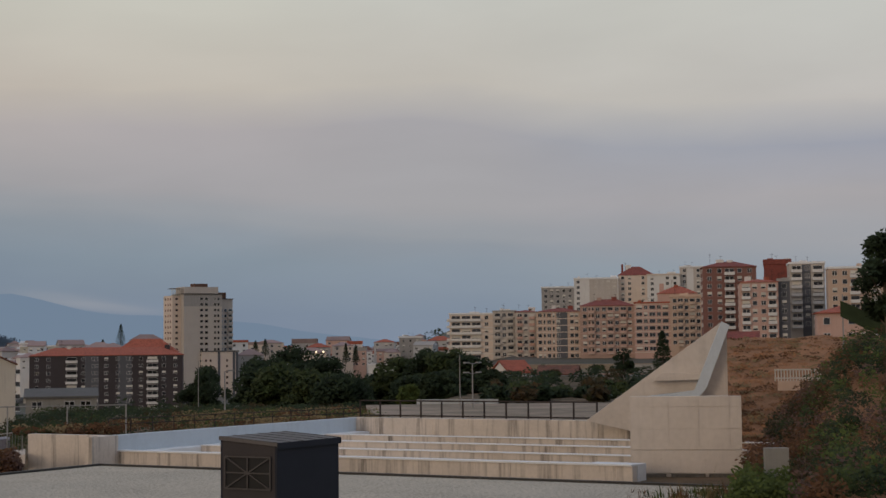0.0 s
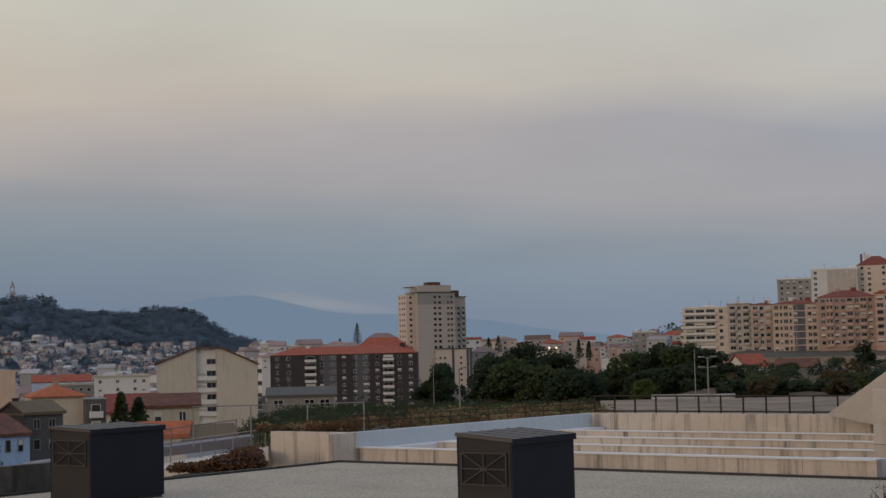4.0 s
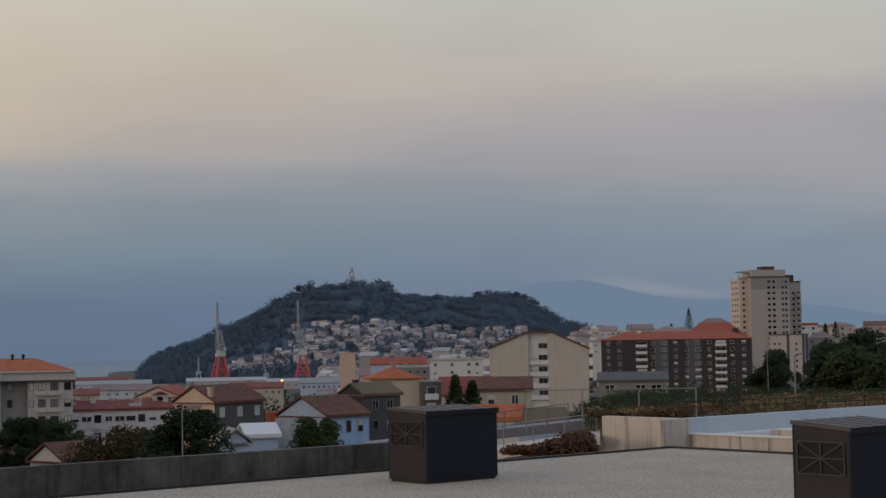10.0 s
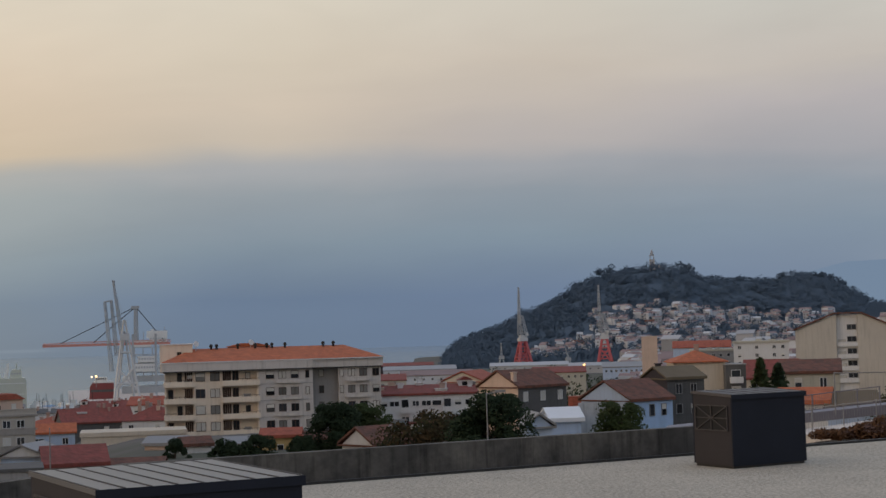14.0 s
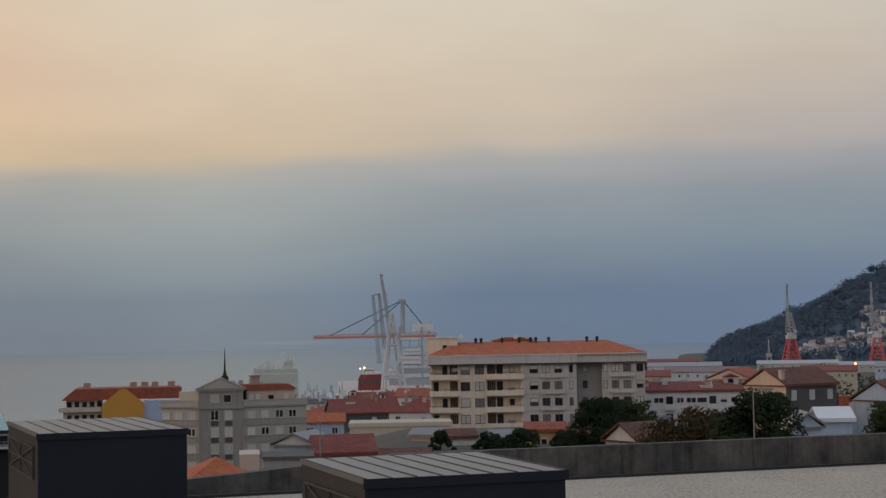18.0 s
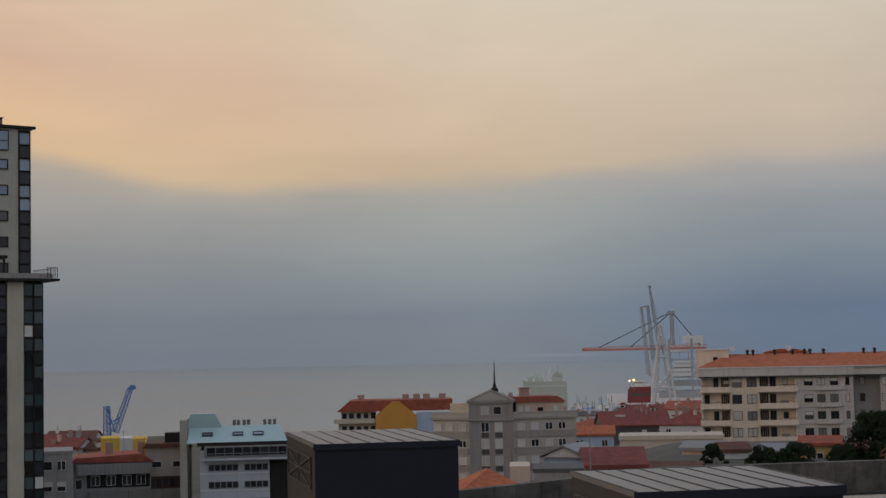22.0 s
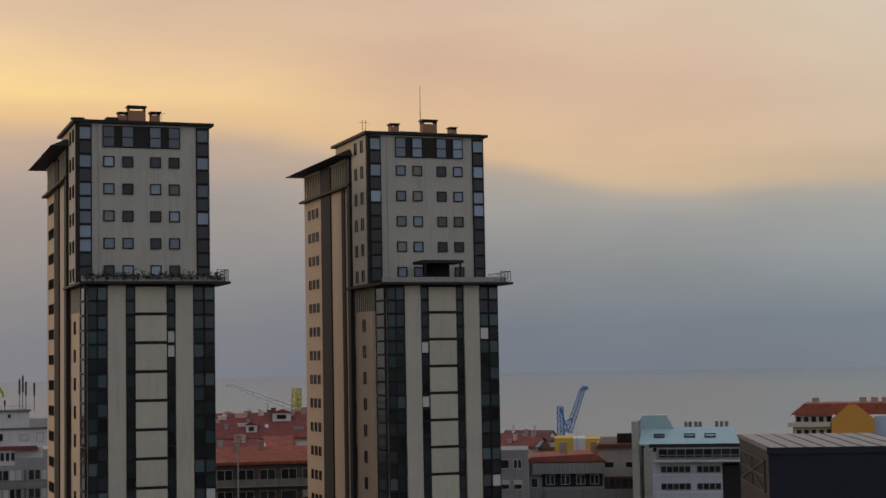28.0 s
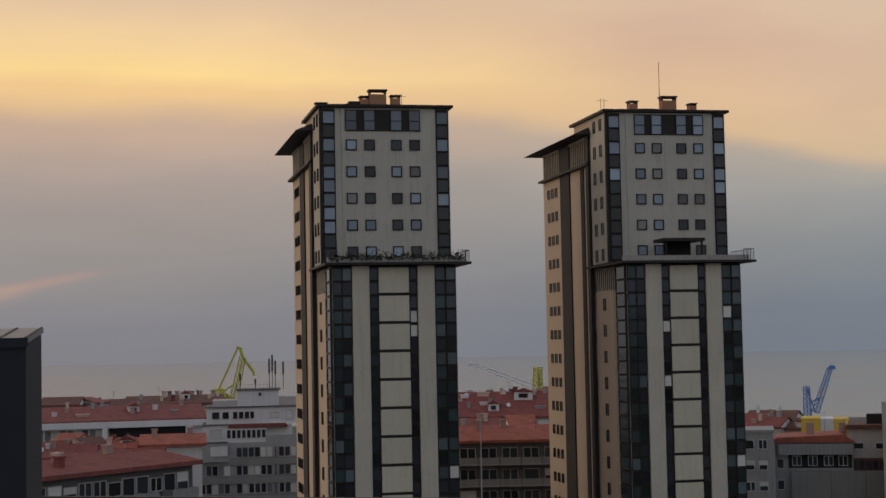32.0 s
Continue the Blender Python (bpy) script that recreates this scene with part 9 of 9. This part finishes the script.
def ships():
    at = polar(3.9, 1180, SEA)
    ob = thing("ferry", "large white ship with stacked decks at the quay", "ship", pose(at.x, at.y, at.z, 0, 0, 3.9))
    for k, (x0, x1, y0, z0, z1) in enumerate(((-14, 24, -8, 0, 6), (-6, 22, -5, 9, 13), (-6.4, 7.5, -4, 34, 38.8), (6.1, 18.6, -6, 36.8, 43.2), (7.4, 9.4, -3, 43.2, 46.5), (-2.2, 10.3, -7, 22.9, 27.3), (-4.6, 11.0, -8, 16.3, 21.8), (12.0, 23.0, -4, 15, 21), (13, 22, -4, 26, 31), (-13.3, -8.5, -9, 9.0, 12.6))):
        bm = bmesh.new()
        add_box(bm, x0, x1, y0, 10, z0, z1)
        dk = part("deck_house" if k else "hull", bm, "ship_white" if k > 1 else "crane_grey", ob)
        if k > 1:
            for q in range(max(2, int((x1 - x0) / 1.9))):
                bm = bmesh.new()
                add_box(bm, x0 + 0.6 + 1.9 * q, x0 + 1.7 + 1.9 * q, y0 - 0.12, y0 - 0.005, z0 + (z1 - z0) * 0.42, z0 + (z1 - z0) * 0.68)
                part("window", bm, "crane_grey", dk)
    for z in (15.3, 22.2, 28.2, 33.2):
        bm = bmesh.new()
        add_box(bm, -5, 22, -4, 8, z, z + 0.5)
        part("deck", bm, "crane_grey", ob)
    for x in (-4.5, 1.5, 8.0, 14.5, 21.5):
        bm = bmesh.new()
        add_bar(bm, (x, -3.8, 9), (x, -3.8, 34), 0.45, 4)
        add_bar(bm, (x, -3.8, 15), (x + 6, -3.8, 22), 0.25, 4)
        add_bar(bm, (x, -3.8, 29), (x + 6, -3.8, 22), 0.25, 4)
        part("frame_post", bm, "crane_grey", ob)
    for x, t in ((2, 3), (12, 4), (17, 6)):
        bm = bmesh.new()
        add_bar(bm, (x, 0, 38), (x, 0, 42 + t), 0.3, 4)
        part("mast", bm, "crane_grey", ob)
    at = polar(5.35, 1080, SEA)
    ob = thing("tug", "dark red ship with a white bridge", "ship", pose(at.x, at.y, at.z, 0, 0, 5.3))
    bm = bmesh.new()
    add_prism(bm, [(-6.5, 0), (9, 0), (9.5, 11.5), (-4.5, 11.5), (-6.0, 9)], -5, 5)
    part("hull", bm, "ship_red", ob)
    bm = bmesh.new()
    add_box(bm, -3.5, 9.2, -5.2, 5.2, 11.5, 12.6)
    part("bulwark", bm, "ship_white", ob)
    bm = bmesh.new()
    add_box(bm, -2.5, 5, -4, 4, 12.6, 15.2)
    part("bridge", bm, "ship_white", ob)
    bm = bmesh.new()
    for q in range(5):
        add_box(bm, -2.0 + 1.4 * q, -1.1 + 1.4 * q, -4.1, -4.004, 13.7, 14.6)
    part("bridge_windows", bm, "dark_metal", ob)
    bm = bmesh.new()
    add_box(bm, -5.5, 9.3, -5.08, -5.004, 5.6, 7.2)
    part("hull_stripe", bm, "grey_dark", ob)
    at = polar(8.6, 980, SEA)
    ob = thing("ship", "pale greenish-white ship with a square superstructure", "ship", pose(at.x, at.y, at.z, 0, 0, 8.6))
    bm = bmesh.new()
    add_prism(bm, [(-13.4, -1), (13.5, -1), (13.5, 16.6), (12.6, 18.4), (-11.5, 18.4), (-12.2, 19.2), (-13.2, 19.0)], -8, 8)
    part("hull", bm, "ship_pale", ob)
    bm = bmesh.new()
    add_box(bm, -13.2, 13.3, -8.06, -8.004, 15.2, 15.7)
    add_box(bm, -13.2, 13.3, -8.06, -8.004, 9.0, 9.3)
    part("rubbing_strake", bm, "ship_white", ob)
    bm = bmesh.new()
    add_prism(bm, [(4.6, 18.4), (10.9, 18.4), (10.9, 22.0), (9.6, 23.4), (5.6, 23.4), (4.6, 21.6)], -4, 4)
    part("deck_house", bm, "ship_pale", ob)
    bm = bmesh.new()
    for q in range(4):
        add_box(bm, 5.0 + 1.5 * q, 6.0 + 1.5 * q, -4.1, -4.004, 20.6, 21.5)
    part("bridge_windows", bm, "crane_grey", ob)
    bm = bmesh.new()
    add_prism(bm, [(1.0, 18.4), (3.0, 18.4), (3.9, 27.0), (2.9, 27.0)], -0.8, 0.8)
    part("funnel", bm, "ship_white", ob)
    bm = bmesh.new()
    for x, h in ((-9.6, 20.6), (-8.2, 21.2), (-5.0, 20.8), (-3.6, 21.4), (-1.5, 20.6)):
        add_box(bm, x - 0.7, x + 0.7, -2, 2, 18.4, h)
    add_bar(bm, (8, 0, 23.4), (8, 0, 27), 0.3, 5)
    add_bar(bm, (10.4, 0, 22), (10.4, 0, 25), 0.25, 5)
    add_bar(bm, (-9, 0, 21), (-3, 0, 22.5), 0.3, 5)
    part("deck_gear", bm, "ship_pale", ob)
    # moored boats and quay clutter
    rng = random.Random(6)
    for k in range(16):
        b, d = rng.uniform(5.4, 7.9), rng.uniform(820, 1000)
        at = polar(b, d, SEA)
        ob = thing("moored_boat", "small white moored boat", "boat", pose(at.x, at.y, at.z, 0, 0, rng.uniform(0, 180)), "moored boats")
        bm = bmesh.new()
        add_prism(bm, [(-5, 0), (4, 0), (6, 2), (-5, 2)], -1.6, 1.6)
        part("hull", bm, ("ship_white", "blue_paint", "ship_white")[k % 3], ob)
        bm = bmesh.new()
        add_box(bm, -3, 0.5, -1.1, 1.1, 2, 4.2)
        part("wheelhouse", bm, "ship_white", ob)
        bm = bmesh.new()
        add_bar(bm, (-1, 0, 4), (-1, 0, 9), 0.15, 4)
        part("mast", bm, "dark_metal", ob)


ships()
bm = bmesh.new()
for b0, b1, d0, d1 in ((2.0, 6.4, 1020, 1300), (4.2, 8.4, 790, 905)):
    q = [polar(b0, d0, SEA + 1), polar(b1, d0, SEA + 1), polar(b1, d1, SEA + 1), polar(b0, d1, SEA + 1)]
    low = [p + Vector((0, 0, -4)) for p in q]
    add_poly(bm, q), add_poly(bm, low)
    for i in range(4):
        add_poly(bm, (q[i], q[(i + 1) % 4], low[(i + 1) % 4], low[i]))
solid("quay", bm, "concrete", "concrete harbour quays at the water's edge", kind="structure")


def quay_clutter():
    """Containers, vans, stacks and huts along the quays, too many and too far to tell apart."""
    rng = random.Random(19)
    bm = bmesh.new()
    for _ in range(420):
        b, d = (rng.uniform(2.6, 9.0), rng.uniform(560, 900)) if rng.random() < 0.6 else (rng.uniform(-8.5, -3.9), rng.uniform(760, 1300))
        w, l, h = rng.uniform(0.8, 3.6), rng.uniform(0.8, 2.4), rng.choice((1.4, 2.2, 2.6, 3.2, 5.0))
        p = polar(b, d, max(land(b, d), SEA + 1.0) - 0.5)
        a = radians(b + rng.uniform(-40, 40))
        u, v = Vector((math.cos(a), math.sin(a), 0)), Vector((-math.sin(a), math.cos(a), 0))
        c = [p + u * (w * i) + v * (l * j) for i, j in ((-1, -1), (1, -1), (1, 1), (-1, 1))]
        t = [x + Vector((0, 0, h + 0.5)) for x in c]
        m = rng.choice((0, 0, 0, 1, 1, 2, 3, 4))
        for i in range(4):
            add_poly(bm, (c[i], c[(i + 1) % 4], t[(i + 1) % 4], t[i]), m)
        add_poly(bm, t, rng.choice((m, m, 2, 1)))
    solid("quay_clutter", bm, ["far_wall", "far_grey", "far_tile", "grey_dark", "blue_pale"], "pale containers, huts and stacks crowding the harbour quays", kind="stuff")


quay_clutter()


def level_crane(label, name, base, parts_, mat, turn):
    """A quay crane from bars: (from, to, thickness) groups by part."""
    ob = thing(name, label, "crane", pose(*base, 0, 0, turn), "harbour cranes")
    for pname, bars in parts_:
        bm = bmesh.new()
        for a, b, r in bars:
            lattice(bm, a, b, r * 2, r * 1.4, 8, r * 0.2) if r > 0.9 else add_bar(bm, a, b, r, 4)
        part(pname, bm, mat, ob)
    return ob


_p = polar(23.75, 700, SEA)
level_crane("blue mobile harbour crane with a raised jib", "mobile_crane", _p, (
    ("tower", (((-3.2, 0, 0), (-3.4, 0, 17), 1.25), ((-1.6, 0, 0), (-2.2, 0, 16), 0.5))),
    ("jib", (((0, 0, 6), (6.6, 0, 24.5), 1.1),)),
    ("jib_head", (((5.6, 0, 24), (8.6, 0, 25.4), 0.8), ((6.4, 0, 25.6), (8.8, 0, 24.2), 0.7))),
    ("stay", (((-3.4, 0, 16.5), (0, 0, 6), 0.4), ((2, 0, 12), (-2.2, 0, 10), 0.4)))), "crane_blue", 23.7)
_p = polar(44.3, 700, SEA)
level_crane("yellow level-luffing harbour crane", "luffing_crane", _p, (
    ("cabin", (((-6.5, 0, 16), (-2.0, 0, 17.5), 3.0), ((-3, 0, 12), (-3, 0, 18), 2.2))),
    ("jib", (((1.0, 0, 14), (5.6, 0, 34), 1.3),)),
    ("fly_jib", (((4.4, 0, 38.2), (5.6, 0, 34), 0.9), ((5.6, 0, 34), (10.2, 0, 27.5), 0.8), ((3.0, 0, 38.4), (5.4, 0, 37.6), 0.6))),
    ("stay", (((-5.5, 0, 19), (3.6, 0, 38.2), 0.55), ((-4.6, 0, 18), (0.8, 0, 22), 0.45), ((-5, 0, 21), (2, 0, 15), 0.45), ((10.2, 0, 27.5), (10.2, 0, 25.8), 0.7)))), "crane_yellow", 44.3)
_p = polar(34.4, 700, SEA)
level_crane("yellow and white harbour crane with its jib laid low", "luffing_crane", _p, (
    ("tower", (((12.0, 0, 8), (12.6, 0, 27), 1.8), ((14.0, 0, 8), (12.8, 0, 26), 0.6))),), "crane_yellow", 34.4)
level_crane("white jib of the low-laid harbour crane", "crane_jib", _p, (
    ("jib", (((12.0, 0, 19.0), (-16, 0, 29.5), 0.5), ((12.0, 0, 17.0), (-16, 0, 28.5), 0.4), ((-16, 0, 29.5), (-17.5, 0, 28.4), 0.9))),), "ship_white", 34.4)


# ---- lamps that are already lit ----
def lit_lamp(label, at, r, watts_colour, power):
    m = bpy.data.materials.new("lit_lamp")
    m.use_nodes = True
    b = m.node_tree.nodes["Principled BSDF"]
    b.inputs["Emission Color"].default_value = watts_colour
    b.inputs["Emission Strength"].default_value = power
    M["lit_lamp"] = m
    ob = thing("lamp", label, "lamp", pose(at.x, at.y, at.z), "lit lamps in the town")
    bm = bmesh.new()
    bmesh.ops.create_icosphere(bm, subdivisions=2, radius=r)
    part("bulb", bm, "lit_lamp", ob, "glowing lamp")
    bm = bmesh.new()
    add_bar(bm, (0, 0, -r * 9), (0, 0, -r * 0.9), r * 0.25, 5)
    part("post", bm, "galvanised", ob)


lit_lamp("small glowing deck lamp on the red ship", polar(5.45, 1072, -17.0), 0.8, (1.0, 0.6, 0.2, 1), 2.2)
lit_lamp("small glowing deck lamp on the red ship", polar(5.6, 1072, -17.4), 0.6, (1.0, 0.7, 0.4, 1), 2.2)
lit_lamp("small glowing street lamp by the shipyard", polar(-11.75, 1240, -22.6), 0.9, (1.0, 0.5, 0.12, 1), 2.2)
for _b in (-32.75, -33.05, -33.3):
    lit_lamp("small glowing street lamp beyond the trees", polar(_b, 700, 4.6), 0.45, (1.0, 0.75, 0.42, 1), 1.4)
